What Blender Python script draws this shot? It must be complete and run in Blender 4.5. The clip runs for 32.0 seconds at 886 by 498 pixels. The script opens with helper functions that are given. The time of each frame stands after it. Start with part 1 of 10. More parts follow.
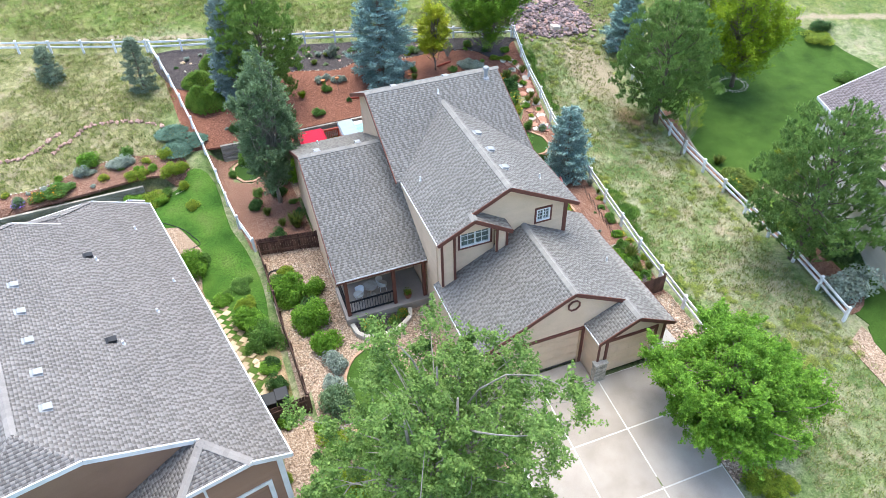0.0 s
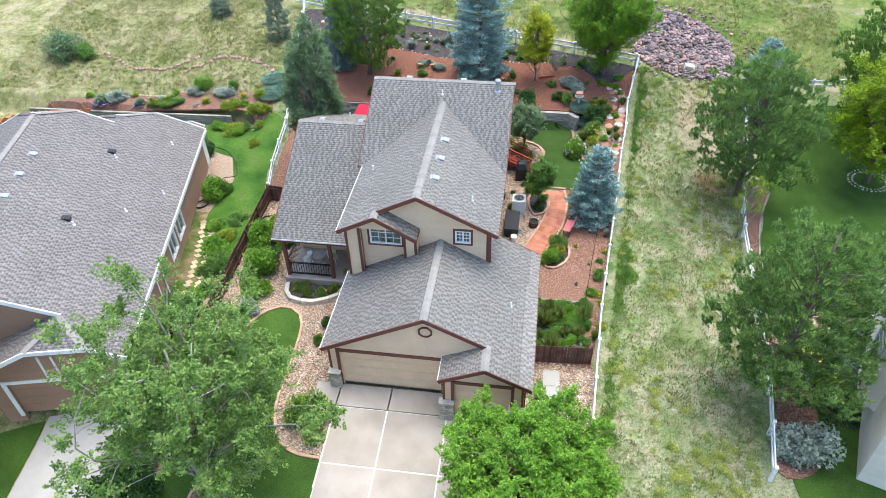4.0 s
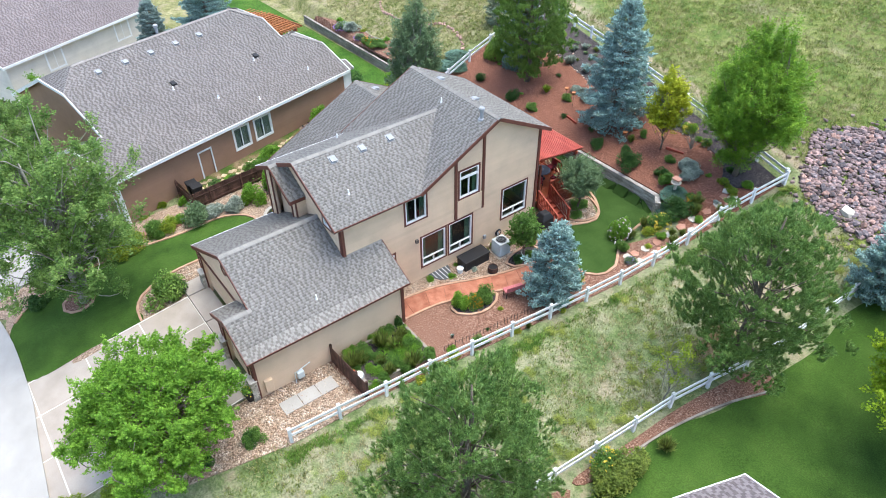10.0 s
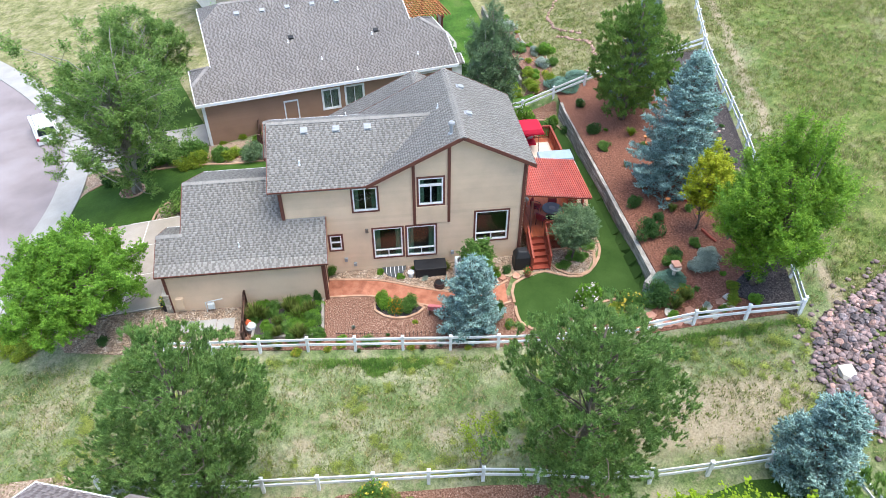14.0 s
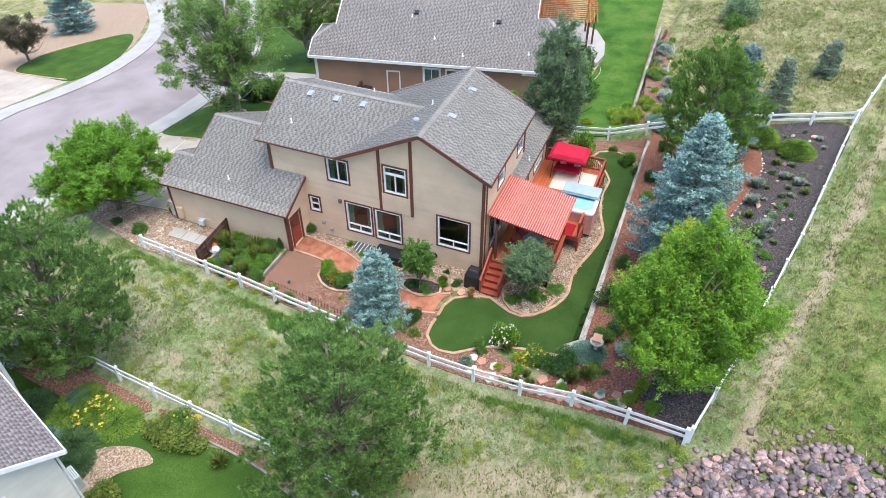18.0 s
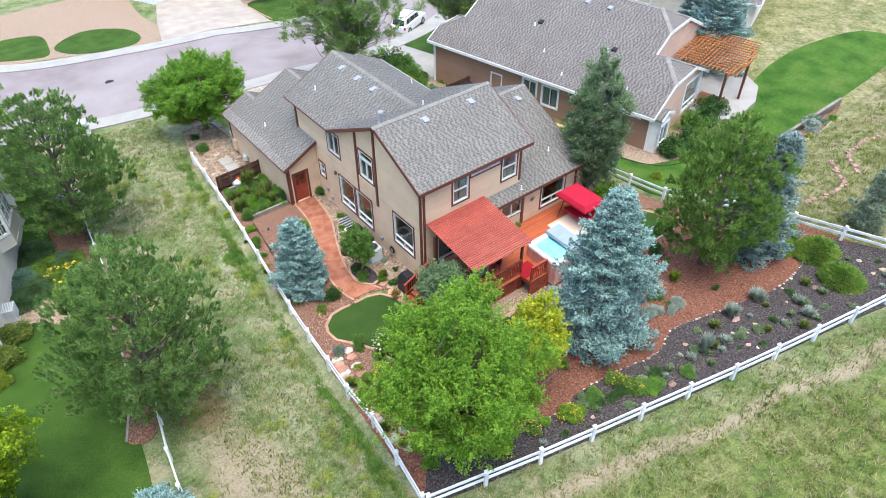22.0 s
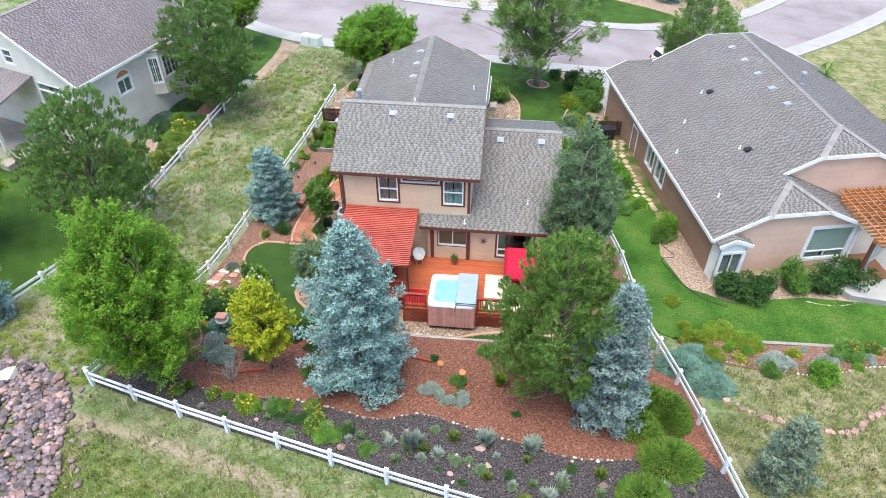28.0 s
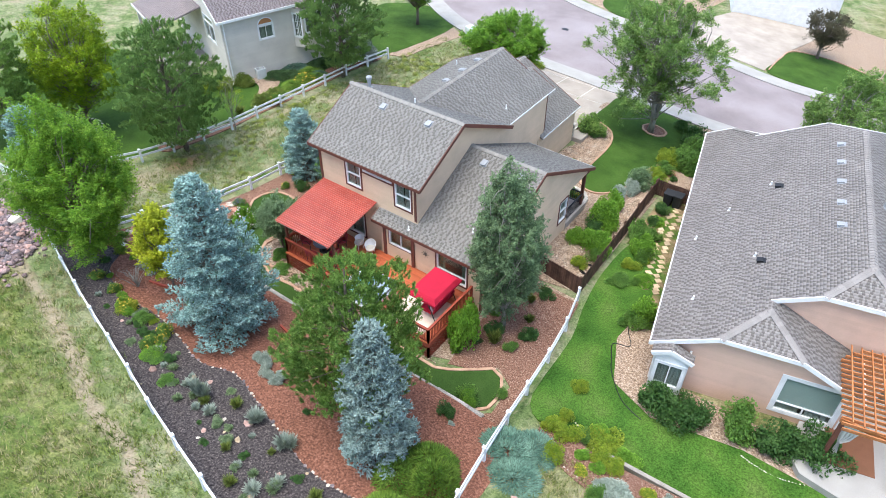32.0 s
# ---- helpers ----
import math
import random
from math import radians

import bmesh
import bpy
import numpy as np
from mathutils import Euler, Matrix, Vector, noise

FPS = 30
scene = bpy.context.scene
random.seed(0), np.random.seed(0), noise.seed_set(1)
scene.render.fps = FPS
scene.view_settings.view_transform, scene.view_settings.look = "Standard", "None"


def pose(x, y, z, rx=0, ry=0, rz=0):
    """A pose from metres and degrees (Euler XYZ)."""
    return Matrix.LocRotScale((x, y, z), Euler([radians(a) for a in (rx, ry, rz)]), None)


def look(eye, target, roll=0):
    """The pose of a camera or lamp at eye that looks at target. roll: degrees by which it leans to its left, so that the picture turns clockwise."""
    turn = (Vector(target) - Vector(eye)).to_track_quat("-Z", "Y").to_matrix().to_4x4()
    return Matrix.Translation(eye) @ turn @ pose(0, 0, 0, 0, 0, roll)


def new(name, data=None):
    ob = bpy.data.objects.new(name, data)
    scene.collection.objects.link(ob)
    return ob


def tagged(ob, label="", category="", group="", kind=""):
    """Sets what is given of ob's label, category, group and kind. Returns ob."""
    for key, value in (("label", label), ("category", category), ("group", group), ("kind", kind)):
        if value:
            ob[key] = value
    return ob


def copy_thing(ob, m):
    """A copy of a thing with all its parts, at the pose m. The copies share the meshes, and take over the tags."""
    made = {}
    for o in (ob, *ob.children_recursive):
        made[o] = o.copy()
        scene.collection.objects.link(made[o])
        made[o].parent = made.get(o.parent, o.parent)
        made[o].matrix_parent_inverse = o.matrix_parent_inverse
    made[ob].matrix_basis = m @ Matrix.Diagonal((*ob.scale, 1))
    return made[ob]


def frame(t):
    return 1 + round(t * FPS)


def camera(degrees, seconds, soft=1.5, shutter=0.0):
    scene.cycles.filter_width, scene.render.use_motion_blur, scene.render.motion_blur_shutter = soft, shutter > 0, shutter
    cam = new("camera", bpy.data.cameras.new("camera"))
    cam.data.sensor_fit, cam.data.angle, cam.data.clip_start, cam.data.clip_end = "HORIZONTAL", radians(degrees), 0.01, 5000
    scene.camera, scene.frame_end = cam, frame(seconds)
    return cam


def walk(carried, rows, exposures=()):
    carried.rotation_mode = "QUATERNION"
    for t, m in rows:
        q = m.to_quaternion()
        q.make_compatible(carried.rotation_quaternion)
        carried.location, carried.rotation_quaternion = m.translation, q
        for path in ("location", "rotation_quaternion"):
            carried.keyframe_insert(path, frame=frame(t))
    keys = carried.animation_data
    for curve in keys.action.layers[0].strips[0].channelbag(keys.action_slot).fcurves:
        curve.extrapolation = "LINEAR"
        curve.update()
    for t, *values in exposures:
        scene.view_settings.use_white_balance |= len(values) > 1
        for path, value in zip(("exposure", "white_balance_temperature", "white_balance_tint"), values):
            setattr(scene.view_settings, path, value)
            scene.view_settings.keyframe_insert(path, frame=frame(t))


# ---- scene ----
cam = camera(65.1, 32.0, 0.6)
METRES, EYE, TILT, LEAN, TURN = 141.7, 26.5, 0.0, 0.0, -19.4
ROWS = [
    (0.0, 0.0, 0.0, 0.0, -1.23, -40.9, 1.42),
    (0.5, 0.0149, 0.0005, -0.0001, 2.34, -40.83, 1.41),
    (1.0, 0.0307, 0.0021, -0.0002, 6.15, -40.74, 1.4),
    (1.5, 0.0452, 0.0043, -0.0007, 9.7, -40.65, 1.38),
    (2.0, 0.0604, 0.0077, -0.0009, 13.45, -40.61, 1.33),
    (2.5, 0.0741, 0.0116, -0.0014, 16.83, -40.58, 1.33),
    (3.0, 0.0894, 0.0171, -0.002, 20.72, -40.52, 1.27),
    (3.5, 0.1024, 0.0229, -0.0023, 24.1, -40.47, 1.24),
    (5.5, 0.1543, 0.0555, -0.0034, 38.79, -40.11, 1.04),
    (6.0, 0.1661, 0.0662, -0.0035, 42.56, -40.05, 0.96),
    (6.5, 0.1765, 0.0768, -0.0033, 46.08, -40.04, 0.91),
    (7.0, 0.1871, 0.0887, -0.0032, 49.87, -40.02, 0.84),
    (7.5, 0.1964, 0.1006, -0.0033, 53.46, -40.0, 0.79),
    (8.0, 0.2055, 0.114, -0.0032, 57.24, -39.97, 0.79),
    (8.5, 0.2128, 0.1272, -0.0032, 60.84, -39.95, 0.67),
    (9.0, 0.2203, 0.1419, -0.0031, 64.7, -39.87, 0.69),
    (9.5, 0.2261, 0.1559, -0.0027, 68.31, -39.87, 0.57),
    (10.0, 0.2313, 0.1712, -0.0026, 72.14, -39.87, 0.48),
    (10.5, 0.2352, 0.1858, -0.0022, 75.74, -39.91, 0.38),
    (11.0, 0.2382, 0.2018, -0.0019, 79.58, -39.91, 0.31),
    (11.5, 0.2399, 0.2174, -0.0014, 83.25, -39.97, 0.27),
    (12.0, 0.2407, 0.2335, -0.0011, 87.07, -39.98, 0.17),
    (12.5, 0.2407, 0.2487, -0.0006, 90.71, -40.02, 0.11),
    (13.0, 0.2397, 0.2647, 0.0002, 94.59, -40.09, -0.01),
    (13.5, 0.238, 0.2797, 0.0003, 98.16, -40.1, -0.06),
    (14.0, 0.2347, 0.296, 0.0004, 102.04, -40.15, -0.06),
    (14.5, 0.2307, 0.3104, 0.0005, 105.62, -40.21, -0.1),
    (16.5, 0.2038, 0.3675, 0.0033, 120.45, -41.03, 0.12),
    (17.0, 0.195, 0.3807, 0.0025, 124.18, -41.03, 0.11),
    (17.5, 0.1856, 0.3927, 0.0024, 127.75, -41.08, 0.12),
    (18.0, 0.1749, 0.4046, 0.0025, 131.56, -41.14, 0.13),
    (18.5, 0.1646, 0.4153, 0.0022, 135.1, -41.04, 0.07),
    (19.0, 0.1524, 0.426, 0.0025, 138.86, -41.07, 0.12),
    (19.5, 0.1407, 0.435, 0.0027, 142.3, -41.07, 0.16),
    (20.0, 0.127, 0.4445, 0.0029, 146.23, -41.08, 0.16),
    (20.5, 0.1145, 0.4522, 0.003, 149.65, -41.1, 0.15),
    (21.0, 0.0993, 0.4601, 0.0033, 153.61, -41.17, 0.19),
    (21.5, 0.0855, 0.466, 0.0033, 157.13, -41.2, 0.18),
    (22.0, 0.0692, 0.4715, 0.0034, 161.14, -41.24, 0.22),
    (22.5, 0.0547, 0.4752, 0.0036, 164.63, -41.28, 0.23),
    (23.0, 0.0384, 0.4785, 0.0038, 168.5, -41.36, 0.28),
    (23.5, 0.023, 0.481, 0.0037, 172.12, -41.31, 0.3),
    (24.0, 0.0066, 0.4824, 0.0036, 175.94, -41.29, 0.34),
    (24.5, -0.0087, 0.4824, 0.0035, 179.53, -41.3, 0.37),
    (25.0, -0.0249, 0.4816, 0.0035, 183.37, -41.25, 0.34),
    (25.5, -0.0401, 0.48, 0.0035, 186.95, -41.22, 0.36),
    (27.5, -0.0984, 0.4636, 0.0031, 201.61, -41.09, 0.08),
    (28.0, -0.1132, 0.4566, 0.0032, 205.44, -41.07, 0.1),
    (28.5, -0.1266, 0.4492, 0.0033, 209.03, -41.04, 0.1),
    (29.0, -0.1403, 0.4404, 0.0034, 212.91, -41.01, 0.06),
    (29.5, -0.1527, 0.4313, 0.0037, 216.53, -41.0, 0.05),
    (30.0, -0.1653, 0.4208, 0.0041, 220.43, -41.01, 0.04),
    (30.5, -0.1764, 0.4102, 0.0042, 224.09, -41.0, 0.02),
    (31.0, -0.1874, 0.3982, 0.0043, 227.99, -41.0, -0.02),
    (31.5, -0.1969, 0.3863, 0.0044, 231.58, -41.01, -0.06),
    (32.0, -0.2064, 0.373, 0.0046, 235.46, -41.04, -0.09),
]
walk(cam, [(t, pose(0, 0, EYE, TILT, LEAN, TURN) @ pose(METRES * x, METRES * y, METRES * z, 90 + pitch, roll, yaw)) for t, x, y, z, yaw, pitch, roll in ROWS],
     [(0.0, 1.82), (8.0, 1.72), (14.0, 1.66), (19.0, 1.57), (25.0, 1.57), (32.0, 1.6)])

# ---- world and sun: bright, thinly clouded noon ----
world = bpy.data.worlds.new("sky")
world.use_nodes = True
scene.world = world
wn = world.node_tree.nodes
sky = wn.new("ShaderNodeTexSky")
sky.sky_type, sky.sun_disc = "NISHITA", False
SUN_EL, SUN_AZ = 77.0, 20.0
sky.sun_elevation, sky.sun_rotation = radians(SUN_EL), radians(SUN_AZ)
sky.dust_density, sky.air_density = 1.8, 1.0
world.node_tree.links.new(sky.outputs[0], wn["Background"].inputs["Color"])
wn["Background"].inputs["Strength"].default_value = 0.15
sun_data = bpy.data.lights.new("sun", "SUN")
sun_data.energy, sun_data.angle, sun_data.color = 1.25, radians(45), (0.98, 1.0, 0.92)
sun = new("sun", sun_data)
_a, _e = radians(SUN_AZ), radians(SUN_EL)
sun.matrix_world = look((60 * math.sin(_a) * math.cos(_e), 60 * math.cos(_a) * math.cos(_e) + 30, 60 * math.sin(_e)), (0, 30, 0))


# ---- materials ----
def rgba(c):
    return (c[0], c[1], c[2], 1.0)


def material(name, cols, scale=3.0, rough=0.8, bump=0.3, bscale=40.0, rnd=0.0, per="object", metal=0.0, spec=0.3,
             fine=0.25, stretch=(1, 1, 1), leaf=0.0, wave=None, transmission=0.0):
    """Colours over a broad noise, darkened and lightened by a fine one, with relief; rnd varies the value piece by piece."""
    m = bpy.data.materials.new(name)
    m.use_nodes = True
    nt = m.node_tree
    n, l = nt.nodes, nt.links
    b = n["Principled BSDF"]
    tc = n.new("ShaderNodeTexCoord")
    mp = n.new("ShaderNodeMapping")
    mp.inputs["Scale"].default_value = stretch
    l.new(tc.outputs["Object"], mp.inputs["Vector"])
    nz = n.new("ShaderNodeTexNoise")
    nz.inputs["Scale"].default_value, nz.inputs["Detail"].default_value = scale, 6.0
    l.new(mp.outputs[0], nz.inputs["Vector"])
    rp = n.new("ShaderNodeValToRGB")
    rp.color_ramp.elements[0].position, rp.color_ramp.elements[1].position = 0.3, 0.7
    rp.color_ramp.elements[0].color, rp.color_ramp.elements[1].color = rgba(cols[0]), rgba(cols[-1])
    for k, c in enumerate(cols[1:-1]):
        rp.color_ramp.elements.new(0.3 + 0.4 * (k + 1) / (len(cols) - 1)).color = rgba(c)
    l.new(nz.outputs["Fac"], rp.inputs["Fac"])
    out = rp.outputs["Color"]
    n2 = n.new("ShaderNodeTexNoise")
    n2.inputs["Scale"].default_value, n2.inputs["Detail"].default_value = bscale, 3.0
    l.new(mp.outputs[0], n2.inputs["Vector"])
    if fine:
        mr = n.new("ShaderNodeMapRange")
        mr.inputs["From Min"].default_value, mr.inputs["From Max"].default_value = 0.3, 0.7
        mr.inputs["To Min"].default_value, mr.inputs["To Max"].default_value = 1 - fine, 1 + fine
        l.new(n2.outputs["Fac"], mr.inputs["Value"])
        mx = n.new("ShaderNodeMix")
        mx.data_type, mx.blend_type = "RGBA", "MULTIPLY"
        mx.inputs["Factor"].default_value = 1.0
        l.new(out, mx.inputs["A"])
        l.new(mr.outputs[0], mx.inputs["B"])
        out = mx.outputs["Result"]
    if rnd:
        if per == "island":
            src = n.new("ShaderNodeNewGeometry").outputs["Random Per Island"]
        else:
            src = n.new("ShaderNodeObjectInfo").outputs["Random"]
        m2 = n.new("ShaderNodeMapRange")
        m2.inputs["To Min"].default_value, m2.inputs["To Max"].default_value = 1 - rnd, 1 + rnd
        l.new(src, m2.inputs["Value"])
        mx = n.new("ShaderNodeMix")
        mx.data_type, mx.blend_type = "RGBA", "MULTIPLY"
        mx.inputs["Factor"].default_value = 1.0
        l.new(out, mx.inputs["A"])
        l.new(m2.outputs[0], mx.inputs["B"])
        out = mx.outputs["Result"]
    if bump:
        bp = n.new("ShaderNodeBump")
        bp.inputs["Strength"].default_value, bp.inputs["Distance"].default_value = bump, 0.02
        l.new(n2.outputs["Fac"], bp.inputs["Height"])
        l.new(bp.outputs[0], b.inputs["Normal"])
    l.new(out, b.inputs["Base Color"])
    b.inputs["Roughness"].default_value, b.inputs["Metallic"].default_value = rough, metal
    b.inputs["Specular IOR Level"].default_value = spec
    b.inputs["Transmission Weight"].default_value = transmission
    if leaf:
        tr = n.new("ShaderNodeBsdfTranslucent")
        l.new(out, tr.inputs["Color"])
        ms = n.new("ShaderNodeMixShader")
        ms.inputs[0].default_value = leaf
        l.new(b.outputs[0], ms.inputs[1])
        l.new(tr.outputs[0], ms.inputs[2])
        l.new(ms.outputs[0], n["Material Output"].inputs["Surface"])
    return m


def plain(name, c, rough=0.6, metal=0.0, **kw):
    return material(name, [[v * 0.9 for v in c], c, [min(1, v * 1.06) for v in c]], rough=rough, metal=metal,
                    **{**dict(scale=2.0, bump=0.05, fine=0.06), **kw})


def ramp_node(n, stops):
    r = n.new("ShaderNodeValToRGB")
    e = r.color_ramp.elements
    e[0].position, e[0].color = stops[0][0], rgba(stops[0][1])
    e[1].position, e[1].color = stops[-1][0], rgba(stops[-1][1])
    for p, c in stops[1:-1]:
        e.new(p).color = rgba(c)
    return r


def meadow_material():
    m = bpy.data.materials.new("dry_meadow")
    m.use_nodes = True
    n, l = m.node_tree.nodes, m.node_tree.links
    b = n["Principled BSDF"]
    tc = n.new("ShaderNodeTexCoord")

    def nz(s, d=6.0, rough=0.6):
        q = n.new("ShaderNodeTexNoise")
        q.inputs["Scale"].default_value, q.inputs["Detail"].default_value, q.inputs["Roughness"].default_value = s, d, rough
        l.new(tc.outputs["Object"], q.inputs["Vector"])
        return q.outputs["Fac"]

    def mix(kind, fac, a, c):
        q = n.new("ShaderNodeMix")
        q.data_type, q.blend_type = "RGBA", kind
        if hasattr(fac, "node"):
            l.new(fac, q.inputs["Factor"])
        else:
            q.inputs["Factor"].default_value = fac
        l.new(a, q.inputs["A"])
        l.new(c, q.inputs["B"])
        return q.outputs["Result"]

    def use(fac, stops):
        r = ramp_node(n, stops)
        l.new(fac, r.inputs["Fac"])
        return r.outputs["Color"]
    xyz = n.new("ShaderNodeSeparateXYZ")
    l.new(tc.outputs["Object"], xyz.inputs[0])

    def op(kind, a, c):
        q = n.new("ShaderNodeMath")
        q.operation = kind
        for i, v in enumerate((a, c)):
            if hasattr(v, "node"):
                l.new(v, q.inputs[i])
            else:
                q.inputs[i].default_value = v
        return q.outputs[0]

    def ease(v, lo, hi):
        q = n.new("ShaderNodeMapRange")
        q.interpolation_type = "SMOOTHSTEP"
        q.inputs["From Min"].default_value, q.inputs["From Max"].default_value = lo, hi
        l.new(v, q.inputs["Value"])
        return q.outputs[0]
    sway = op("MULTIPLY", op("SUBTRACT", nz(0.25, 5.0), 0.5), 8.0)
    hill = ease(op("ADD", op("ADD", xyz.outputs[1], op("MULTIPLY", xyz.outputs[0], 0.25)), sway), 54.0, 60.0)
    bank = ease(op("ADD", op("MULTIPLY", xyz.outputs[0], -1.0), sway), 1.0, 7.0)
    strip = use(nz(0.42, 7.0, 0.66), [(0.33, (0.075, 0.125, 0.04)), (0.43, (0.135, 0.182, 0.07)), (0.52, (0.19, 0.218, 0.11)), (0.6, (0.265, 0.265, 0.165)), (0.7, (0.165, 0.205, 0.078))])
    lush = use(nz(0.5, 9.0, 0.74), [(0.3, (0.055, 0.098, 0.022)), (0.43, (0.1, 0.145, 0.036)), (0.55, (0.155, 0.18, 0.056)), (0.65, (0.235, 0.225, 0.11)), (0.75, (0.14, 0.178, 0.044))])
    straw = use(nz(0.6, 9.0, 0.74), [(0.3, (0.085, 0.105, 0.03)), (0.45, (0.165, 0.17, 0.07)), (0.57, (0.26, 0.245, 0.125)), (0.68, (0.33, 0.3, 0.19))])
    grass = mix("MIX", hill, mix("MIX", bank, strip, straw), lush)
    tuft = use(nz(2.6, 8.0, 0.74), [(0.33, (0.55, 0.62, 0.52)), (0.5, (1, 1, 1)), (0.67, (1.32, 1.28, 1.24))])
    speck = use(nz(11.0, 4.0, 0.75), [(0.36, (0.62, 0.68, 0.58)), (0.5, (1, 1, 1)), (0.64, (1.36, 1.32, 1.28))])
    dirt = use(nz(9.0), [(0.3, (0.25, 0.195, 0.13)), (0.7, (0.43, 0.355, 0.255))])
    red = use(nz(7.0), [(0.3, (0.24, 0.125, 0.065)), (0.7, (0.35, 0.21, 0.12))])
    c = mix("MULTIPLY", 1.0, mix("MULTIPLY", 1.0, grass, tuft), speck)
    bare = use(op("SUBTRACT", nz(0.7, 9.0, 0.78), op("MULTIPLY", hill, 0.06)), [(0.515, (0, 0, 0)), (0.62, (0.65, 0.65, 0.65))])
    c = mix("MIX", bare, c, dirt)
    rust = use(nz(0.16, 7.0, 0.72), [(0.66, (0, 0, 0)), (0.76, (0.5, 0.5, 0.5))])
    c = mix("MIX", rust, c, red)
    # trodden path behind the back fence: y + 0.26 x, swaying
    off = op("SUBTRACT", op("ADD", op("ADD", xyz.outputs[1], op("MULTIPLY", xyz.outputs[0], 0.25)), op("MULTIPLY", nz(0.3, 3.0), 1.4)), 57.55)
    near = op("ADD", op("ABSOLUTE", off, 0.0), op("MULTIPLY", nz(1.3, 8.0, 0.8), 1.5))
    trod = use(op("SUBTRACT", near, 0.5), [(0.0, (0.95, 0.95, 0.95)), (0.42, (0.85, 0.85, 0.85)), (0.75, (0, 0, 0))])
    far_off = op("ABSOLUTE", op("SUBTRACT", off, 11.5), 0.0)
    far_near = op("MULTIPLY", op("ADD", far_off, op("MULTIPLY", nz(0.5, 8.0, 0.75), 8.0)), 0.2)
    trod_far = use(far_near, [(0.5, (0.9, 0.9, 0.9)), (0.95, (0, 0, 0))])
    c = mix("MIX", trod_far, c, dirt)
    c = mix("MIX", trod, c, dirt)
    # worn earth at the head of the strip between the fences
    dx = op("SUBTRACT", xyz.outputs[0], 28.2)
    dy = op("MULTIPLY", op("SUBTRACT", xyz.outputs[1], 43.5), 0.45)
    worn = op("ADD", op("ADD", op("MULTIPLY", dx, dx), op("MULTIPLY", dy, dy)), op("MULTIPLY", nz(0.9, 7.0, 0.75), 7.0))
    worn = use(op("MULTIPLY", worn, 0.075), [(0.38, (0.85, 0.85, 0.85)), (0.62, (0, 0, 0))])
    c = mix("MIX", worn, c, dirt)
    # rusty needle litter beside the pine
    ex, ey = op("SUBTRACT", xyz.outputs[0], 28.2), op("SUBTRACT", xyz.outputs[1], 37.4)
    lit = op("ADD", op("ADD", op("MULTIPLY", ex, ex), op("MULTIPLY", op("MULTIPLY", ey, ey), 0.4)), op("MULTIPLY", nz(1.5, 8.0, 0.8), 4.0))
    lit = use(op("MULTIPLY", lit, 0.2), [(0.4, (0.75, 0.75, 0.75)), (0.75, (0, 0, 0))])
    c = mix("MIX", lit, c, red)
    l.new(c, b.inputs["Base Color"])
    bp = n.new("ShaderNodeBump")
    bp.inputs["Strength"].default_value, bp.inputs["Distance"].default_value = 0.8, 0.06
    l.new(nz(14.0, 8.0, 0.75), bp.inputs["Height"])
    l.new(bp.outputs[0], b.inputs["Normal"])
    b.inputs["Roughness"].default_value, b.inputs["Specular IOR Level"].default_value = 0.95, 0.1
    return m


def shingle_material(name, col):
    """Granule-coated shingle: speckle, broad weathering and a slight change from tab to tab."""
    m = bpy.data.materials.new(name)
    m.use_nodes = True
    n, l = m.node_tree.nodes, m.node_tree.links
    b = n["Principled BSDF"]
    r = ramp_node(n, [(0.0, [c * 0.9 for c in col]), (1.0, [c * 1.08 for c in col])])
    add = n.new("ShaderNodeMath")
    add.operation = "ADD"
    l.new(n.new("ShaderNodeNewGeometry").outputs["Random Per Island"], add.inputs[0])
    l.new(n.new("ShaderNodeObjectInfo").outputs["Random"], add.inputs[1])
    fr = n.new("ShaderNodeMath")
    fr.operation = "FRACT"
    l.new(add.outputs[0], fr.inputs[0])
    l.new(fr.outputs[0], r.inputs["Fac"])
    tc = n.new("ShaderNodeTexCoord")
    out = r.outputs["Color"]
    for s, lo, hi in ((0.5, 0.93, 1.06), (90.0, 0.8, 1.2)):
        z = n.new("ShaderNodeTexNoise")
        z.inputs["Scale"].default_value, z.inputs["Detail"].default_value = s, 4.0
        l.new(tc.outputs["Object"], z.inputs["Vector"])
        mr = n.new("ShaderNodeMapRange")
        mr.inputs["From Min"].default_value, mr.inputs["From Max"].default_value = 0.3, 0.7
        mr.inputs["To Min"].default_value, mr.inputs["To Max"].default_value = lo, hi
        l.new(z.outputs["Fac"], mr.inputs["Value"])
        x = n.new("ShaderNodeMix")
        x.data_type, x.blend_type = "RGBA", "MULTIPLY"
        x.inputs["Factor"].default_value = 1.0
        l.new(out, x.inputs["A"])
        l.new(mr.outputs[0], x.inputs["B"])
        out = x.outputs["Result"]
    l.new(out, b.inputs["Base Color"])
    b.inputs["Roughness"].default_value, b.inputs["Specular IOR Level"].default_value = 0.9, 0.2
    return m


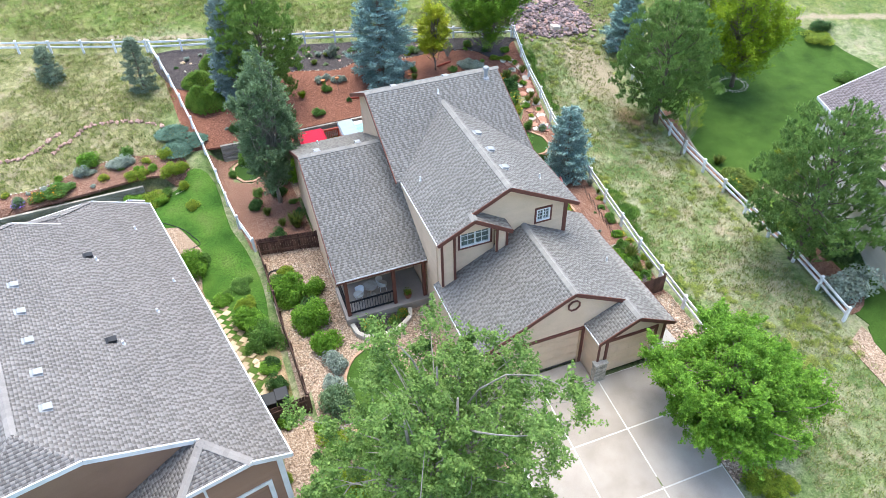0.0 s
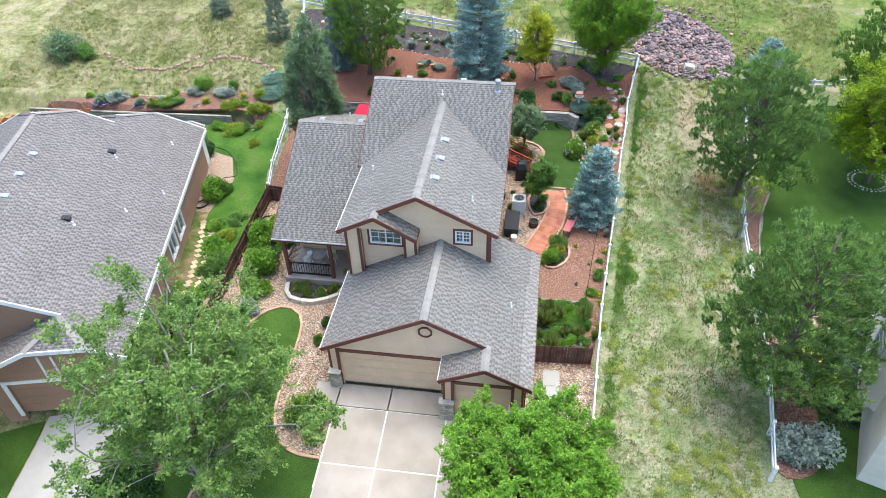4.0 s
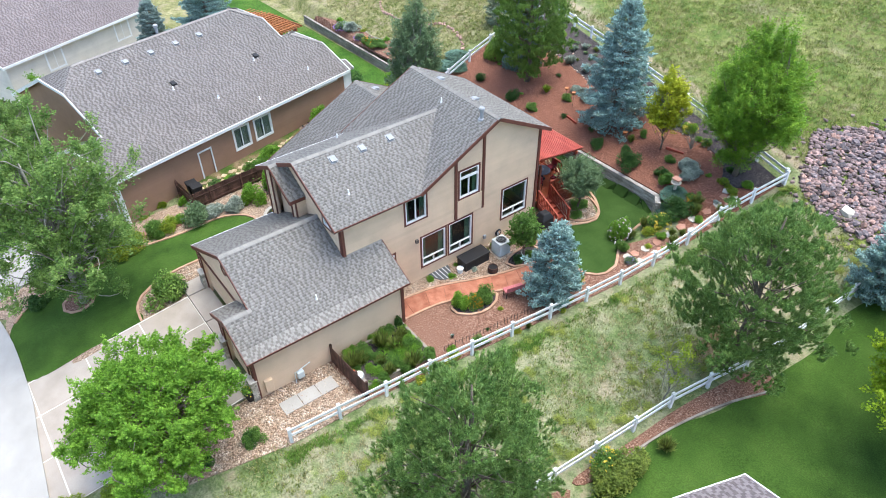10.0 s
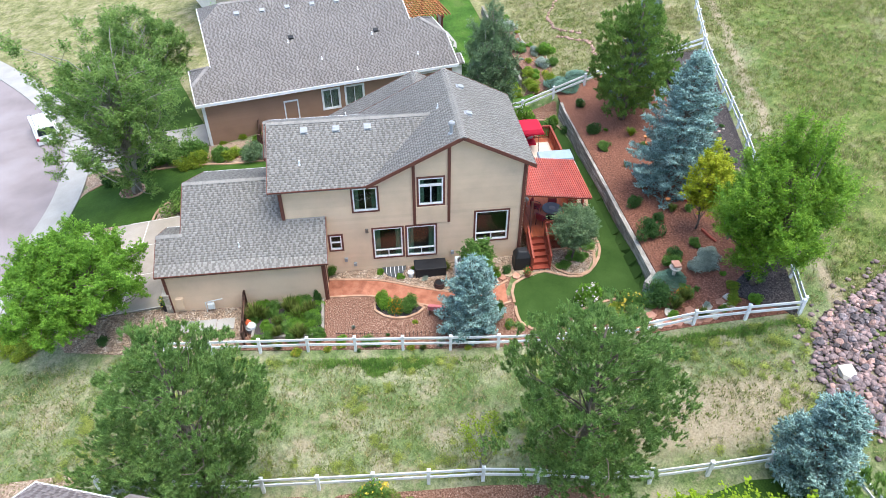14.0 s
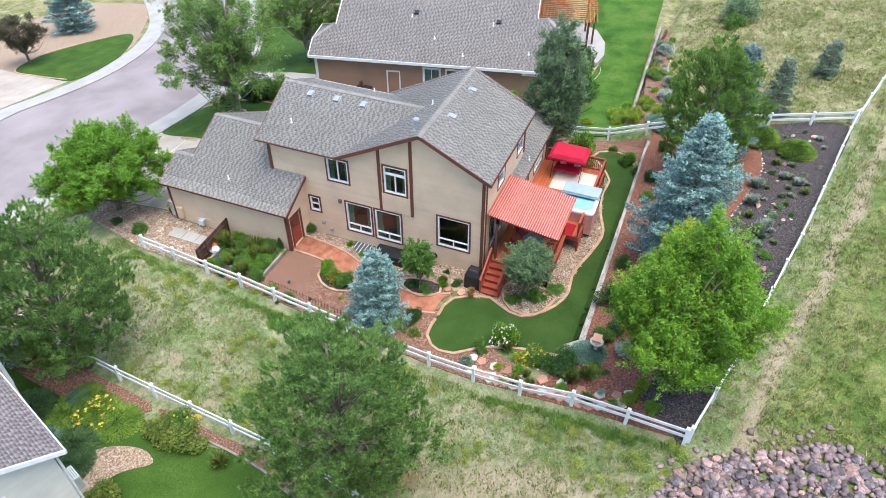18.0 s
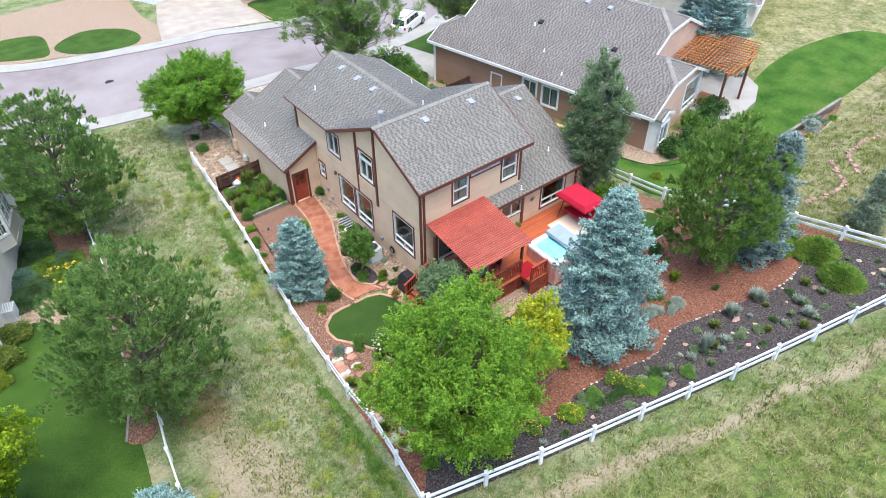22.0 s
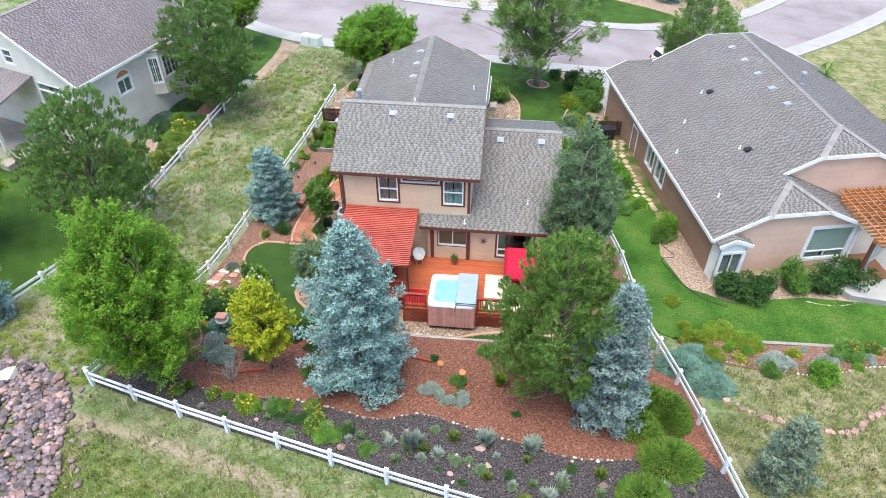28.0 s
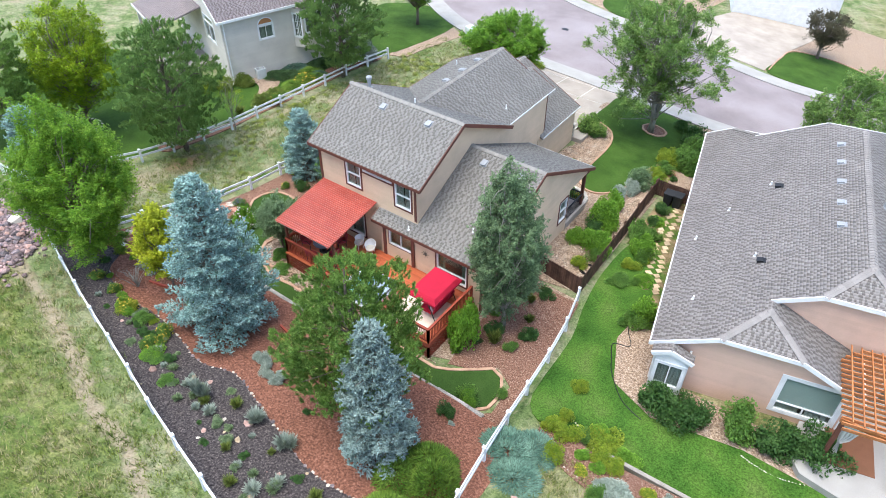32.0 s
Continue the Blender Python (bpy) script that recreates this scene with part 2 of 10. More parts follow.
MEADOW = meadow_material()
SHINGLE = shingle_material("grey_asphalt_shingle", (0.25, 0.235, 0.214)), shingle_material("dark_grey_asphalt_shingle", (0.165, 0.152, 0.137))
SHINGLE_B = shingle_material("brown_grey_shingle", (0.262, 0.24, 0.224)), shingle_material("dark_brown_grey_shingle", (0.158, 0.14, 0.13))
SHINGLE_C = shingle_material("mauve_grey_shingle", (0.28, 0.24, 0.235)), shingle_material("dark_mauve_grey_shingle", (0.17, 0.14, 0.138))
TAN = plain("tan_painted_siding", (0.67, 0.495, 0.34), 0.7, rnd=0.03, scale=0.8, bscale=25, fine=0.05)
BROWN_SIDING = plain("brown_painted_siding", (0.32, 0.19, 0.125), 0.7, rnd=0.04, scale=0.8)
PEACH = plain("peach_painted_siding", (0.66, 0.44, 0.33), 0.7, rnd=0.03, scale=0.8)
CREAM = plain("cream_painted_siding", (0.64, 0.59, 0.52), 0.7, rnd=0.03, scale=0.8)
TRIM = plain("dark_red_brown_trim", (0.14, 0.052, 0.037), 0.6)
WEEDY = material("weedy_wood_chips", [(0.05, 0.1, 0.018), (0.085, 0.13, 0.028), (0.2, 0.15, 0.08), (0.36, 0.25, 0.155)], 0.9, 0.95, 0.8, 22, fine=0.45, spec=0.1)
JOINT = plain("pale_joint_sealant", (0.62, 0.58, 0.52), 0.8)
WHITE = plain("white_paint", (0.78, 0.78, 0.77), 0.5)
FENCE_WHITE = material("weathered_white_fence", [(0.6, 0.61, 0.62), (0.76, 0.77, 0.78), (0.82, 0.82, 0.82)], 1.4, 0.6, 0.1, 30, fine=0.1, rnd=0.06)
CONCRETE = material("pale_concrete", [(0.29, 0.25, 0.205), (0.35, 0.3, 0.252), (0.4, 0.35, 0.297)], 0.7, 0.85, 0.15, 60, fine=0.1, rnd=0.06)
WALK = material("grey_white_concrete", [(0.31, 0.295, 0.27), (0.38, 0.36, 0.335)], 0.8, 0.85, 0.15, 60, fine=0.1)
ASPHALT = material("mauve_grey_asphalt", [(0.2, 0.165, 0.165), (0.26, 0.22, 0.22), (0.3, 0.26, 0.26)], 0.25, 0.9, 0.25, 120, fine=0.18)
LAWN = material("mown_lawn", [(0.03, 0.064, 0.011), (0.044, 0.092, 0.015), (0.06, 0.112, 0.02)], 0.7, 0.9, 1.0, 17, fine=0.3, spec=0.1)
LAWN_B = material("bright_lawn", [(0.026, 0.07, 0.01), (0.043, 0.105, 0.015), (0.064, 0.13, 0.02), (0.085, 0.135, 0.03)], 0.5, 0.9, 1.0, 14, fine=0.46, spec=0.1)
TURF = material("artificial_turf", [(0.028, 0.06, 0.012), (0.037, 0.075, 0.016), (0.046, 0.087, 0.02)], 0.7, 0.9, 0.4, 24, fine=0.22, spec=0.1)
RED_MULCH = material("red_brown_bark_mulch", [(0.1, 0.045, 0.03), (0.2, 0.085, 0.055), (0.33, 0.16, 0.11)], 11.0, 0.95, 1.0, 60, fine=0.6, spec=0.1)
DARK_MULCH = material("dark_bark_mulch", [(0.02, 0.017, 0.017), (0.05, 0.042, 0.042), (0.085, 0.072, 0.07), (0.17, 0.145, 0.13)], 13.0, 0.95, 1.0, 50, fine=0.65, spec=0.1)
BROWN_MULCH = material("brown_wood_mulch", [(0.075, 0.04, 0.028), (0.17, 0.085, 0.058), (0.25, 0.14, 0.1), (0.42, 0.3, 0.23)], 14.0, 0.95, 1.0, 50, fine=0.6, spec=0.1)
GRAVEL = material("river_rock_bed", [(0.14, 0.09, 0.06), (0.31, 0.22, 0.155), (0.48, 0.38, 0.3)], 10.0, 0.9, 1.0, 22, fine=0.6, spec=0.2)
PEBBLE = material("river_rock", [(0.24, 0.145, 0.095), (0.38, 0.28, 0.2), (0.52, 0.44, 0.36)], 2.0, 0.75, 0.1, 60, rnd=0.5, per="island")
TERRACOTTA = material("stamped_terracotta_concrete", [(0.26, 0.092, 0.052), (0.36, 0.135, 0.08), (0.42, 0.18, 0.112)], 2.5, 0.7, 0.2, 40, fine=0.15, rnd=0.12)
CURB = material("tan_red_curb_edging", [(0.38, 0.22, 0.14), (0.5, 0.32, 0.22)], 3.0, 0.85, 0.2, 50, fine=0.12, rnd=0.12)
DECK = material("orange_stained_deck", [(0.36, 0.085, 0.035), (0.46, 0.12, 0.05)], 1.5, 0.55, 0.1, 30, fine=0.12, rnd=0.12, stretch=(1, 6, 6))
REDWOOD = material("red_stained_wood", [(0.25, 0.045, 0.025), (0.34, 0.07, 0.04)], 3.0, 0.6, 0.1, 30, fine=0.15, rnd=0.12)
ORANGE_PANEL = material("orange_red_slatted_roof", [(0.38, 0.068, 0.048), (0.48, 0.105, 0.072)], 1.5, 0.5, 0.05, 30, fine=0.1, rnd=0.12)
CEDAR = material("orange_cedar", [(0.38, 0.14, 0.05), (0.5, 0.2, 0.08)], 3.0, 0.6, 0.1, 30, fine=0.15, rnd=0.15)
DARKWOOD = material("dark_stained_fence_board", [(0.05, 0.025, 0.018), (0.1, 0.052, 0.038), (0.14, 0.075, 0.055)], 2.0, 0.75, 0.3, 40, fine=0.3, rnd=0.3)
GREYWOOD = material("weathered_grey_timber", [(0.2, 0.18, 0.15), (0.32, 0.29, 0.25)], 2.0, 0.85, 0.3, 30, fine=0.25, rnd=0.2)
OLD_TIMBER = material("bleached_grey_timber", [(0.17, 0.15, 0.125), (0.29, 0.265, 0.23), (0.4, 0.37, 0.33)], 3.0, 0.9, 0.5, 25, fine=0.4, rnd=0.25, stretch=(0.4, 2, 2))
STONE = material("grey_tan_wall_stone", [(0.26, 0.235, 0.19), (0.38, 0.345, 0.285), (0.48, 0.44, 0.375)], 3.0, 0.9, 0.5, 25, fine=0.3, rnd=0.3)
PALE_STONE = material("pale_limestone", [(0.45, 0.4, 0.33), (0.6, 0.55, 0.47)], 3.0, 0.9, 0.4, 25, fine=0.2, rnd=0.2)
FLAG_RED = material("red_flagstone", [(0.36, 0.17, 0.11), (0.5, 0.27, 0.2)], 2.5, 0.85, 0.3, 30, fine=0.2, rnd=0.25)
FLAG_TAN = material("tan_flagstone", [(0.4, 0.29, 0.18), (0.55, 0.43, 0.29)], 2.5, 0.85, 0.3, 30, fine=0.2, rnd=0.25)
ROCK = material("purple_grey_fieldstone", [(0.075, 0.068, 0.076), (0.15, 0.125, 0.13), (0.27, 0.21, 0.21)], 2.0, 0.85, 0.4, 20, fine=0.25, rnd=0.6)
ROCK_RED = material("pink_red_boulder", [(0.3, 0.17, 0.14), (0.45, 0.3, 0.25)], 3.0, 0.85, 0.4, 20, fine=0.25, rnd=0.4)
BARK = material("grey_brown_bark", [(0.12, 0.095, 0.075), (0.22, 0.18, 0.145)], 6.0, 0.95, 0.6, 40, fine=0.35, stretch=(1, 1, 0.3))
PALE_BARK = material("pale_grey_bark", [(0.18, 0.165, 0.135), (0.34, 0.32, 0.275)], 6.0, 0.9, 0.3, 40, fine=0.25, stretch=(1, 1, 0.3))
METAL = plain("grey_metal", (0.3, 0.31, 0.32), 0.55, 0.0)
DARK_METAL = plain("black_metal", (0.025, 0.025, 0.028), 0.45, 0.4)
BLACK = plain("black_plastic", (0.02, 0.02, 0.022), 0.5)
AC_GREY = plain("pale_grey_enamel", (0.58, 0.62, 0.61), 0.5)
RED_CLOTH = plain("crimson_canvas", (0.42, 0.01, 0.035), 0.85, fine=0.1, bscale=40)
BEIGE = plain("beige_outdoor_rug", (0.62, 0.5, 0.4), 0.95, fine=0.12, bscale=50)
DRAPE = plain("sage_green_curtain", (0.2, 0.33, 0.24), 0.9)
CURTAIN = plain("pale_curtain", (0.5, 0.5, 0.47), 0.9)
BLIND = plain("pale_blind", (0.72, 0.76, 0.73), 0.8)
# dark base colour stands in for the dimness of unlit rooms
DARKROOM = plain("painted_dim_interior", (0.1, 0.09, 0.08), 0.9)


def glass_material():
    m = bpy.data.materials.new("window_glass")
    m.use_nodes = True
    n, l = m.node_tree.nodes, m.node_tree.links
    gl, tr, mx = n.new("ShaderNodeBsdfGlossy"), n.new("ShaderNodeBsdfTransparent"), n.new("ShaderNodeMixShader")
    gl.inputs["Roughness"].default_value = 0.02
    tr.inputs["Color"].default_value = (0.72, 0.78, 0.76, 1)
    lw = n.new("ShaderNodeLayerWeight")
    lw.inputs["Blend"].default_value = 0.5
    pw = n.new("ShaderNodeMath")
    pw.operation, pw.inputs[1].default_value = "POWER", 4.0
    l.new(lw.outputs["Facing"], pw.inputs[0])
    mr = n.new("ShaderNodeMapRange")
    mr.inputs["To Min"].default_value, mr.inputs["To Max"].default_value = 0.05, 0.95
    l.new(pw.outputs[0], mr.inputs["Value"])
    l.new(mr.outputs[0], mx.inputs[0])
    l.new(tr.outputs[0], mx.inputs[1])
    l.new(gl.outputs[0], mx.inputs[2])
    l.new(mx.outputs[0], n["Material Output"].inputs["Surface"])
    return m


GLASS = glass_material()


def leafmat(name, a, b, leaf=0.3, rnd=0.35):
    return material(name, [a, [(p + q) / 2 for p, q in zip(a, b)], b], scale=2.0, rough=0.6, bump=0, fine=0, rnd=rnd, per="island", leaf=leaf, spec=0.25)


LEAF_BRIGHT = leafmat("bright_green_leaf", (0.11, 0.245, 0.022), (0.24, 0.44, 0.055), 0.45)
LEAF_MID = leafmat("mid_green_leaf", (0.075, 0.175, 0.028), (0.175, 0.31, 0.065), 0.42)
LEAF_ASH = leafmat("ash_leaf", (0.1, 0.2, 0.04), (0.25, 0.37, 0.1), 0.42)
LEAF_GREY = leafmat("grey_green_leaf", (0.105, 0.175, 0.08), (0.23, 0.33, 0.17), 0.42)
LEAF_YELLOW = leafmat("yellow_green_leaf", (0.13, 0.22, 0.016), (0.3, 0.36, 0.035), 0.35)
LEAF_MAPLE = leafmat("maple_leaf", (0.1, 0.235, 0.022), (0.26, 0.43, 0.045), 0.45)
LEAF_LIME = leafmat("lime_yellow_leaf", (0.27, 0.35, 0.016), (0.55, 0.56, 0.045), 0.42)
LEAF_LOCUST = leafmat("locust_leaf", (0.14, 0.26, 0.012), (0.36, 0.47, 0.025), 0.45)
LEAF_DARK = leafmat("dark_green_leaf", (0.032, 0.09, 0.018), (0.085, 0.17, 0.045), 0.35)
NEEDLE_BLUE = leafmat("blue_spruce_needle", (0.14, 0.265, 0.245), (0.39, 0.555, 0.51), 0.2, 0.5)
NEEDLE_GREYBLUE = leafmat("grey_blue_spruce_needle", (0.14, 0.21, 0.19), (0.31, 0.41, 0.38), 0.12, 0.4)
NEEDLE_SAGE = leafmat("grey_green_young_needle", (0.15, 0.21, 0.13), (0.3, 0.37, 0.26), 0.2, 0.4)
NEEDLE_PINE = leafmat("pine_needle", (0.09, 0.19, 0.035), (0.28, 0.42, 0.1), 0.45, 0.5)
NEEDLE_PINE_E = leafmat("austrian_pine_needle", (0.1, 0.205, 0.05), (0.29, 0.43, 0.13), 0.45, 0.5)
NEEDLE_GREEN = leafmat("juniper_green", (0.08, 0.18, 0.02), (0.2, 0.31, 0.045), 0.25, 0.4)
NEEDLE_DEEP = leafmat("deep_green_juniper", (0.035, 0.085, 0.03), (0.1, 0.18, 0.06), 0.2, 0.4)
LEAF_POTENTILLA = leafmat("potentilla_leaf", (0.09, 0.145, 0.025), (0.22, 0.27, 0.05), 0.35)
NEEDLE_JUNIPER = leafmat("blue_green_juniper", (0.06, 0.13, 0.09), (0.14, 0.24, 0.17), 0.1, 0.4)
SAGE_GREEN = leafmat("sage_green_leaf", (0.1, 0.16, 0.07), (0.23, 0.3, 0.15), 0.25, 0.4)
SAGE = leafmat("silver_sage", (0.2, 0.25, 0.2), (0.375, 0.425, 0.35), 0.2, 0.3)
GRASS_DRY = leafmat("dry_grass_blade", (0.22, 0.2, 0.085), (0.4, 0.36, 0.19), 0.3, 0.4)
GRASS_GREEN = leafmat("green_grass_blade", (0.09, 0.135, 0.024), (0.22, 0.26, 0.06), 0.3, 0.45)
FLOWER_ORANGE = plain("orange_petal", (0.75, 0.3, 0.01), 0.7, rnd=0.2, per="island")
FLOWER_RED = plain("red_petal", (0.5, 0.03, 0.03), 0.7, rnd=0.3, per="island")
FLOWER_WHITE = plain("white_pink_petal", (0.7, 0.6, 0.6), 0.7, rnd=0.2, per="island")
FLOWER_PURPLE = plain("purple_petal", (0.25, 0.16, 0.45), 0.7, rnd=0.3, per="island")
FLOWER_YELLOW = plain("yellow_petal", (0.55, 0.42, 0.05), 0.7, rnd=0.3, per="island")


# ---- building helpers ----
def smooth(a, b, v):
    t = min(1.0, max(0.0, (v - a) / (b - a)))
    return t * t * (3 - 2 * t)


PROFILE = [(-200, -16), (-20, -4.2), (5, -1.7), (12, -0.75), (17, -0.36), (24, -0.42), (32, -0.32), (37, -0.18),
           (39.6, 0.1), (42, 0.72), (44.3, 1.32), (48.8, 2.3), (55, 3.2), (70, 5.4), (110, 11), (400, 30)]
PX, PZ = [p[0] for p in PROFILE], [p[1] for p in PROFILE]


def ground(x, y):
    """Height of the ground: a hillside, cut flat behind two retaining walls."""
    z = float(np.interp(y, PX, PZ))
    if y < 24:
        z -= min(2.4, 0.1 * max(0.0, 8 - x)) * (1 - smooth(14, 24, y))
    if 36 < y < 43.55:
        f = smooth(-1.9, -0.6, x) * (1 - smooth(19.0, 21.3, x)) * (1 - smooth(43.35, 43.55, y))
        z = z * (1 - f) + f * min(z, -0.12)
    if x < -2 and y < 41.75:
        f = (1 - smooth(-5.0, -2.4, x)) * (1 - smooth(41.45, 41.7, y)) * smooth(30, 37, y)
        z = z * (1 - f) + f * min(z, -0.3)
    return z


class Mesh:
    """Vertices and faces of one part, gathered piece by piece."""

    def __init__(self):
        self.v, self.f = [], []

    def add(self, v, f):
        k = len(self.v)
        self.v += [tuple(p) for p in v]
        self.f += [tuple(i + k for i in q) for q in f]
        return self

    def box(self, x0, y0, z0, x1, y1, z1, m=None):
        p = [Vector((x, y, z)) for z in (z0, z1) for x, y in ((x0, y0), (x1, y0), (x1, y1), (x0, y1))]
        if m:
            p = [m @ q for q in p]
        return self.add(p, [(3, 2, 1, 0), (4, 5, 6, 7), (0, 1, 5, 4), (1, 2, 6, 5), (2, 3, 7, 6), (3, 0, 4, 7)])

    def beam(self, a, b, w, h, up=(0, 0, 1)):
        """A bar of section w x h from a to b."""
        a, b = Vector(a), Vector(b)
        d = (b - a).normalized()
        s = d.cross(Vector(up))
        s = s.normalized() if s.length > 1e-6 else Vector((1, 0, 0))
        u = s.cross(d)
        c = [s * i * w / 2 + u * j * h / 2 for i, j in ((-1, -1), (1, -1), (1, 1), (-1, 1))]
        return self.add([a + q for q in c] + [b + q for q in c], [(0, 1, 2, 3), (7, 6, 5, 4), (1, 0, 4, 5), (2, 1, 5, 6), (3, 2, 6, 7), (0, 3, 7, 4)])

    def tube(self, pts, radii, n=8, cap=True):
        rings = []
        k = len(self.v)
        pts = [Vector(p) for p in pts]
        side = None
        for i, p in enumerate(pts):
            d = (pts[min(i + 1, len(pts) - 1)] - pts[max(i - 1, 0)]).normalized()
            s = d.cross(Vector((0.31, 0.95, 0.05))) if side is None else side - d * side.dot(d)
            side = (s if s.length > 1e-5 else d.orthogonal()).normalized()
            w = d.cross(side)
            for j in range(n):
                a = 2 * math.pi * j / n
                self.v.append(tuple(p + (side * math.cos(a) + w * math.sin(a)) * radii[i]))
        for i in range(len(pts) - 1):
            for j in range(n):
                q = (j + 1) % n
                self.f.append((k + i * n + j, k + i * n + q, k + i * n + n + q, k + i * n + n + j))
        if cap:
            self.f.append(tuple(k + j for j in reversed(range(n))))
            self.f.append(tuple(k + (len(pts) - 1) * n + j for j in range(n)))
        return self

    def lathe(self, c, prof, n=16):
        """A turned form: prof is (radius, height) from below, about the point c."""
        return self.tube_rings(c, prof, n)

    def tube_rings(self, c, prof, n):
        k = len(self.v)
        for r, z in prof:
            for j in range(n):
                a = 2 * math.pi * j / n
                self.v.append((c[0] + r * math.cos(a), c[1] + r * math.sin(a), c[2] + z))
        for i in range(len(prof) - 1):
            for j in range(n):
                q = (j + 1) % n
                self.f.append((k + i * n + j, k + i * n + q, k + i * n + n + q, k + i * n + n + j))
        self.f.append(tuple(k + j for j in reversed(range(n))))
        self.f.append(tuple(k + (len(prof) - 1) * n + j for j in range(n)))
        return self

    def prism(self, pts, off):
        """A flat outline pushed out by the vector off."""
        pts = [Vector(p) for p in pts]
        off = Vector(off)
        n = len(pts)
        f = [tuple(reversed(range(n))), tuple(range(n, 2 * n))] + [(i, (i + 1) % n, n + (i + 1) % n, n + i) for i in range(n)]
        return self.add(pts + [p + off for p in pts], f)

    def data(self, name, mat, soft=False):
        me = bpy.data.meshes.new(name)
        me.from_pydata(self.v, [], self.f)
        bm = bmesh.new()
        bm.from_mesh(me)
        bmesh.ops.recalc_face_normals(bm, faces=bm.faces)
        bm.to_mesh(me)
        bm.free()
        me.materials.append(mat)
        if soft:
            me.polygons.foreach_set("use_smooth", [True] * len(me.polygons))
        return me

    def put(self, name, mat, parent=None, label="", soft=False, bevel=0.0):
        ob = new(name, self.data(name, mat, soft))
        if bevel:
            b = ob.modifiers.new("edge", "BEVEL")
            b.width, b.segments, b.limit_method = bevel, 2, "ANGLE"
        return under(ob, parent, label)


FRAME = Matrix.Identity(4)


def under(ob, parent, label=""):
    ob.matrix_basis = FRAME.copy()
    if parent is not None:
        ob.parent = parent
        ob.matrix_parent_inverse = world_of(parent).inverted()
    if label:
        ob["label"] = label
    return ob


def world_of(ob):
    m = ob.matrix_basis
    return world_of(ob.parent) @ ob.matrix_parent_inverse @ m if ob.parent else m.copy()


def thing(name, x, y, z, label, category, group="", rz=0.0):
    e = new(name)
    e.empty_display_size = 0.2
    e.matrix_basis = pose(x, y, z, 0, 0, rz)
    return tagged(e, label, category, group)


def fast_mesh(name, v, quads, mat, tris=False, soft=False):
    """A large mesh from arrays."""
    v, quads = np.asarray(v, np.float32), np.asarray(quads, np.int32)
    k = quads.shape[1]
    me = bpy.data.meshes.new(name)
    me.vertices.add(len(v))
    me.vertices.foreach_set("co", v.ravel())
    me.loops.add(quads.size)
    me.loops.foreach_set("vertex_index", quads.ravel())
    me.polygons.add(len(quads))
    me.polygons.foreach_set("loop_start", np.arange(0, quads.size, k, dtype=np.int32))
    me.update(calc_edges=True)
    me.materials.append(mat)
    return me


def inside(poly, x, y):
    c = False
    n = len(poly)
    for i in range(n):
        x0, y0 = poly[i]
        x1, y1 = poly[(i + 1) % n]
        if (y0 > y) != (y1 > y) and x < (x1 - x0) * (y - y0) / (y1 - y0) + x0:
            c = not c
    return c


def curve(pts, closed=True, k=6):
    """A smooth line through the points."""
    n = len(pts)
    out = []
    for i in range(n if closed else n - 1):
        p = [pts[(i + j) % n] if closed else pts[min(max(i + j, 0), n - 1)] for j in (-1, 0, 1, 2)]
        for s in range(k):
            t = s / k
            out.append(tuple(0.5 * (2 * p[1][a] + (p[2][a] - p[0][a]) * t + (2 * p[0][a] - 5 * p[1][a] + 4 * p[2][a] - p[3][a]) * t * t
                                    + (3 * p[1][a] - p[0][a] - 3 * p[2][a] + p[3][a]) * t ** 3) for a in (0, 1)))
    if not closed:
        out.append(tuple(pts[-1]))
    return out


def patch(name, poly, mat, h=0.03, kind="structure", label="", category="", step=0.5, level=None):
    """A sheet of ground cover, h above the ground, with a skirt round it."""
    bm = bmesh.new()
    vs = [bm.verts.new((x, y, 0)) for x, y in poly]
    es = [bm.edges.new((vs[i], vs[(i + 1) % len(vs)])) for i in range(len(vs))]
    bmesh.ops.triangle_fill(bm, use_beauty=True, edges=es)
    xs, ys = [p[0] for p in poly], [p[1] for p in poly]
    for axis, lo, hi in ((0, min(xs), max(xs)), (1, min(ys), max(ys))):
        q = math.floor(lo / step) * step + step
        while q < hi:
            bmesh.ops.bisect_plane(bm, geom=bm.verts[:] + bm.edges[:] + bm.faces[:], dist=1e-4,
                                   plane_co=(q, 0, 0) if axis == 0 else (0, q, 0), plane_no=(1, 0, 0) if axis == 0 else (0, 1, 0))
            q += step
    edge = [e for e in bm.edges if e.is_boundary]
    ext = bmesh.ops.extrude_edge_only(bm, edges=edge)
    low = {v for v in ext["geom"] if isinstance(v, bmesh.types.BMVert)}
    for v in bm.verts:
        z = ground(v.co.x, v.co.y) if level is None else level
        v.co.z = z + h - (0.12 + h if v in low else 0)
    bmesh.ops.recalc_face_normals(bm, faces=bm.faces)
    up = sum(f.normal.z for f in bm.faces)
    if up < 0:
        bmesh.ops.reverse_faces(bm, faces=bm.faces)
    me = bpy.data.meshes.new(name)
    bm.to_mesh(me)
    bm.free()
    me.materials.append(mat)
    return tagged(new(name, me), label, category, "", kind)


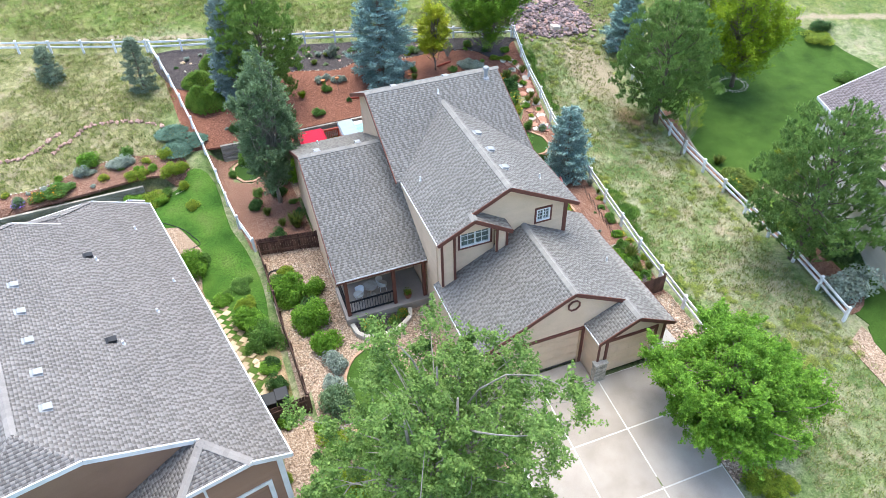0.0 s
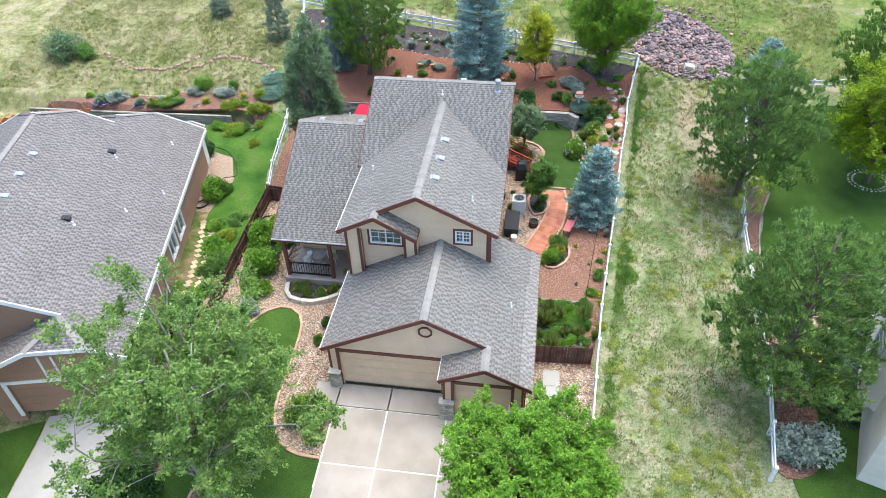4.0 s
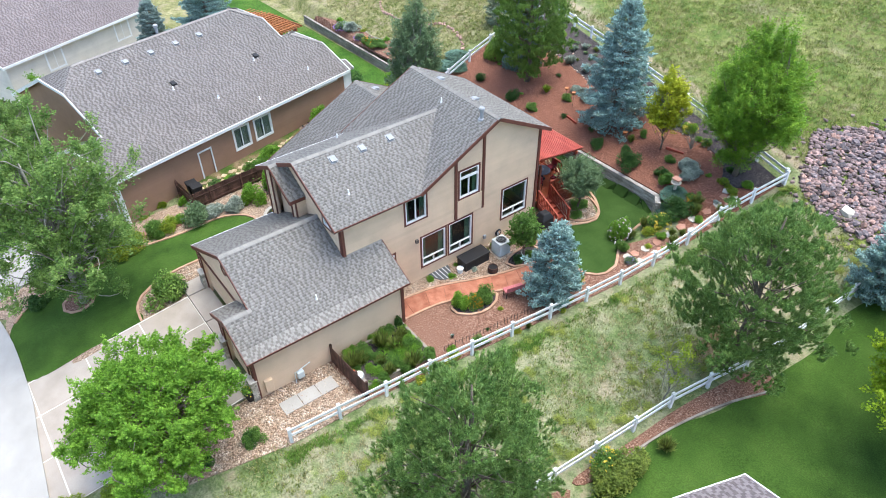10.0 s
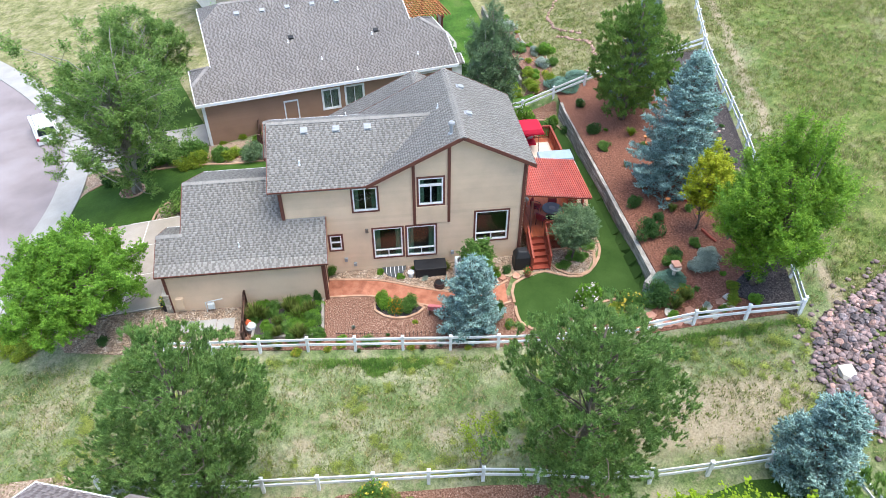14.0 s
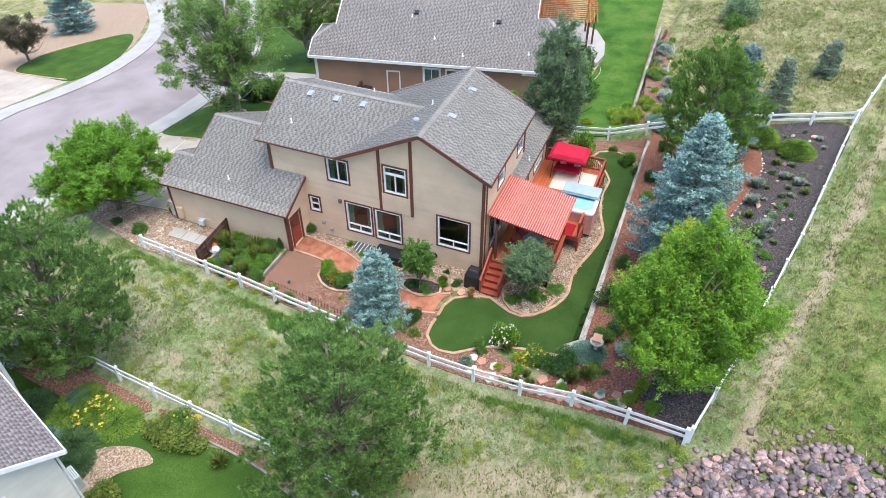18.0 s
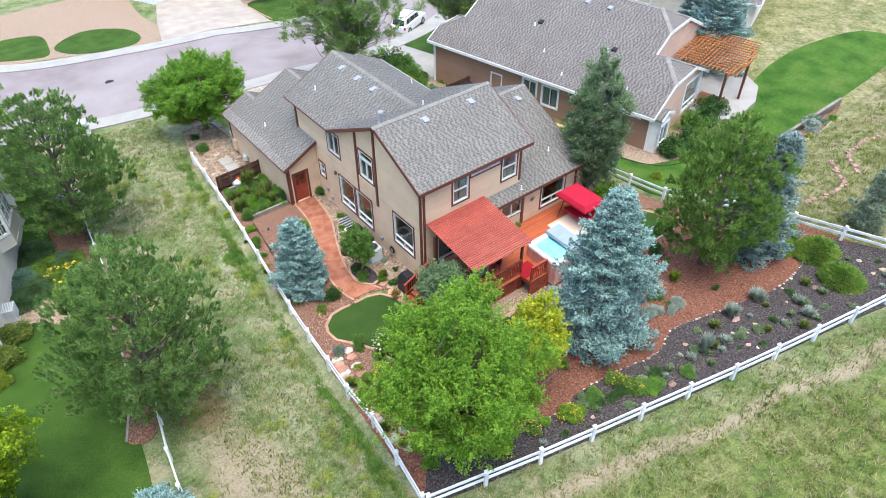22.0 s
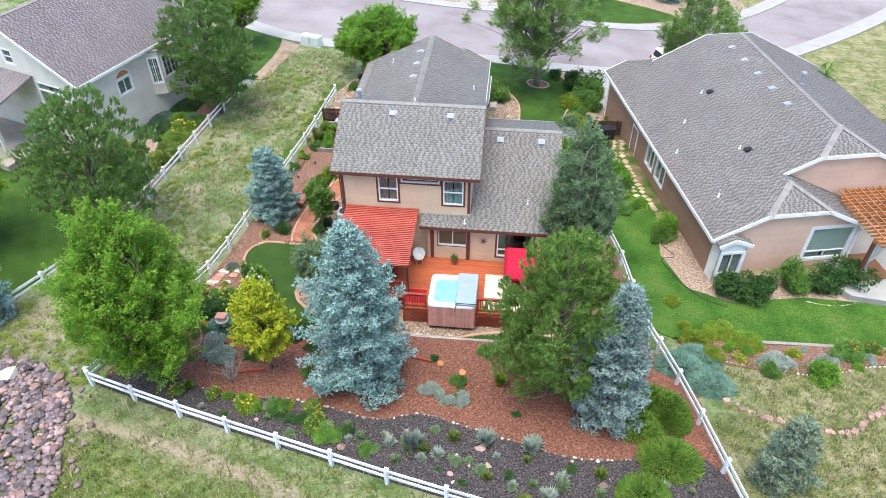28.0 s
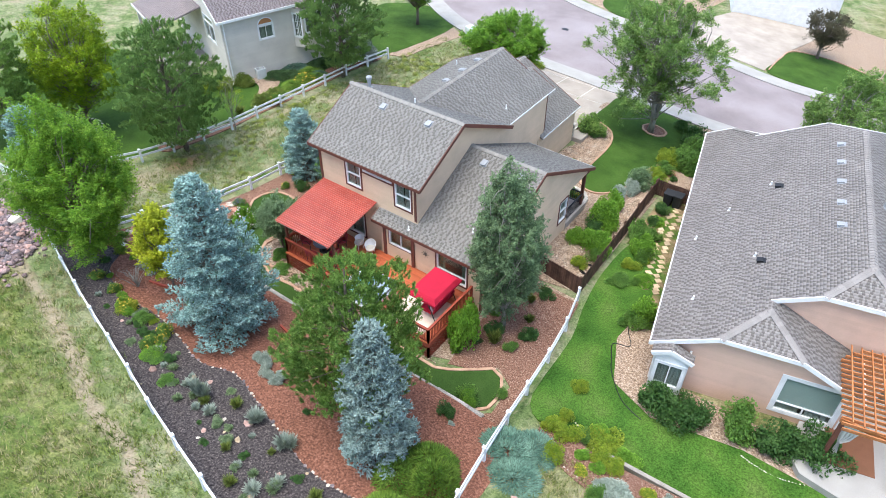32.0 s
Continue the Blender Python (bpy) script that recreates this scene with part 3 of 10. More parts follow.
def edging(name, line, mat, w=0.13, h=0.12, label="", category="kerb", closed=False, piece=0.55):
    """A kerb of short cast pieces along a line on the ground."""
    pts = [Vector((x, y, 0)) for x, y in line]
    if closed:
        pts.append(pts[0])
    root = thing(name, pts[0].x, pts[0].y, ground(pts[0].x, pts[0].y), label, category)
    acc, start = 0.0, pts[0]
    for a, b in zip(pts, pts[1:]):
        acc += (b - a).length
        if acc >= piece or b is pts[-1]:
            p, q = start, b
            d = (q - p)
            if d.length > 0.05:
                e = d.normalized() * 0.012
                p3 = Vector((p.x + e.x, p.y + e.y, ground(p.x, p.y) + h / 2 - 0.03))
                q3 = Vector((q.x, q.y, ground(q.x, q.y) + h / 2 - 0.03))
                m = Mesh()
                m.beam(p3, q3, w, h + 0.06)
                m.put("kerb_piece", mat, root, bevel=0)
            start, acc = b, 0.0
    return root


# ---- parts of a house ----
def clip(poly, axis, lim, keep_less):
    out = []
    n = len(poly)
    for i in range(n):
        a, b = poly[i], poly[(i + 1) % n]
        da, db = (lim - a[axis], lim - b[axis]) if keep_less else (a[axis] - lim, b[axis] - lim)
        if da >= 0:
            out.append(a)
        if (da > 0 > db) or (da < 0 < db):
            t = da / (da - db)
            out.append((a[0] + (b[0] - a[0]) * t, a[1] + (b[1] - a[1]) * t))
    return out


def band(poly, u0, u1, z0, z1):
    for axis, lim, less in ((0, u0, False), (0, u1, True), (1, z0, False), (1, z1, True)):
        poly = clip(poly, axis, lim, less)
        if len(poly) < 3:
            return []
    area = abs(sum(poly[i][0] * poly[(i + 1) % len(poly)][1] - poly[(i + 1) % len(poly)][0] * poly[i][1] for i in range(len(poly)))) / 2
    return poly if area > 0.002 else []


def wall(house, p, q, prof, zb, openings=(), mat=None, thick=0.16, board=0.2, name="wall"):
    """A wall from p to q (outside to the right hand) under the outline prof, with openings and lapped boards."""
    p, q = Vector(p), Vector(q)
    d = (q - p).normalized()
    o = Vector((d.y, -d.x))
    length = (q - p).length
    poly = [(0, zb), (length, zb)] + [(u, z) for u, z in reversed(prof)]
    ztop = max(z for _, z in prof)

    def at(u, z, off):
        return (p.x + d.x * u + o.x * off, p.y + d.y * u + o.y * off, z)

    def spans(z0, z1):
        cuts = sorted((a, b) for a, b, c, e in openings if min(e, z1) - max(c, z0) > 0.35 * (z1 - z0))
        s, out = 0.0, []
        for a, b in cuts:
            if a > s:
                out.append((s, a))
            s = max(s, b)
        return out + [(s, length)]
    core = Mesh()
    zs = sorted({zb, ztop, *[min(max(c, zb), ztop) for o4 in openings for c in o4[2:]], *[z for _, z in prof]})
    for z0, z1 in zip(zs, zs[1:]):
        for u0, u1 in spans(z0, z1):
            f = band(poly, u0, u1, z0, z1)
            if f:
                core.prism([at(u, z, 0) for u, z in f], (-o.x * thick, -o.y * thick, 0))
    w = core.put(name, mat, house)
    if board:
        k = 0
        while zb + k * board < ztop:
            z0, z1 = zb + k * board, zb + (k + 1) * board
            for u0, u1 in spans(z0, z1):
                f = band(poly, u0, u1, z0, z1)
                if f:
                    m = Mesh()
                    n = len(f)
                    m.add([at(u, z, 0.001) for u, z in f] + [at(u, z, 0.024 - 0.018 * (z - z0) / board) for u, z in f],
                          [tuple(range(n, 2 * n))] + [(i, (i + 1) % n, n + (i + 1) % n, n + i) for i in range(n)])
                    m.put("siding_board", mat, w)
            k += 1
    return w


def window(house, p, q, u0, u1, z0, z1, style="slider", trim=None, curtain=None, wide=0.1, blind=False):
    """A framed window in the wall from p to q: trim, white frame, panes and a curtain."""
    p, q = Vector(p), Vector(q)
    d = (q - p).normalized()
    o = Vector((d.y, -d.x))

    def bx(m, a, b, c, e, n0, n1):
        pts = [(p.x + d.x * u + o.x * n, p.y + d.y * u + o.y * n, z) for z in (c, e) for u, n in ((a, n0), (b, n0), (b, n1), (a, n1))]
        m.add(pts, [(3, 2, 1, 0), (4, 5, 6, 7), (0, 1, 5, 4), (1, 2, 6, 5), (2, 3, 7, 6), (3, 0, 4, 7)])
    fr = Mesh()
    t = 0.07
    for a, b, c, e in ((u0, u1, z0, z0 + t), (u0, u1, z1 - t, z1), (u0, u0 + t, z0 + t, z1 - t), (u1 - t, u1, z0 + t, z1 - t)):
        bx(fr, a, b, c, e, -0.1, 0.035)
    lights, bars = [], []
    a, b, c, e = u0 + t, u1 - t, z0 + t, z1 - t
    mu, s = (a + b) / 2, 0.028
    if style == "slider":
        bars.append((mu - s, mu + s, c, e, -0.08, 0.02))
        lights = [(a, mu - s, c, e), (mu + s, b, c, e)]
    elif style == "hung":
        mz = (c + e) / 2
        bars.append((a, b, mz - s, mz + s, -0.08, 0.02))
        lights = [(a, b, c, mz - s), (a, b, mz + s, e)]
    elif style == "awning":
        mz = c + (e - c) * 0.22
        bars.append((a, b, mz - s, mz + s, -0.08, 0.02))
        bars.append((mu - s, mu + s, c, mz - s, -0.08, 0.02))
        lights = [(a, b, mz + s, e), (a, mu - s, c, mz - s), (mu + s, b, c, mz - s)]
    elif style == "transom":
        mz = c + (e - c) * 0.74
        bars.append((a, b, mz - 0.06, mz + 0.06, -0.08, 0.03))
        bars.append((mu - s, mu + s, c, mz - 0.06, -0.08, 0.02))
        lights = [(a, mu - s, c, mz - 0.06), (mu + s, b, c, mz - 0.06), (a, b, mz + 0.06, e)]
    else:
        lights = [(a, b, c, e)]
    win = fr.put("window", WHITE, house, "white-framed window")
    for bar in bars:
        m = Mesh()
        bx(m, *bar)
        m.put("mullion", WHITE, win)
    if style == "grid":
        lights = [(a, mu - s, c, e), (mu + s, b, c, e)]
        g = Mesh()
        bx(g, mu - s, mu + s, c, e, -0.08, 0.02)
        for k in range(1, 3):
            bx(g, a, b, c + (e - c) * k / 3 - 0.012, c + (e - c) * k / 3 + 0.012, -0.05, -0.015)
        for k in (0.25, 0.75):
            bx(g, a + (b - a) * k - 0.012, a + (b - a) * k + 0.012, c, e, -0.05, -0.015)
        g.put("grille", WHITE, win)
    for a2, b2, c2, e2 in lights:
        m = Mesh()
        bx(m, a2, b2, c2, e2, -0.055, -0.045)
        pane = m.put("pane", GLASS, win)
        pane.visible_shadow = False
    if trim:
        w = wide
        for a2, b2, c2, e2 in ((u0 - w, u1 + w, z0 - w, z0), (u0 - w, u1 + w, z1, z1 + w), (u0 - w, u0, z0, z1), (u1, u1 + w, z0, z1)):
            m = Mesh()
            bx(m, a2, b2, c2, e2, 0.002, 0.045)
            m.put("window_trim", trim, win, "dark painted surround" if trim is TRIM else "white surround")
    if blind:
        m = Mesh()
        bx(m, u0 + t, u1 - t, z0 + t + (z1 - z0) * 0.22 * (style == "awning"), z1 - t, -0.085, -0.075)
        m.put("blind", BLIND, win, "pale drawn blind")
    if curtain:
        share, back = (0.42, -0.13) if curtain is CURTAIN else (0.2, -0.17)
        for a2, b2 in ((u0 + 0.05, u0 + 0.05 + (u1 - u0) * share), (u1 - 0.05 - (u1 - u0) * share, u1 - 0.05)):
            m = Mesh()
            n = 12
            vs, fs = [], []
            for i in range(n + 1):
                u = a2 + (b2 - a2) * i / n
                off = back + 0.03 * math.sin(i * 2.1)
                vs += [(p.x + d.x * u + o.x * off, p.y + d.y * u + o.y * off, z) for z in (z0, z1)]
            fs = [(2 * i, 2 * i + 2, 2 * i + 3, 2 * i + 1) for i in range(n)]
            m.add(vs, fs)
            m.put("curtain", curtain, win)
    return win


def panel(house, name, p, q, u0, u1, z0, z1, n0, n1, mat, label=""):
    """A board or slab on the face of the wall from p to q."""
    p, q = Vector(p), Vector(q)
    d = (q - p).normalized()
    o = Vector((d.y, -d.x))
    m = Mesh()
    pts = [(p.x + d.x * u + o.x * n, p.y + d.y * u + o.y * n, z) for z in (z0, z1) for u, n in ((u0, n0), (u1, n0), (u1, n1), (u0, n1))]
    m.add(pts, [(3, 2, 1, 0), (4, 5, 6, 7), (0, 1, 5, 4), (1, 2, 6, 5), (2, 3, 7, 6), (3, 0, 4, 7)])
    return m.put(name, mat, house, label)


SHINGLE_PARTS = [300]


def roof(house, pts, mat, thick=0.12, seed=1, row=0.135, separate=False, name="roof_slope"):
    """One roof slope: a deck with courses of single shingle tabs on it."""
    rng = np.random.default_rng(seed)
    P = [Vector(p) for p in pts]
    n = Vector((0, 0, 0))
    for i in range(len(P)):
        n += (P[i] - P[0]).cross(P[(i + 1) % len(P)] - P[0])
    n.normalize()
    if n.z < 0:
        n = -n
    u = Vector((0, 0, 1)).cross(n).normalized()
    v = n.cross(u)
    slab = Mesh().prism([p - Vector((0, 0, thick)) for p in P], (0, 0, thick)).put(name, mat[0], house)
    uv = [((p - P[0]).dot(u), (p - P[0]).dot(v)) for p in P]
    v0, v1 = min(q[1] for q in uv), max(q[1] for q in uv)
    V, Q = [], []
    tabs, rows = [], []
    r = v0
    while r < v1 - 0.02:
        e = min(r + row, v1)
        mid = (r + e) / 2
        xs = []
        for (a, b), (c, d) in zip(uv, uv[1:] + uv[:1]):
            if (b > mid) != (d > mid):
                xs.append(a + (c - a) * (mid - b) / (d - b))
        xs.sort()
        for s, t in zip(xs[::2], xs[1::2]):
            x = s - rng.uniform(0, 0.4)
            rows.append(r)
            deep = 0
            while x < t:
                w = rng.choice((0.1, 0.14, 0.19)) if deep else rng.choice((0.08, 0.13, 0.19))
                a, b = max(x, s), min(x + w, t)
                if b - a > 0.02:
                    tabs.append((a, b, r, r + (e - r) * 0.86 if deep else e, 0.009 if deep else 0.019, deep))
                x += w
                deep = 1 - deep
        r += row
    base = np.array(P[0])
    un, vn, nn = np.array(u), np.array(v), np.array(n)
    T = np.array(tabs)
    gap = 0.004

    def at(a, b, h):
        return base + a[:, None] * un + b[:, None] * vn + h[:, None] * nn
    lo, hi = np.full(len(T), 0.001), np.full(len(T), 0.004)
    V = np.stack([at(T[:, 0] + gap, T[:, 2] - 0.006, T[:, 4]), at(T[:, 1] - gap, T[:, 2] - 0.006, T[:, 4]), at(T[:, 1] - gap, T[:, 3], hi), at(T[:, 0] + gap, T[:, 3], hi),
                  at(T[:, 0] + gap, T[:, 2] - 0.006, lo), at(T[:, 1] - gap, T[:, 2] - 0.006, lo)], 1)
    k = np.arange(len(T))[:, None] * 6
    quads = np.concatenate([k + np.array([[0, 1, 2, 3]]), k + np.array([[4, 5, 1, 0]])], 0)
    first = min(SHINGLE_PARTS[0], len(T)) if separate else 0
    if first:
        SHINGLE_PARTS[0] -= first
        for i in range(first):
            m = Mesh()
            m.add(V[i], [(0, 1, 2, 3), (4, 5, 1, 0)])
            me = bpy.data.meshes.new("shingle")
            me.from_pydata(m.v, [], m.f)
            me.materials.append(mat[int(T[i, 5])])
            under(new("shingle", me), slab)
    if len(T) > first:
        sel = (np.concatenate([k[first:] + np.array([[0, 1, 2, 3]]), k[first:] + np.array([[4, 5, 1, 0]])], 0)) - first * 6
        me = fast_mesh("shingle_course", V[first:].reshape(-1, 3), sel, mat[0])
        me.materials.append(mat[1])
        me.polygons.foreach_set("material_index", np.tile(T[first:, 5].astype(np.int32), 2))
        ob = new("shingle_course", me)
        under(ob, slab)
        ob["kind"] = "stuff"
    return slab


def ridge_caps(house, a, b, sl, sr, mat, step=0.2, w=0.17):
    """Bent cap shingles along a ridge or hip from a to b; sl, sr: the fall to either hand for each metre."""
    a, b = Vector(a), Vector(b)
    d = b - a
    n = max(1, int(d.length / step))
    h = Vector((d.x, d.y, 0)).normalized()
    s = Vector((h.y, -h.x, 0))
    for i in range(n):
        p, q = a + d * (i / n), a + d * ((i + 1.35) / n)
        z0, z1 = Vector((0, 0, 0.025)), Vector((0, 0, 0.06))
        pts = []
        for c, up in ((p, z0), (q, z1)):
            pts += [c + s * w - Vector((0, 0, sr * w)) + up, c + up, c - s * w - Vector((0, 0, sl * w)) + up]
        m = Mesh()
        m.add(pts, [(0, 1, 4, 3), (1, 2, 5, 4)])
        m.add([pts[3], pts[4], pts[5], pts[5] - z1, pts[4] - z1, pts[3] - z1], [(0, 1, 4, 5), (1, 2, 3, 4)])
        m.put("ridge_cap", mat[0], house)


def fascia(house, a, b, mat=None, w=0.04, h=0.2, drop=0.09, name="fascia", label=""):
    a, b = Vector(a) - Vector((0, 0, drop)), Vector(b) - Vector((0, 0, drop))
    return Mesh().beam(a, b, w, h).put(name, mat or TRIM, house, label)


def gutter(house, a, b, mat=None):
    a, b = Vector(a), Vector(b)
    d = (b - a).normalized()
    s = Vector((d.y, -d.x, 0))
    m = Mesh()
    sec = [(0.0, -0.13), (0.09, -0.13), (0.12, -0.02), (0.108, -0.02), (0.08, -0.115), (0.012, -0.115), (0.012, -0.02), (0.0, -0.02)]
    pa = [a + s * x + Vector((0, 0, z)) for x, z in sec]
    pb = [b + s * x + Vector((0, 0, z)) for x, z in sec]
    k = len(sec)
    m.add(pa + pb, [(i, (i + 1) % k, k + (i + 1) % k, k + i) for i in range(k)] + [tuple(range(k)), tuple(range(2 * k - 1, k - 1, -1))])
    return m.put("gutter", mat or TRIM, house)


def roof_vent(house, x, y, z, fall, mat=None):
    """A low square roof vent on a slope; fall: the downhill direction in degrees and the slope's angle."""
    rz, tilt = fall
    f = Matrix.Translation((x, y, z)) @ pose(0, 0, 0, 0, 0, rz) @ pose(0, 0, 0, 0, tilt, 0)
    m = Mesh()
    m.box(-0.22, -0.2, 0.0, 0.22, 0.2, 0.02, f)
    m.add([f @ Vector(p) for p in ((-0.15, -0.16, 0.02), (0.17, -0.16, 0.02), (0.17, 0.16, 0.02), (-0.15, 0.16, 0.02),
                                   (-0.1, -0.15, 0.09), (0.2, -0.17, 0.15), (0.2, 0.17, 0.15), (-0.1, 0.15, 0.09))],
          [(3, 2, 1, 0), (4, 5, 6, 7), (0, 1, 5, 4), (1, 2, 6, 5), (2, 3, 7, 6), (3, 0, 4, 7)])
    m.put("roof_vent", mat or METAL, house, "small grey metal roof vent")


def pipe_boot(house, x, y, z, r=0.04, h=0.3, mat=None, cap=False):
    m = Mesh()
    m.lathe((x, y, z - 0.1), [(r * 2.0, 0.0), (r * 1.8, 0.1), (r, 0.15), (r, h + 0.06)], 10)
    if cap:
        m.lathe((x, y, z + h), [(r * 1.1, -0.02), (r * 1.7, 0.0), (r * 1.7, 0.12), (r * 1.2, 0.17)], 12)
    m.put("vent_pipe", mat or WHITE, house)


# ---- the tan house ----
home = thing("house", 11.5, 28.0, -0.4, "two-storey tan house with grey shingle roofs and dark red-brown trim", "house")
S = 0.505


def zF(x):
    return 5.79 + S * (min(x, 23.2 - x) - 7.8)


def zR(y):
    return 8.37 - S * abs(y - 33.45)


def zG(x):
    return 4.95 - 0.508 * abs(x - 12.63)


YF, YB = 23.3, 22.85
roof(home, [(12.63, 18.45, zG(12.63)), (15.38, 18.45, zG(15.38)), (15.38, 17.2, zG(15.38)), (17.43, 17.2, zG(17.43)), (17.43, 26.05, zG(17.43)),
            (14.97, 26.05, zG(14.97)), (14.97, 23.79, zG(14.97)), (12.63, 23.79, zG(12.63))], SHINGLE, seed=1, separate=True)
roof(home, [(12.63, 18.45, zG(12.63)), (12.63, 23.79, zG(12.63)), (7.82, 23.79, zG(7.82)), (7.82, 18.45, zG(7.82))], SHINGLE, seed=2)
roof(home, [(15.36, 17.2, 3.55), (15.36, 18.58, 3.55), (13.38, 18.58, 2.6), (13.38, 17.2, 2.6)], SHINGLE, seed=3)
roof(home, [(11.6, YF, zF(11.6)), (15.38, YF, zF(15.38)), (15.38, 28.34, zF(15.38)), (11.6, 32.16, zF(11.6))], SHINGLE, seed=4)
roof(home, [(11.6, YF, zF(11.6)), (11.6, 32.16, zF(11.6)), (7.8, 28.34, zF(7.8)), (7.8, YB, zF(7.8)), (9.65, YB, zF(9.65)), (9.65, YF, zF(9.65))], SHINGLE, seed=5)
roof(home, [(9.66, YB, zF(9.65)), (9.66, 23.79, zF(9.65)), (11.6, 23.79, 5.55), (11.6, YB, 5.55)], SHINGLE, seed=6)
roof(home, [(7.55, 28.34, zR(28.34)), (7.8, 28.34, zR(28.34)), (11.6, 32.16, zR(32.16)), (15.38, 28.34, zR(28.34)), (15.38, 33.45, zR(33.45)), (7.55, 33.45, zR(33.45))], SHINGLE, seed=7)
roof(home, [(7.55, 33.45, zR(33.45)), (15.38, 33.45, zR(33.45)), (15.38, 37.38, zR(37.38)), (7.55, 37.38, zR(37.38))], SHINGLE, seed=8)
WR = 32.0


def zW(y):
    return 6.22 - (6.22 - 2.9) / (WR - 25.3) * (WR - y) if y < WR else 6.22 - 0.49 * (y - WR)


roof(home, [(3.25, 25.3, zW(25.3)), (8.04, 25.3, zW(25.3)), (8.04, WR, zW(WR)), (3.25, WR, zW(WR))], SHINGLE, seed=9)
roof(home, [(3.25, WR, zW(WR)), (8.04, WR, zW(WR)), (8.04, 36.99, zW(36.99)), (10.7, 36.99, zW(36.99)), (10.7, 37.76, zW(37.76)), (3.25, 37.76, zW(37.76))], SHINGLE, seed=10)
for a, b, l, r in (((12.63, 18.45, zG(12.63)), (12.63, 23.79, zG(12.63)), 0.5, 0.5), ((15.37, 17.2, 3.56), (15.37, 18.5, 3.56), 0.5, 0.5),
                   ((11.6, YF, zF(11.6)), (11.6, 32.1, zF(11.6)), S, S), ((9.65, YB, zF(9.65)), (9.65, YF, zF(9.65)), S, S),
                   ((7.55, 33.45, 8.37), (15.38, 33.45, 8.37), S, S), ((3.25, WR, 6.22), (8.04, WR, 6.22), 0.5, 0.5)):
    ridge_caps(home, a, b, l, r, SHINGLE)
# rakes in dark trim, eaves with white gutters
RAKES = [((12.63, 18.45, zG(12.63)), (7.82, 18.45, zG(7.82))), ((12.63, 18.45, zG(12.63)), (15.3, 18.45, zG(15.3))), ((15.37, 17.2, 3.55), (17.43, 17.2, zG(17.43))),
         ((15.37, 17.2, 3.55), (13.38, 17.2, 2.6)), ((11.6, YF, zF(11.6)), (15.38, YF, zF(15.38))), ((11.6, YF, zF(11.6)), (9.7, YF, zF(9.7))),
         ((9.65, YB, zF(9.65)), (7.8, YB, zF(7.8))), ((9.65, YB, zF(9.65)), (11.6, YB, 5.55)), ((11.6, YB, 5.55), (11.6, 23.75, 5.55)),
         ((15.38, 33.45, 8.37), (15.38, 37.38, zR(37.38))), ((15.38, 33.45, 8.37), (15.38, 28.34, zR(28.34))),
         ((7.55, 33.45, 8.37), (7.55, 37.38, zR(37.38))), ((7.55, 33.45, 8.37), (7.55, 28.34, zR(28.34))), ((17.43, 26.05, zG(17.43)), (14.97, 26.05, zG(14.97))),
         ((3.25, WR, 6.22), (3.25, 25.3, 2.9)), ((3.25, WR, 6.22), (3.25, 37.76, zW(37.76))), ((7.55, 37.38, zR(37.38)), (15.38, 37.38, zR(37.38))),
         ((3.25, 37.76, zW(37.76)), (10.7, 37.76, zW(37.76))), ((10.7, 37.76, zW(37.76)), (10.7, 37.02, zW(37.02))), ((3.25, 25.3, 2.9), (8.04, 25.3, 2.9))]
for a, b in RAKES:
    fascia(home, a, b)
gutter(home, (17.43, 26.05, zG(17.43)), (17.43, 17.2, zG(17.43)))
for a, b in (((17.43, 17.2, zG(17.43)), (17.43, 26.05, zG(17.43))), ((15.38, YF, zF(15.38)), (15.38, 28.34, zF(15.38))), ((7.82, 18.45, zG(7.82)), (7.82, 23.7, zG(7.82))),
             ((7.8, YB, zF(7.8)), (7.8, 28.3, zF(7.8))), ((13.38, 18.5, 2.6), (13.38, 17.2, 2.6)), ((3.25, 25.3, 2.9), (8.0, 25.3, 2.9))):
    fascia(home, a, b, TRIM if a[0] > 15 else WHITE, 0.07, 0.08, 0.03, "drip_edge", "drip edge and gutter lip")

# walls
RW = ((14.95, 23.8), (14.95, 37.0))
wall(home, *RW, [(0, 5.9), (4.54, 5.67), (9.65, 8.26), (13.2, 6.46)], -0.7,
     [(28.55 - 23.8, 30.15 - 23.8, 0.55, 2.6), (30.42 - 23.8, 32.03 - 23.8, 0.5, 2.6), (27.6 - 23.8, 28.9 - 23.8, 3.92, 5.4),
      (31.14 - 23.8, 32.46 - 23.8, 4.03, 5.75), (34.3 - 23.8, 36.15 - 23.8, 1.2, 3.25), (26.13 - 23.8, 26.76 - 23.8, 1.35, 2.35)], TAN)
for y0, y1, z0, z1, st, cu in ((28.55, 30.15, 0.55, 2.6, "awning", DRAPE), (30.42, 32.03, 0.5, 2.6, "awning", DRAPE), (27.6, 28.9, 3.92, 5.4, "slider", DRAPE),
                               (31.14, 32.46, 4.03, 5.75, "transom", DRAPE), (34.3, 36.15, 1.2, 3.25, "awning", None), (26.13, 26.76, 1.35, 2.35, "hung", None)):
    window(home, *RW, y0 - 23.8, y1 - 23.8, z0, z1, st, TRIM, cu)
panel(home, "bump_out", *RW, 30.95 - 23.8, 32.72 - 23.8, 2.78, 3.9, 0.02, 0.07, TAN)
for y0, z0, z1 in ((30.88, 2.75, 6.95), (32.78, 2.75, 7.9), (36.9, -0.5, 6.4), (23.86, 3.4, 5.85)):
    panel(home, "corner_trim", *RW, y0 - 23.8 - 0.08, y0 - 23.8 + 0.08, z0, z1, 0.0, 0.09, TRIM)
BW = ((14.95, 37.0), (8.05, 37.0))


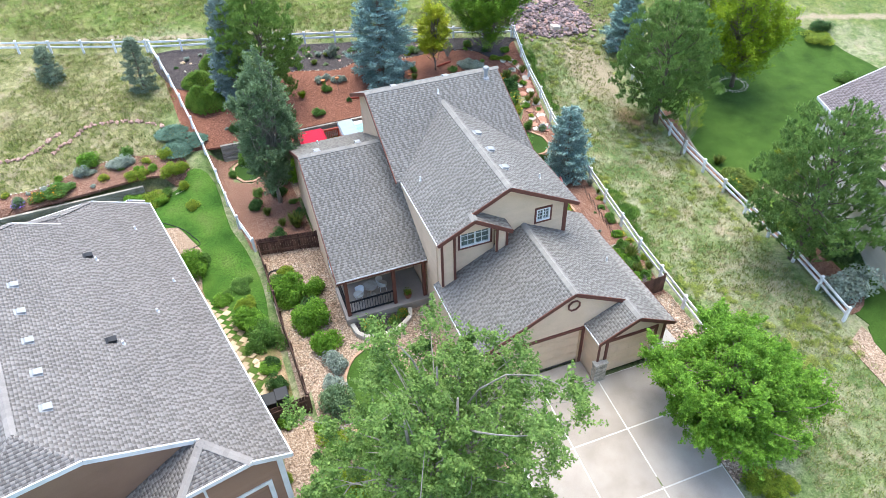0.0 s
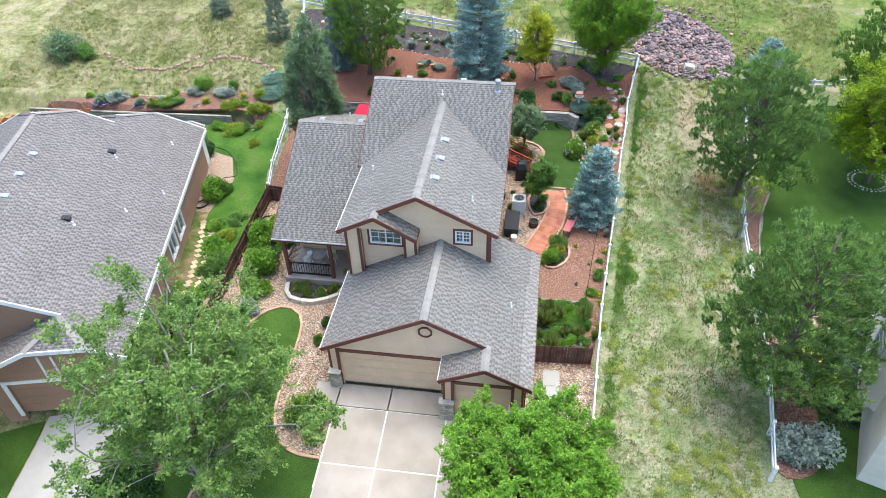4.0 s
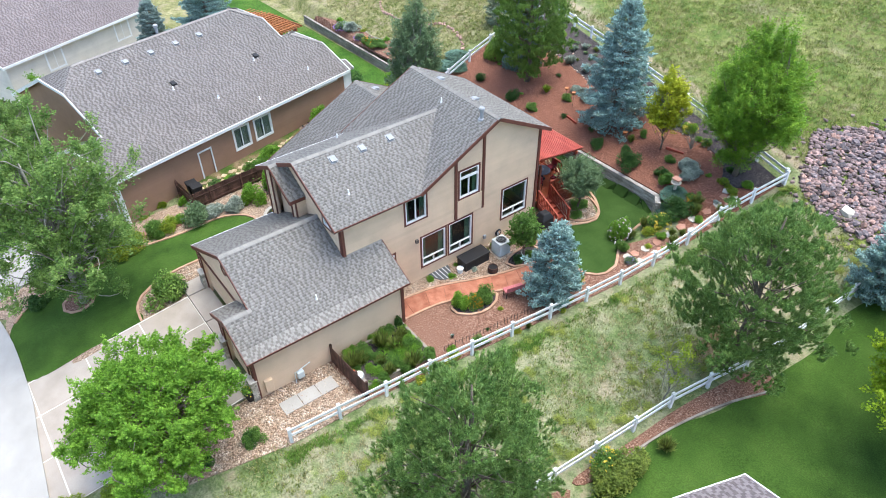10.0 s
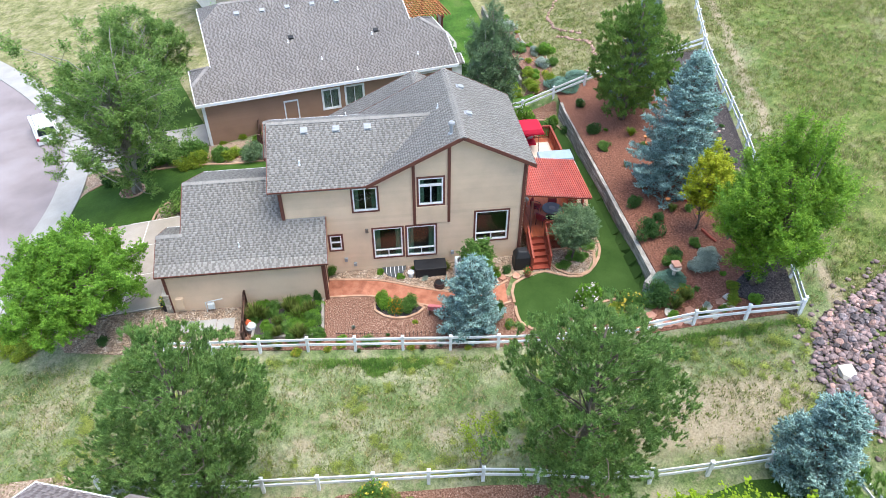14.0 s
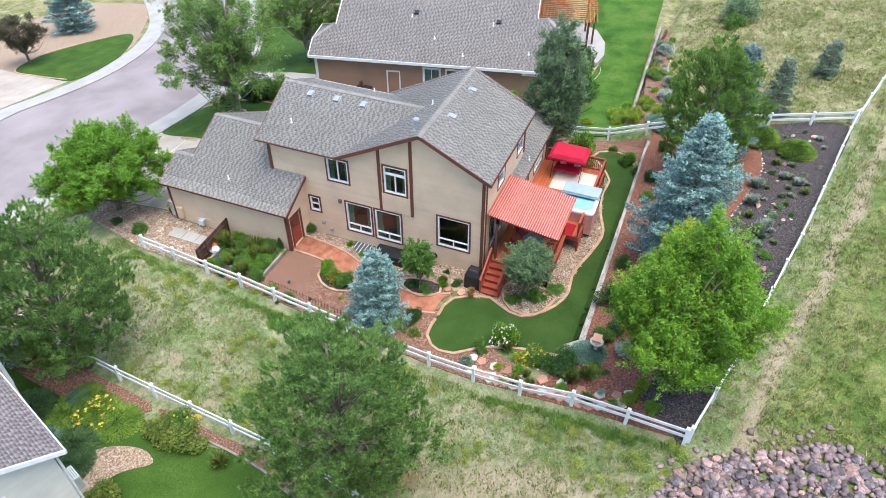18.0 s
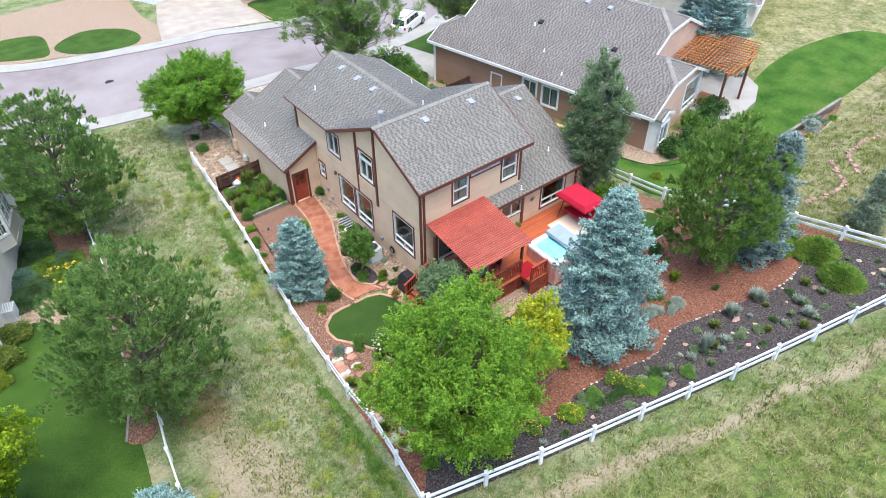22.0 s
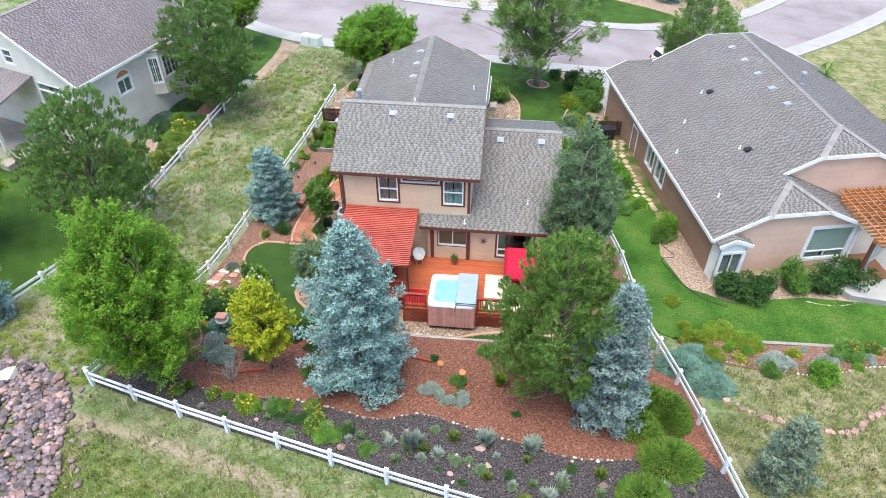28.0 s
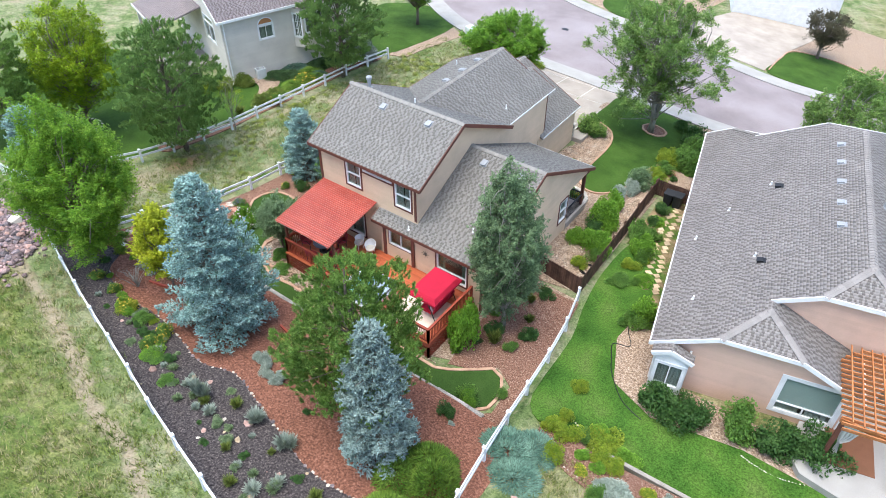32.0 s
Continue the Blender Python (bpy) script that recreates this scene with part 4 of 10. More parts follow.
def bu(x):
    return 14.95 - x


wall(home, *BW, [(0, 6.45), (6.9, 6.45)], -0.7, [(bu(12.95), bu(11.9), 4.42, 6.0), (bu(9.5), bu(8.42), 4.4, 5.98), (bu(11.73), bu(9.68), 5.7, 5.98), (bu(14.0), bu(11.9), 1.0, 3.05)], TAN)
window(home, *BW, bu(12.95), bu(11.9), 4.42, 6.0, "hung", TRIM, CURTAIN)
window(home, *BW, bu(9.5), bu(8.42), 4.4, 5.98, "hung", TRIM, CURTAIN)
window(home, *BW, bu(11.73), bu(9.68), 5.7, 5.98, "plain", TRIM)
window(home, *BW, bu(14.0), bu(11.9), 1.0, 3.05, "slider", TRIM, CURTAIN)
for x, z0, z1 in ((14.87, -0.5, 6.35), (8.13, 3.9, 6.35)):
    panel(home, "corner_trim", *BW, bu(x) - 0.07, bu(x) + 0.07, z0, z1, 0.0, 0.06, TRIM)
wall(home, (8.05, 37.0), (8.05, 23.8), [(0, 6.46), (3.55, 8.26), (8.65, 5.68), (13.2, 5.8)], 2.4, [], TAN)
FW = ((8.05, 23.8), (14.95, 23.8))
wall(home, *FW, [(0, 5.8), (3.55, 7.58), (6.9, 5.88)], 1.9, [(13.31 - 8.05, 14.06 - 8.05, 4.83, 5.58)], TAN)
window(home, *FW, 13.31 - 8.05, 14.06 - 8.05, 4.83, 5.58, "grid", TRIM, CURTAIN)
panel(home, "corner_trim", *FW, 6.76, 6.92, 3.2, 5.8, 0.0, 0.06, TRIM)
BAY = ((8.1, 23.25), (11.52, 23.25))
wall(home, *BAY, [(0, 5.82), (1.55, 6.6), (3.42, 5.47)], 2.4, [(0.72, 2.82, 2.0, 5.72)], TAN, thick=0.12)
wall(home, (11.52, 23.25), (11.52, 23.8), [(0, 5.47), (0.55, 5.47)], 3.4, [], TAN)
wall(home, (8.1, 23.8), (8.1, 23.25), [(0, 5.75), (0.55, 5.75)], 2.0, [], TAN)
RECESS = ((8.8, 23.62), (10.95, 23.62))
wall(home, *RECESS, [(0, 5.75), (2.15, 5.75)], 2.6, [(0.38, 1.95, 4.58, 5.62)], TAN, thick=0.1)
window(home, *RECESS, 0.38, 1.95, 4.58, 5.62, "grid", TRIM, CURTAIN)
for u, z0 in ((0.02, 2.75), (0.66, 3.0), (2.86, 4.0), (3.38, 4.2)):
    panel(home, "corner_trim", *BAY, u - 0.06, u + 0.06, z0, 5.45 if u > 3 else 5.75, 0.0, 0.06, TRIM)
# garage
GW = ((17.1, 17.45), (17.1, 25.8))
wall(home, *GW, [(0, 2.56), (8.35, 2.56)], -0.7, [], TAN)
wall(home, (17.1, 25.8), (14.95, 25.8), [(0, 2.56), (2.15, 3.66)], -0.7, [(0.35, 1.27, -0.25, 1.8)], TAN)
GF = ((8.1, 18.6), (15.4, 18.6))
wall(home, *GF, [(0, 2.52), (4.53, 4.82), (7.3, 3.42)], -0.7, [(0.52, 5.2, -0.7, 2.3)], TAN)
G3 = ((13.55, 17.45), (17.1, 17.45))
wall(home, *G3, [(0, 2.54), (1.83, 3.42), (3.55, 2.56)], -0.7, [(0.5, 2.98, -0.7, 2.25)], TAN)
wall(home, (13.55, 18.6), (13.55, 17.45), [(0, 2.54), (1.15, 2.54)], -0.7, [], TAN)
wall(home, (8.1, 28.0), (8.1, 18.6), [(0, 2.55), (9.4, 2.55)], -0.7, [], TAN)
panel(home, "garage_floor", *GF, 0.1, 8.9, -0.4, -0.05, -7.0, -0.3, CONCRETE)


def garage_door(p, q, u0, u1, z0, z1):
    d = panel(home, "garage_door", p, q, u0, u1, z0, z1, -0.22, -0.16, TAN, "tan sectional garage door")
    for k in range(4):
        h = (z1 - z0) / 4
        panel(d, "door_section", p, q, u0 + 0.01, u1 - 0.01, z0 + k * h + 0.01, z0 + (k + 1) * h - 0.012, -0.16, -0.14, TAN)
        n = int((u1 - u0) / 0.6)
        w = (u1 - u0) / n
        for j in range(n):
            panel(d, "raised_panel", p, q, u0 + j * w + 0.07, u0 + (j + 1) * w - 0.07, z0 + k * h + 0.11, z0 + (k + 1) * h - 0.11, -0.14, -0.128, TAN)


garage_door(*GF, 0.52, 5.2, -0.02, 2.3)
garage_door(*G3, 0.5, 2.98, -0.12, 2.25)
for w, u0, u1, zt in ((GF, 0.52, 5.2, 2.3), (G3, 0.5, 2.98, 2.25)):
    panel(home, "door_trim", *w, u0 - 0.14, u1 + 0.14, zt, zt + 0.16, 0.0, 0.07, TRIM)
    for u in (u0 - 0.14, u1):
        panel(home, "door_trim", *w, u, u + 0.14, -0.4, zt, 0.0, 0.07, TRIM)
for w, u in ((GF, 0.05), (G3, 0.05), (G3, 3.48)):
    panel(home, "corner_trim", *w, u - 0.05, u + 0.05, 1.1, 2.5, 0.0, 0.06, TRIM)
panel(home, "corner_trim", *GW, 8.2, 8.36, -0.5, 2.5, 0.0, 0.06, TRIM)
panel(home, "corner_trim", *GW, -0.02, 0.12, -0.5, 2.5, 0.0, 0.06, TRIM)


def stone_pillar(x0, x1, y0, y1, z0, z1):
    p = Mesh().box(x0 + 0.03, y0 + 0.03, z0, x1 - 0.03, y1 - 0.03, z1 - 0.06).put("stone_pier", STONE, home, "grey stacked-stone pier")
    rng = random.Random(7)
    z = z0
    while z < z1 - 0.08:
        h = rng.choice((0.08, 0.11, 0.14))
        h = min(h, z1 - 0.06 - z)
        for a, b, fixed, along in ((x0, x1, y0, "x"), (y0, y1, x1, "y"), (y0, y1, x0, "y")):
            s = a
            while s < b - 0.02:
                w = min(rng.uniform(0.14, 0.32), b - s)
                o = rng.uniform(0.0, 0.025)
                m = Mesh()
                if along == "x":
                    m.box(s + 0.006, fixed - o, z + 0.005, s + w - 0.006, fixed + 0.03, z + h - 0.005)
                elif fixed == x1:
                    m.box(fixed - 0.03, s + 0.006, z + 0.005, fixed + o, s + w - 0.006, z + h - 0.005)
                else:
                    m.box(fixed - o, s + 0.006, z + 0.005, fixed + 0.03, s + w - 0.006, z + h - 0.005)
                m.put("stone", STONE, p)
                s += w
        z += h
    Mesh().box(x0 - 0.05, y0 - 0.05, z1 - 0.06, x1 + 0.05, y1 + 0.02, z1).put("cap", PALE_STONE, p, bevel=0.01)


stone_pillar(13.42, 14.02, 17.2, 17.5, -0.5, 1.1)
stone_pillar(16.5, 17.16, 17.2, 17.5, -0.6, 1.0)
stone_pillar(8.05, 8.55, 18.35, 18.62, -0.5, 1.0)
oct_pts = [(12.67 + 0.33 * math.cos(radians(22.5 + 45 * k)), 18.56, 4.1 + 0.33 * math.sin(radians(22.5 + 45 * k))) for k in range(8)]
oct_in = [(12.67 + 0.26 * math.cos(radians(22.5 + 45 * k)), 18.56, 4.1 + 0.26 * math.sin(radians(22.5 + 45 * k))) for k in range(8)]
m = Mesh()
m.add(oct_pts + oct_in + [(x, y - 0.05, z) for x, y, z in oct_pts + oct_in],
      [(16 + i, 16 + (i + 1) % 8, 24 + (i + 1) % 8, 24 + i) for i in range(8)] + [(i, (i + 1) % 8, 16 + (i + 1) % 8, 16 + i) for i in range(8)]
      + [(8 + i, 8 + (i + 1) % 8, 24 + (i + 1) % 8, 24 + i) for i in range(8)])
m.put("gable_medallion", TRIM, home, "octagonal dark trim ring")
# back door of the garage
BD = ((17.1, 25.8), (14.95, 25.8))
door = panel(home, "side_door", *BD, 0.35, 1.27, -0.25, 1.8, -0.1, -0.05, REDWOOD, "dark red panelled door with small panes")
for u0, u1, z0, z1 in ((0.45, 0.76, -0.1, 0.75), (0.86, 1.17, -0.1, 0.75)):
    panel(door, "door_panel", *BD, u0, u1, z0, z1, -0.05, -0.035, REDWOOD)
for i in range(3):
    for j in range(3):
        panel(door, "door_light", *BD, 0.48 + i * 0.23, 0.68 + i * 0.23, 0.95 + j * 0.25, 1.17 + j * 0.25, -0.05, -0.04, GLASS)
for a, b, c, e in ((0.23, 1.39, 1.8, 1.92), (0.23, 0.35, -0.3, 1.8), (1.27, 1.39, -0.3, 1.8)):
    panel(home, "door_trim", *BD, a, b, c, e, 0.0, 0.05, TRIM)
panel(home, "corner_trim", *BD, 0.0, 0.12, -0.5, 2.5, 0.0, 0.06, TRIM)
# wing
wall(home, (3.55, 37.3), (3.55, 28.0), [(0, 3.52), (5.3, 6.1), (9.3, 4.15)], -0.7, [(8.2, 9.1, 0.75, 2.3)], TAN)
window(home, (3.55, 37.3), (3.55, 28.0), 8.2, 9.1, 0.75, 2.3, "hung", TRIM, CURTAIN)
wall(home, (3.55, 28.0), (3.55, 25.55), [(0, 4.13), (2.45, 2.9)], 2.62, [], TAN)
WB = ((8.05, 37.35), (3.55, 37.35))
wall(home, *WB, [(0, 3.5), (4.5, 3.5)], -0.7, [(8.05 - 6.5, 8.05 - 4.55, 1.3, 3.36)], TAN)
window(home, *WB, 8.05 - 6.5, 8.05 - 4.55, 1.3, 3.36, "awning", TRIM, DRAPE)
KB = ((10.3, 37.4), (8.05, 37.4))
wall(home, *KB, [(0, 3.5), (2.25, 3.5)], 0.3, [(0.55, 2.17, 1.88, 3.17)], TAN)
window(home, *KB, 0.55, 2.17, 1.88, 3.17, "slider", TRIM, None, 0.04)
wall(home, (10.3, 37.0), (10.3, 37.4), [(0, 3.5), (0.4, 3.5)], 0.3, [], TAN)
for u in (0.24, 2.22):
    panel(home, "corner_trim", *KB, u - 0.1, u + 0.1, 0.95, 3.35, 0.0, 0.07, TRIM)
panel(home, "corner_trim", *WB, 4.38, 4.52, -0.3, 3.4, 0.0, 0.06, TRIM)
PW = ((3.55, 28.0), (8.05, 28.0))
wall(home, *PW, [(0, 4.0), (4.5, 4.0)], -0.5, [(0.8, 2.2, 0.9, 2.4), (3.1, 4.0, 0.1, 2.2)], TAN)
window(home, *PW, 0.8, 2.2, 0.9, 2.4, "slider", TRIM, CURTAIN)
panel(home, "front_door", *PW, 3.1, 4.0, 0.1, 2.2, -0.1, -0.05, TRIM, "dark panelled front door")
for u0, u1, z0, z1 in ((0.1, 4.4, 2.5, 2.52),):
    pass
# unseen floors and partition added behind the windows, coloured dark like unlit rooms
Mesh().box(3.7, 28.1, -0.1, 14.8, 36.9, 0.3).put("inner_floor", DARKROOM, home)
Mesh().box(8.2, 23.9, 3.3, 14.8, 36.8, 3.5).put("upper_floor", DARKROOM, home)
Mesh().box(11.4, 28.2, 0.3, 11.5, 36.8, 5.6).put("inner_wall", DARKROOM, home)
porch = Mesh().box(3.5, 25.35, -0.5, 8.05, 27.98, 0.08).put("porch_floor", CONCRETE, home, bevel=0.015)
for x in (3.72, 6.25, 7.9):
    Mesh().box(x - 0.09, 25.55, 0.08, x + 0.09, 25.73, 2.6).put("porch_post", TRIM, home, "square dark brown porch post", bevel=0.01)
Mesh().box(3.5, 25.52, 2.55, 8.05, 25.76, 2.8).put("porch_beam", TRIM, home)
rail = Mesh().box(3.8, 25.6, 0.95, 6.18, 25.68, 1.01).put("porch_railing", DARK_METAL, home, "dark metal baluster railing")
Mesh().box(3.8, 25.6, 0.2, 6.18, 25.68, 0.25).put("bottom_rail", DARK_METAL, rail)
for i in range(17):
    x = 3.9 + i * 0.14
    Mesh().box(x - 0.012, 25.625, 0.25, x + 0.012, 25.65, 0.95).put("baluster", DARK_METAL, rail)
Mesh().box(3.62, 25.75, 0.95, 3.7, 27.9, 1.01).put("side_rail", DARK_METAL, rail)
for i in range(14):
    y = 25.9 + i * 0.145
    Mesh().box(3.65, y - 0.012, 0.1, 3.675, y + 0.012, 0.95).put("baluster", DARK_METAL, rail)
# roof furniture
ang = math.degrees(math.atan(S))
for y in (24.3, 26.0, 27.7):
    roof_vent(home, 12.15, y + 1.0, zF(12.15), (0, ang))
for x in (9.4, 12.5):
    roof_vent(home, x, 34.1, zR(34.1), (90, ang))
for x in (4.4, 6.7):
    roof_vent(home, x, 32.7, zW(32.7), (90, ang))
pipe_boot(home, 14.5, 32.95, zR(32.95), 0.1, 0.5, METAL, True)
for x, y, z in ((5.0, 36.2, zW(36.2)), (11.5, 31.0 + 1.6, zR(32.6)), (8.6, 27.5, zF(8.6)), (14.0, 25.0, zF(14.0)), (16.2, 21.5, zG(16.2)), (8.3, 37.45, zW(37.45))):
    pipe_boot(home, x, y, z)


# ---- the ground ----
def axis_lines(lo, hi, step, far):
    a = list(np.arange(lo, hi + 1e-6, step))
    q, s = lo, step
    left = []
    while q > -far:
        s *= 1.5
        q -= s
        left.append(q)
    q, s = hi, step
    right = []
    while q < far:
        s *= 1.5
        q += s
        right.append(q)
    return left[::-1] + a + right


gx, gy = axis_lines(-30, 50, 0.5, 500), axis_lines(-25, 75, 0.5, 500)


def under_walls(x, y):
    """The bare ground, kept back behind the retaining walls."""
    if (43 < y < 44.2 and -1.4 < x < 20.6) or (41 < y < 42.3 and x < -2.9):
        return min(ground(x, y), ground(x, y - 0.6))
    return ground(x, y)


gv = [(x, y, under_walls(x, y)) for y in gy for x in gx]
nx = len(gx)
gi = np.arange((len(gy) - 1) * nx).reshape(-1, nx)[:, :-1].ravel()
tagged(new("ground", fast_mesh("ground", gv, np.stack([gi, gi + 1, gi + 1 + nx, gi + nx], 1), MEADOW)),
       "dry meadow grass with bare earth patches on a slope", "ground", "", "structure")

ROAD_N = curve([(48, -14), (41, -7), (34.1, -1.2), (27.5, 2.9), (19.5, 5.4), (12.3, 6.4), (8.5, 6.8), (2.5, 6.6), (-4.8, 5.0), (-12, 1.5), (-20, -4), (-30, -13), (-40, -24), (-52, -40)], False)
ROAD_S = curve([(38, -25), (33, -19), (25.6, -12.2), (16, -8.5), (8, -6.7), (2.2, -5.8), (-3, -6.1), (-10, -8.3), (-18, -13.5), (-26, -22), (-34, -32), (-44, -47)], False)


def shifted(line, d):
    out = []
    for i, p in enumerate(line):
        a, b = Vector(line[max(i - 1, 0)]), Vector(line[min(i + 1, len(line) - 1)])
        t = (b - a).normalized()
        out.append((p[0] - t.y * d, p[1] + t.x * d))
    return out


patch("road", ROAD_N + ROAD_S[::-1], ASPHALT, 0.02, label="mauve-grey asphalt street", category="road", step=1.0)
patch("pavement", shifted(ROAD_N, -2.0) + ROAD_N[::-1], WALK, 0.12, label="pale concrete kerb and pavement", category="pavement", step=1.0)
patch("pavement", shifted(ROAD_S, 1.9) + ROAD_S[::-1], WALK, 0.12, label="pale concrete kerb and pavement", category="pavement", step=1.0)

# driveway in cast slabs with joints
drive = thing("driveway", 12, 13, -0.6, "pale concrete driveway cast in square slabs", "driveway")
drive["kind"] = "structure"


def slab(x0, x1, y0, y1, mat, parent, h=0.05, name="slab", g=0.012):
    m = Mesh()
    zs = [ground(x, y) + h for x, y in ((x0, y0), (x1, y0), (x1, y1), (x0, y1))]
    p = [(x0 + g, y0 + g), (x1 - g, y0 + g), (x1 - g, y1 - g), (x0 + g, y1 - g)]
    m.add([(x, y, z - 0.2) for (x, y), z in zip(p, zs)] + [(x, y, z) for (x, y), z in zip(p, zs)],
          [(3, 2, 1, 0), (4, 5, 6, 7), (0, 1, 5, 4), (1, 2, 6, 5), (2, 3, 7, 6), (3, 0, 4, 7)])
    return m.put(name, mat, parent)


def drive_z(y):
    return float(np.interp(y, [6.7, 8.8, 17.3, 19], [-1.45, -1.12, -0.12, -0.02]))


def drive_slab(x0, x1, y0, y1):
    m = Mesh()
    g = 0.035
    p = [(x0 + g, y0 + g), (x1 - g, y0 + g), (x1 - g, y1 - g), (x0 + g, y1 - g)]
    m.add([(x, y, drive_z(y) - 0.5) for x, y in p] + [(x, y, drive_z(y)) for x, y in p],
          [(3, 2, 1, 0), (4, 5, 6, 7), (0, 1, 5, 4), (1, 2, 6, 5), (2, 3, 7, 6), (3, 0, 4, 7)])
    m.put("slab", CONCRETE, drive)


for y0, y1 in ((6.75, 8.8), (8.8, 11.6), (11.6, 14.55), (14.55, 17.35)):
    for x0, x1 in ((8.5, 10.95), (10.95, 13.7), (13.7, 16.7)):
        drive_slab(x0, x1, y0, y1)
for x0, x1 in ((7.3, 8.5), (8.5, 10.95), (10.95, 13.5)):
    drive_slab(x0, x1, 17.35, 18.62)
j = Mesh()
jl = [(x, y) for y in (6.75, 8.8, 11.6, 14.55, 17.35) for x in (8.45, 16.75)]
for a, b in zip(jl[:-2:2], jl[2::2]):
    j.add([(8.45, a[1], drive_z(a[1]) - 0.012), (16.72, a[1], drive_z(a[1]) - 0.012), (16.72, b[1], drive_z(b[1]) - 0.012), (8.45, b[1], drive_z(b[1]) - 0.012)], [(0, 1, 2, 3)])
j.put("joint_filler", JOINT, drive)

LAWN_LINE = curve([(4.6, 23.4), (3.4, 23.3), (2.4, 21.8), (2.2, 19), (1.6, 16.4), (1.2, 13.6), (1.8, 10.6), (3.4, 8.9), (6.0, 8.75), (8.4, 8.95), (8.45, 12), (8.4, 14.7),
                   (7.2, 14.9), (6.2, 15.6), (5.6, 17.2), (5.5, 18.8), (5.5, 20.5), (5.3, 22.4)])
patch("front_lawn", LAWN_LINE, LAWN, 0.05, label="smooth dark green mown lawn", category="lawn")
patch("front_bed", curve([(5.2, 26.0), (3.0, 25.8), (1.0, 24.0), (0.7, 20), (0.3, 15), (0.5, 10.5), (2.4, 8.8), (8.4, 9.0), (8.5, 17.3), (7.6, 18.8), (8.0, 20.0), (8.0, 25.2)], k=3), GRAVEL, 0.025,
      label="river rock and mulch bed", category="gravel bed")
edging("lawn_edging", curve([(3.0, 9.2), (1.75, 10.6), (1.2, 13.6), (1.6, 16.4), (2.2, 19), (2.4, 21.8), (3.4, 23.3), (4.6, 23.4), (5.3, 22.4), (5.5, 20.5), (5.5, 18.8), (5.6, 17.2), (6.2, 15.6), (7.2, 14.9), (8.4, 14.75)], False),
       CURB, label="curved tan-red cast lawn edging", category="edging")
RING = [(4.05 + 0.95 * math.cos(a * 0.35), 12.5 + 0.85 * math.sin(a * 0.35)) for a in range(18)]
patch("tree_ring", RING, BROWN_MULCH, 0.07, label="mulched ring round a tree", category="mulch")
edging("tree_ring_edging", RING, CURB, closed=True, label="round tan-red cast edging", category="edging")

SIDE = [(16.75, 17.3), (16.75, 10.6), (19.0, 12.2), (20.3, 17.4), (20.4, 21.3), (17.1, 21.3), (17.1, 17.3)]
patch("side_gravel", SIDE, GRAVEL, 0.03, label="tan river rock strip beside the garage", category="gravel bed")
patch("garden_mulch", [(17.1, 21.2), (20.3, 21.2), (21.38, 30), (22.12, 36.5), (22.66, 41.5), (21.5, 41.5), (19.5, 38.5), (18.2, 35.5), (15.0, 37.0), (15.0, 25.8), (17.1, 25.8)], BROWN_MULCH, 0.03,
      label="brown-red wood mulch of the side garden", category="mulch")
patch("wall_gravel", curve([(15.0, 25.9), (15.6, 26.2), (16.0, 28.8), (16.7, 30.6), (17.4, 32.2), (17.3, 33.6), (16.6, 35.5), (17.0, 37.6), (15.0, 37.6)], k=4), GRAVEL, 0.045,
      label="river rock strip along the house wall", category="gravel bed")
PATH_L = curve([(15.55, 25.75), (16.0, 28.6), (16.9, 30.8), (17.6, 32.8), (17.8, 34.3), (17.1, 35.9)], False, 5)
PATH_R = curve([(17.0, 25.75), (17.2, 28.0), (18.0, 30.2), (18.75, 32.2), (19.0, 34.5), (18.8, 35.7)], False, 5)
walk_way = thing("garden_path", 17, 30, -0.3, "curved stamped terracotta concrete path", "path")
walk_way["kind"] = "structure"
for i in range(0, len(PATH_L) - 2, 2):
    e = min(i + 2, len(PATH_L) - 1)
    poly = [PATH_L[i], PATH_L[(i + e) // 2], PATH_L[e], PATH_R[e], PATH_R[(i + e) // 2], PATH_R[i]]
    c = Vector((sum(p[0] for p in poly) / 6, sum(p[1] for p in poly) / 6))
    m = Mesh()
    m.prism([(c.x + (x - c.x) * 0.985, c.y + (y - c.y) * 0.985, ground(x, y) - 0.1) for x, y in poly], (0, 0, 0.16))
    m.put("path_slab", TERRACOTTA, walk_way)
for ln in (PATH_L, PATH_R):
    edging("path_edging", ln, CURB, 0.12, 0.1, "tan-red cast path edging", "edging", piece=0.4)

TURF_LINE = curve([(18.9, 35.9), (17.4, 36.2), (16.7, 38.1), (17.2, 39.0), (17.35, 40.2), (16.3, 41.3), (14.9, 41.9), (13.0, 41.8), (11.0, 42.3), (9.0, 42.6), (7.0, 42.0), (5.0, 41.7), (3.4, 41.8),
                   (2.0, 41.0), (0.8, 40.1), (0.0, 40.9), (-0.1, 42.3), (1.0, 43.0), (3.0, 43.3), (8.0, 43.4), (13.0, 43.4), (18.6, 43.4), (19.3, 42.6), (19.6, 40.8), (20.2, 39.0), (21.2, 37.4), (20.6, 36.0)])
patch("turf", TURF_LINE, TURF, 0.05, label="smooth dark green artificial turf", category="turf")
TURF_EDGE = [i for i, p in enumerate(TURF_LINE) if p[1] > 43.15]
for run in (TURF_LINE[:TURF_EDGE[0]], TURF_LINE[TURF_EDGE[-1] + 1:]):
    edging("turf_edging", run, CURB, 0.15, 0.1, "curved tan cast edging round the turf", "edging")
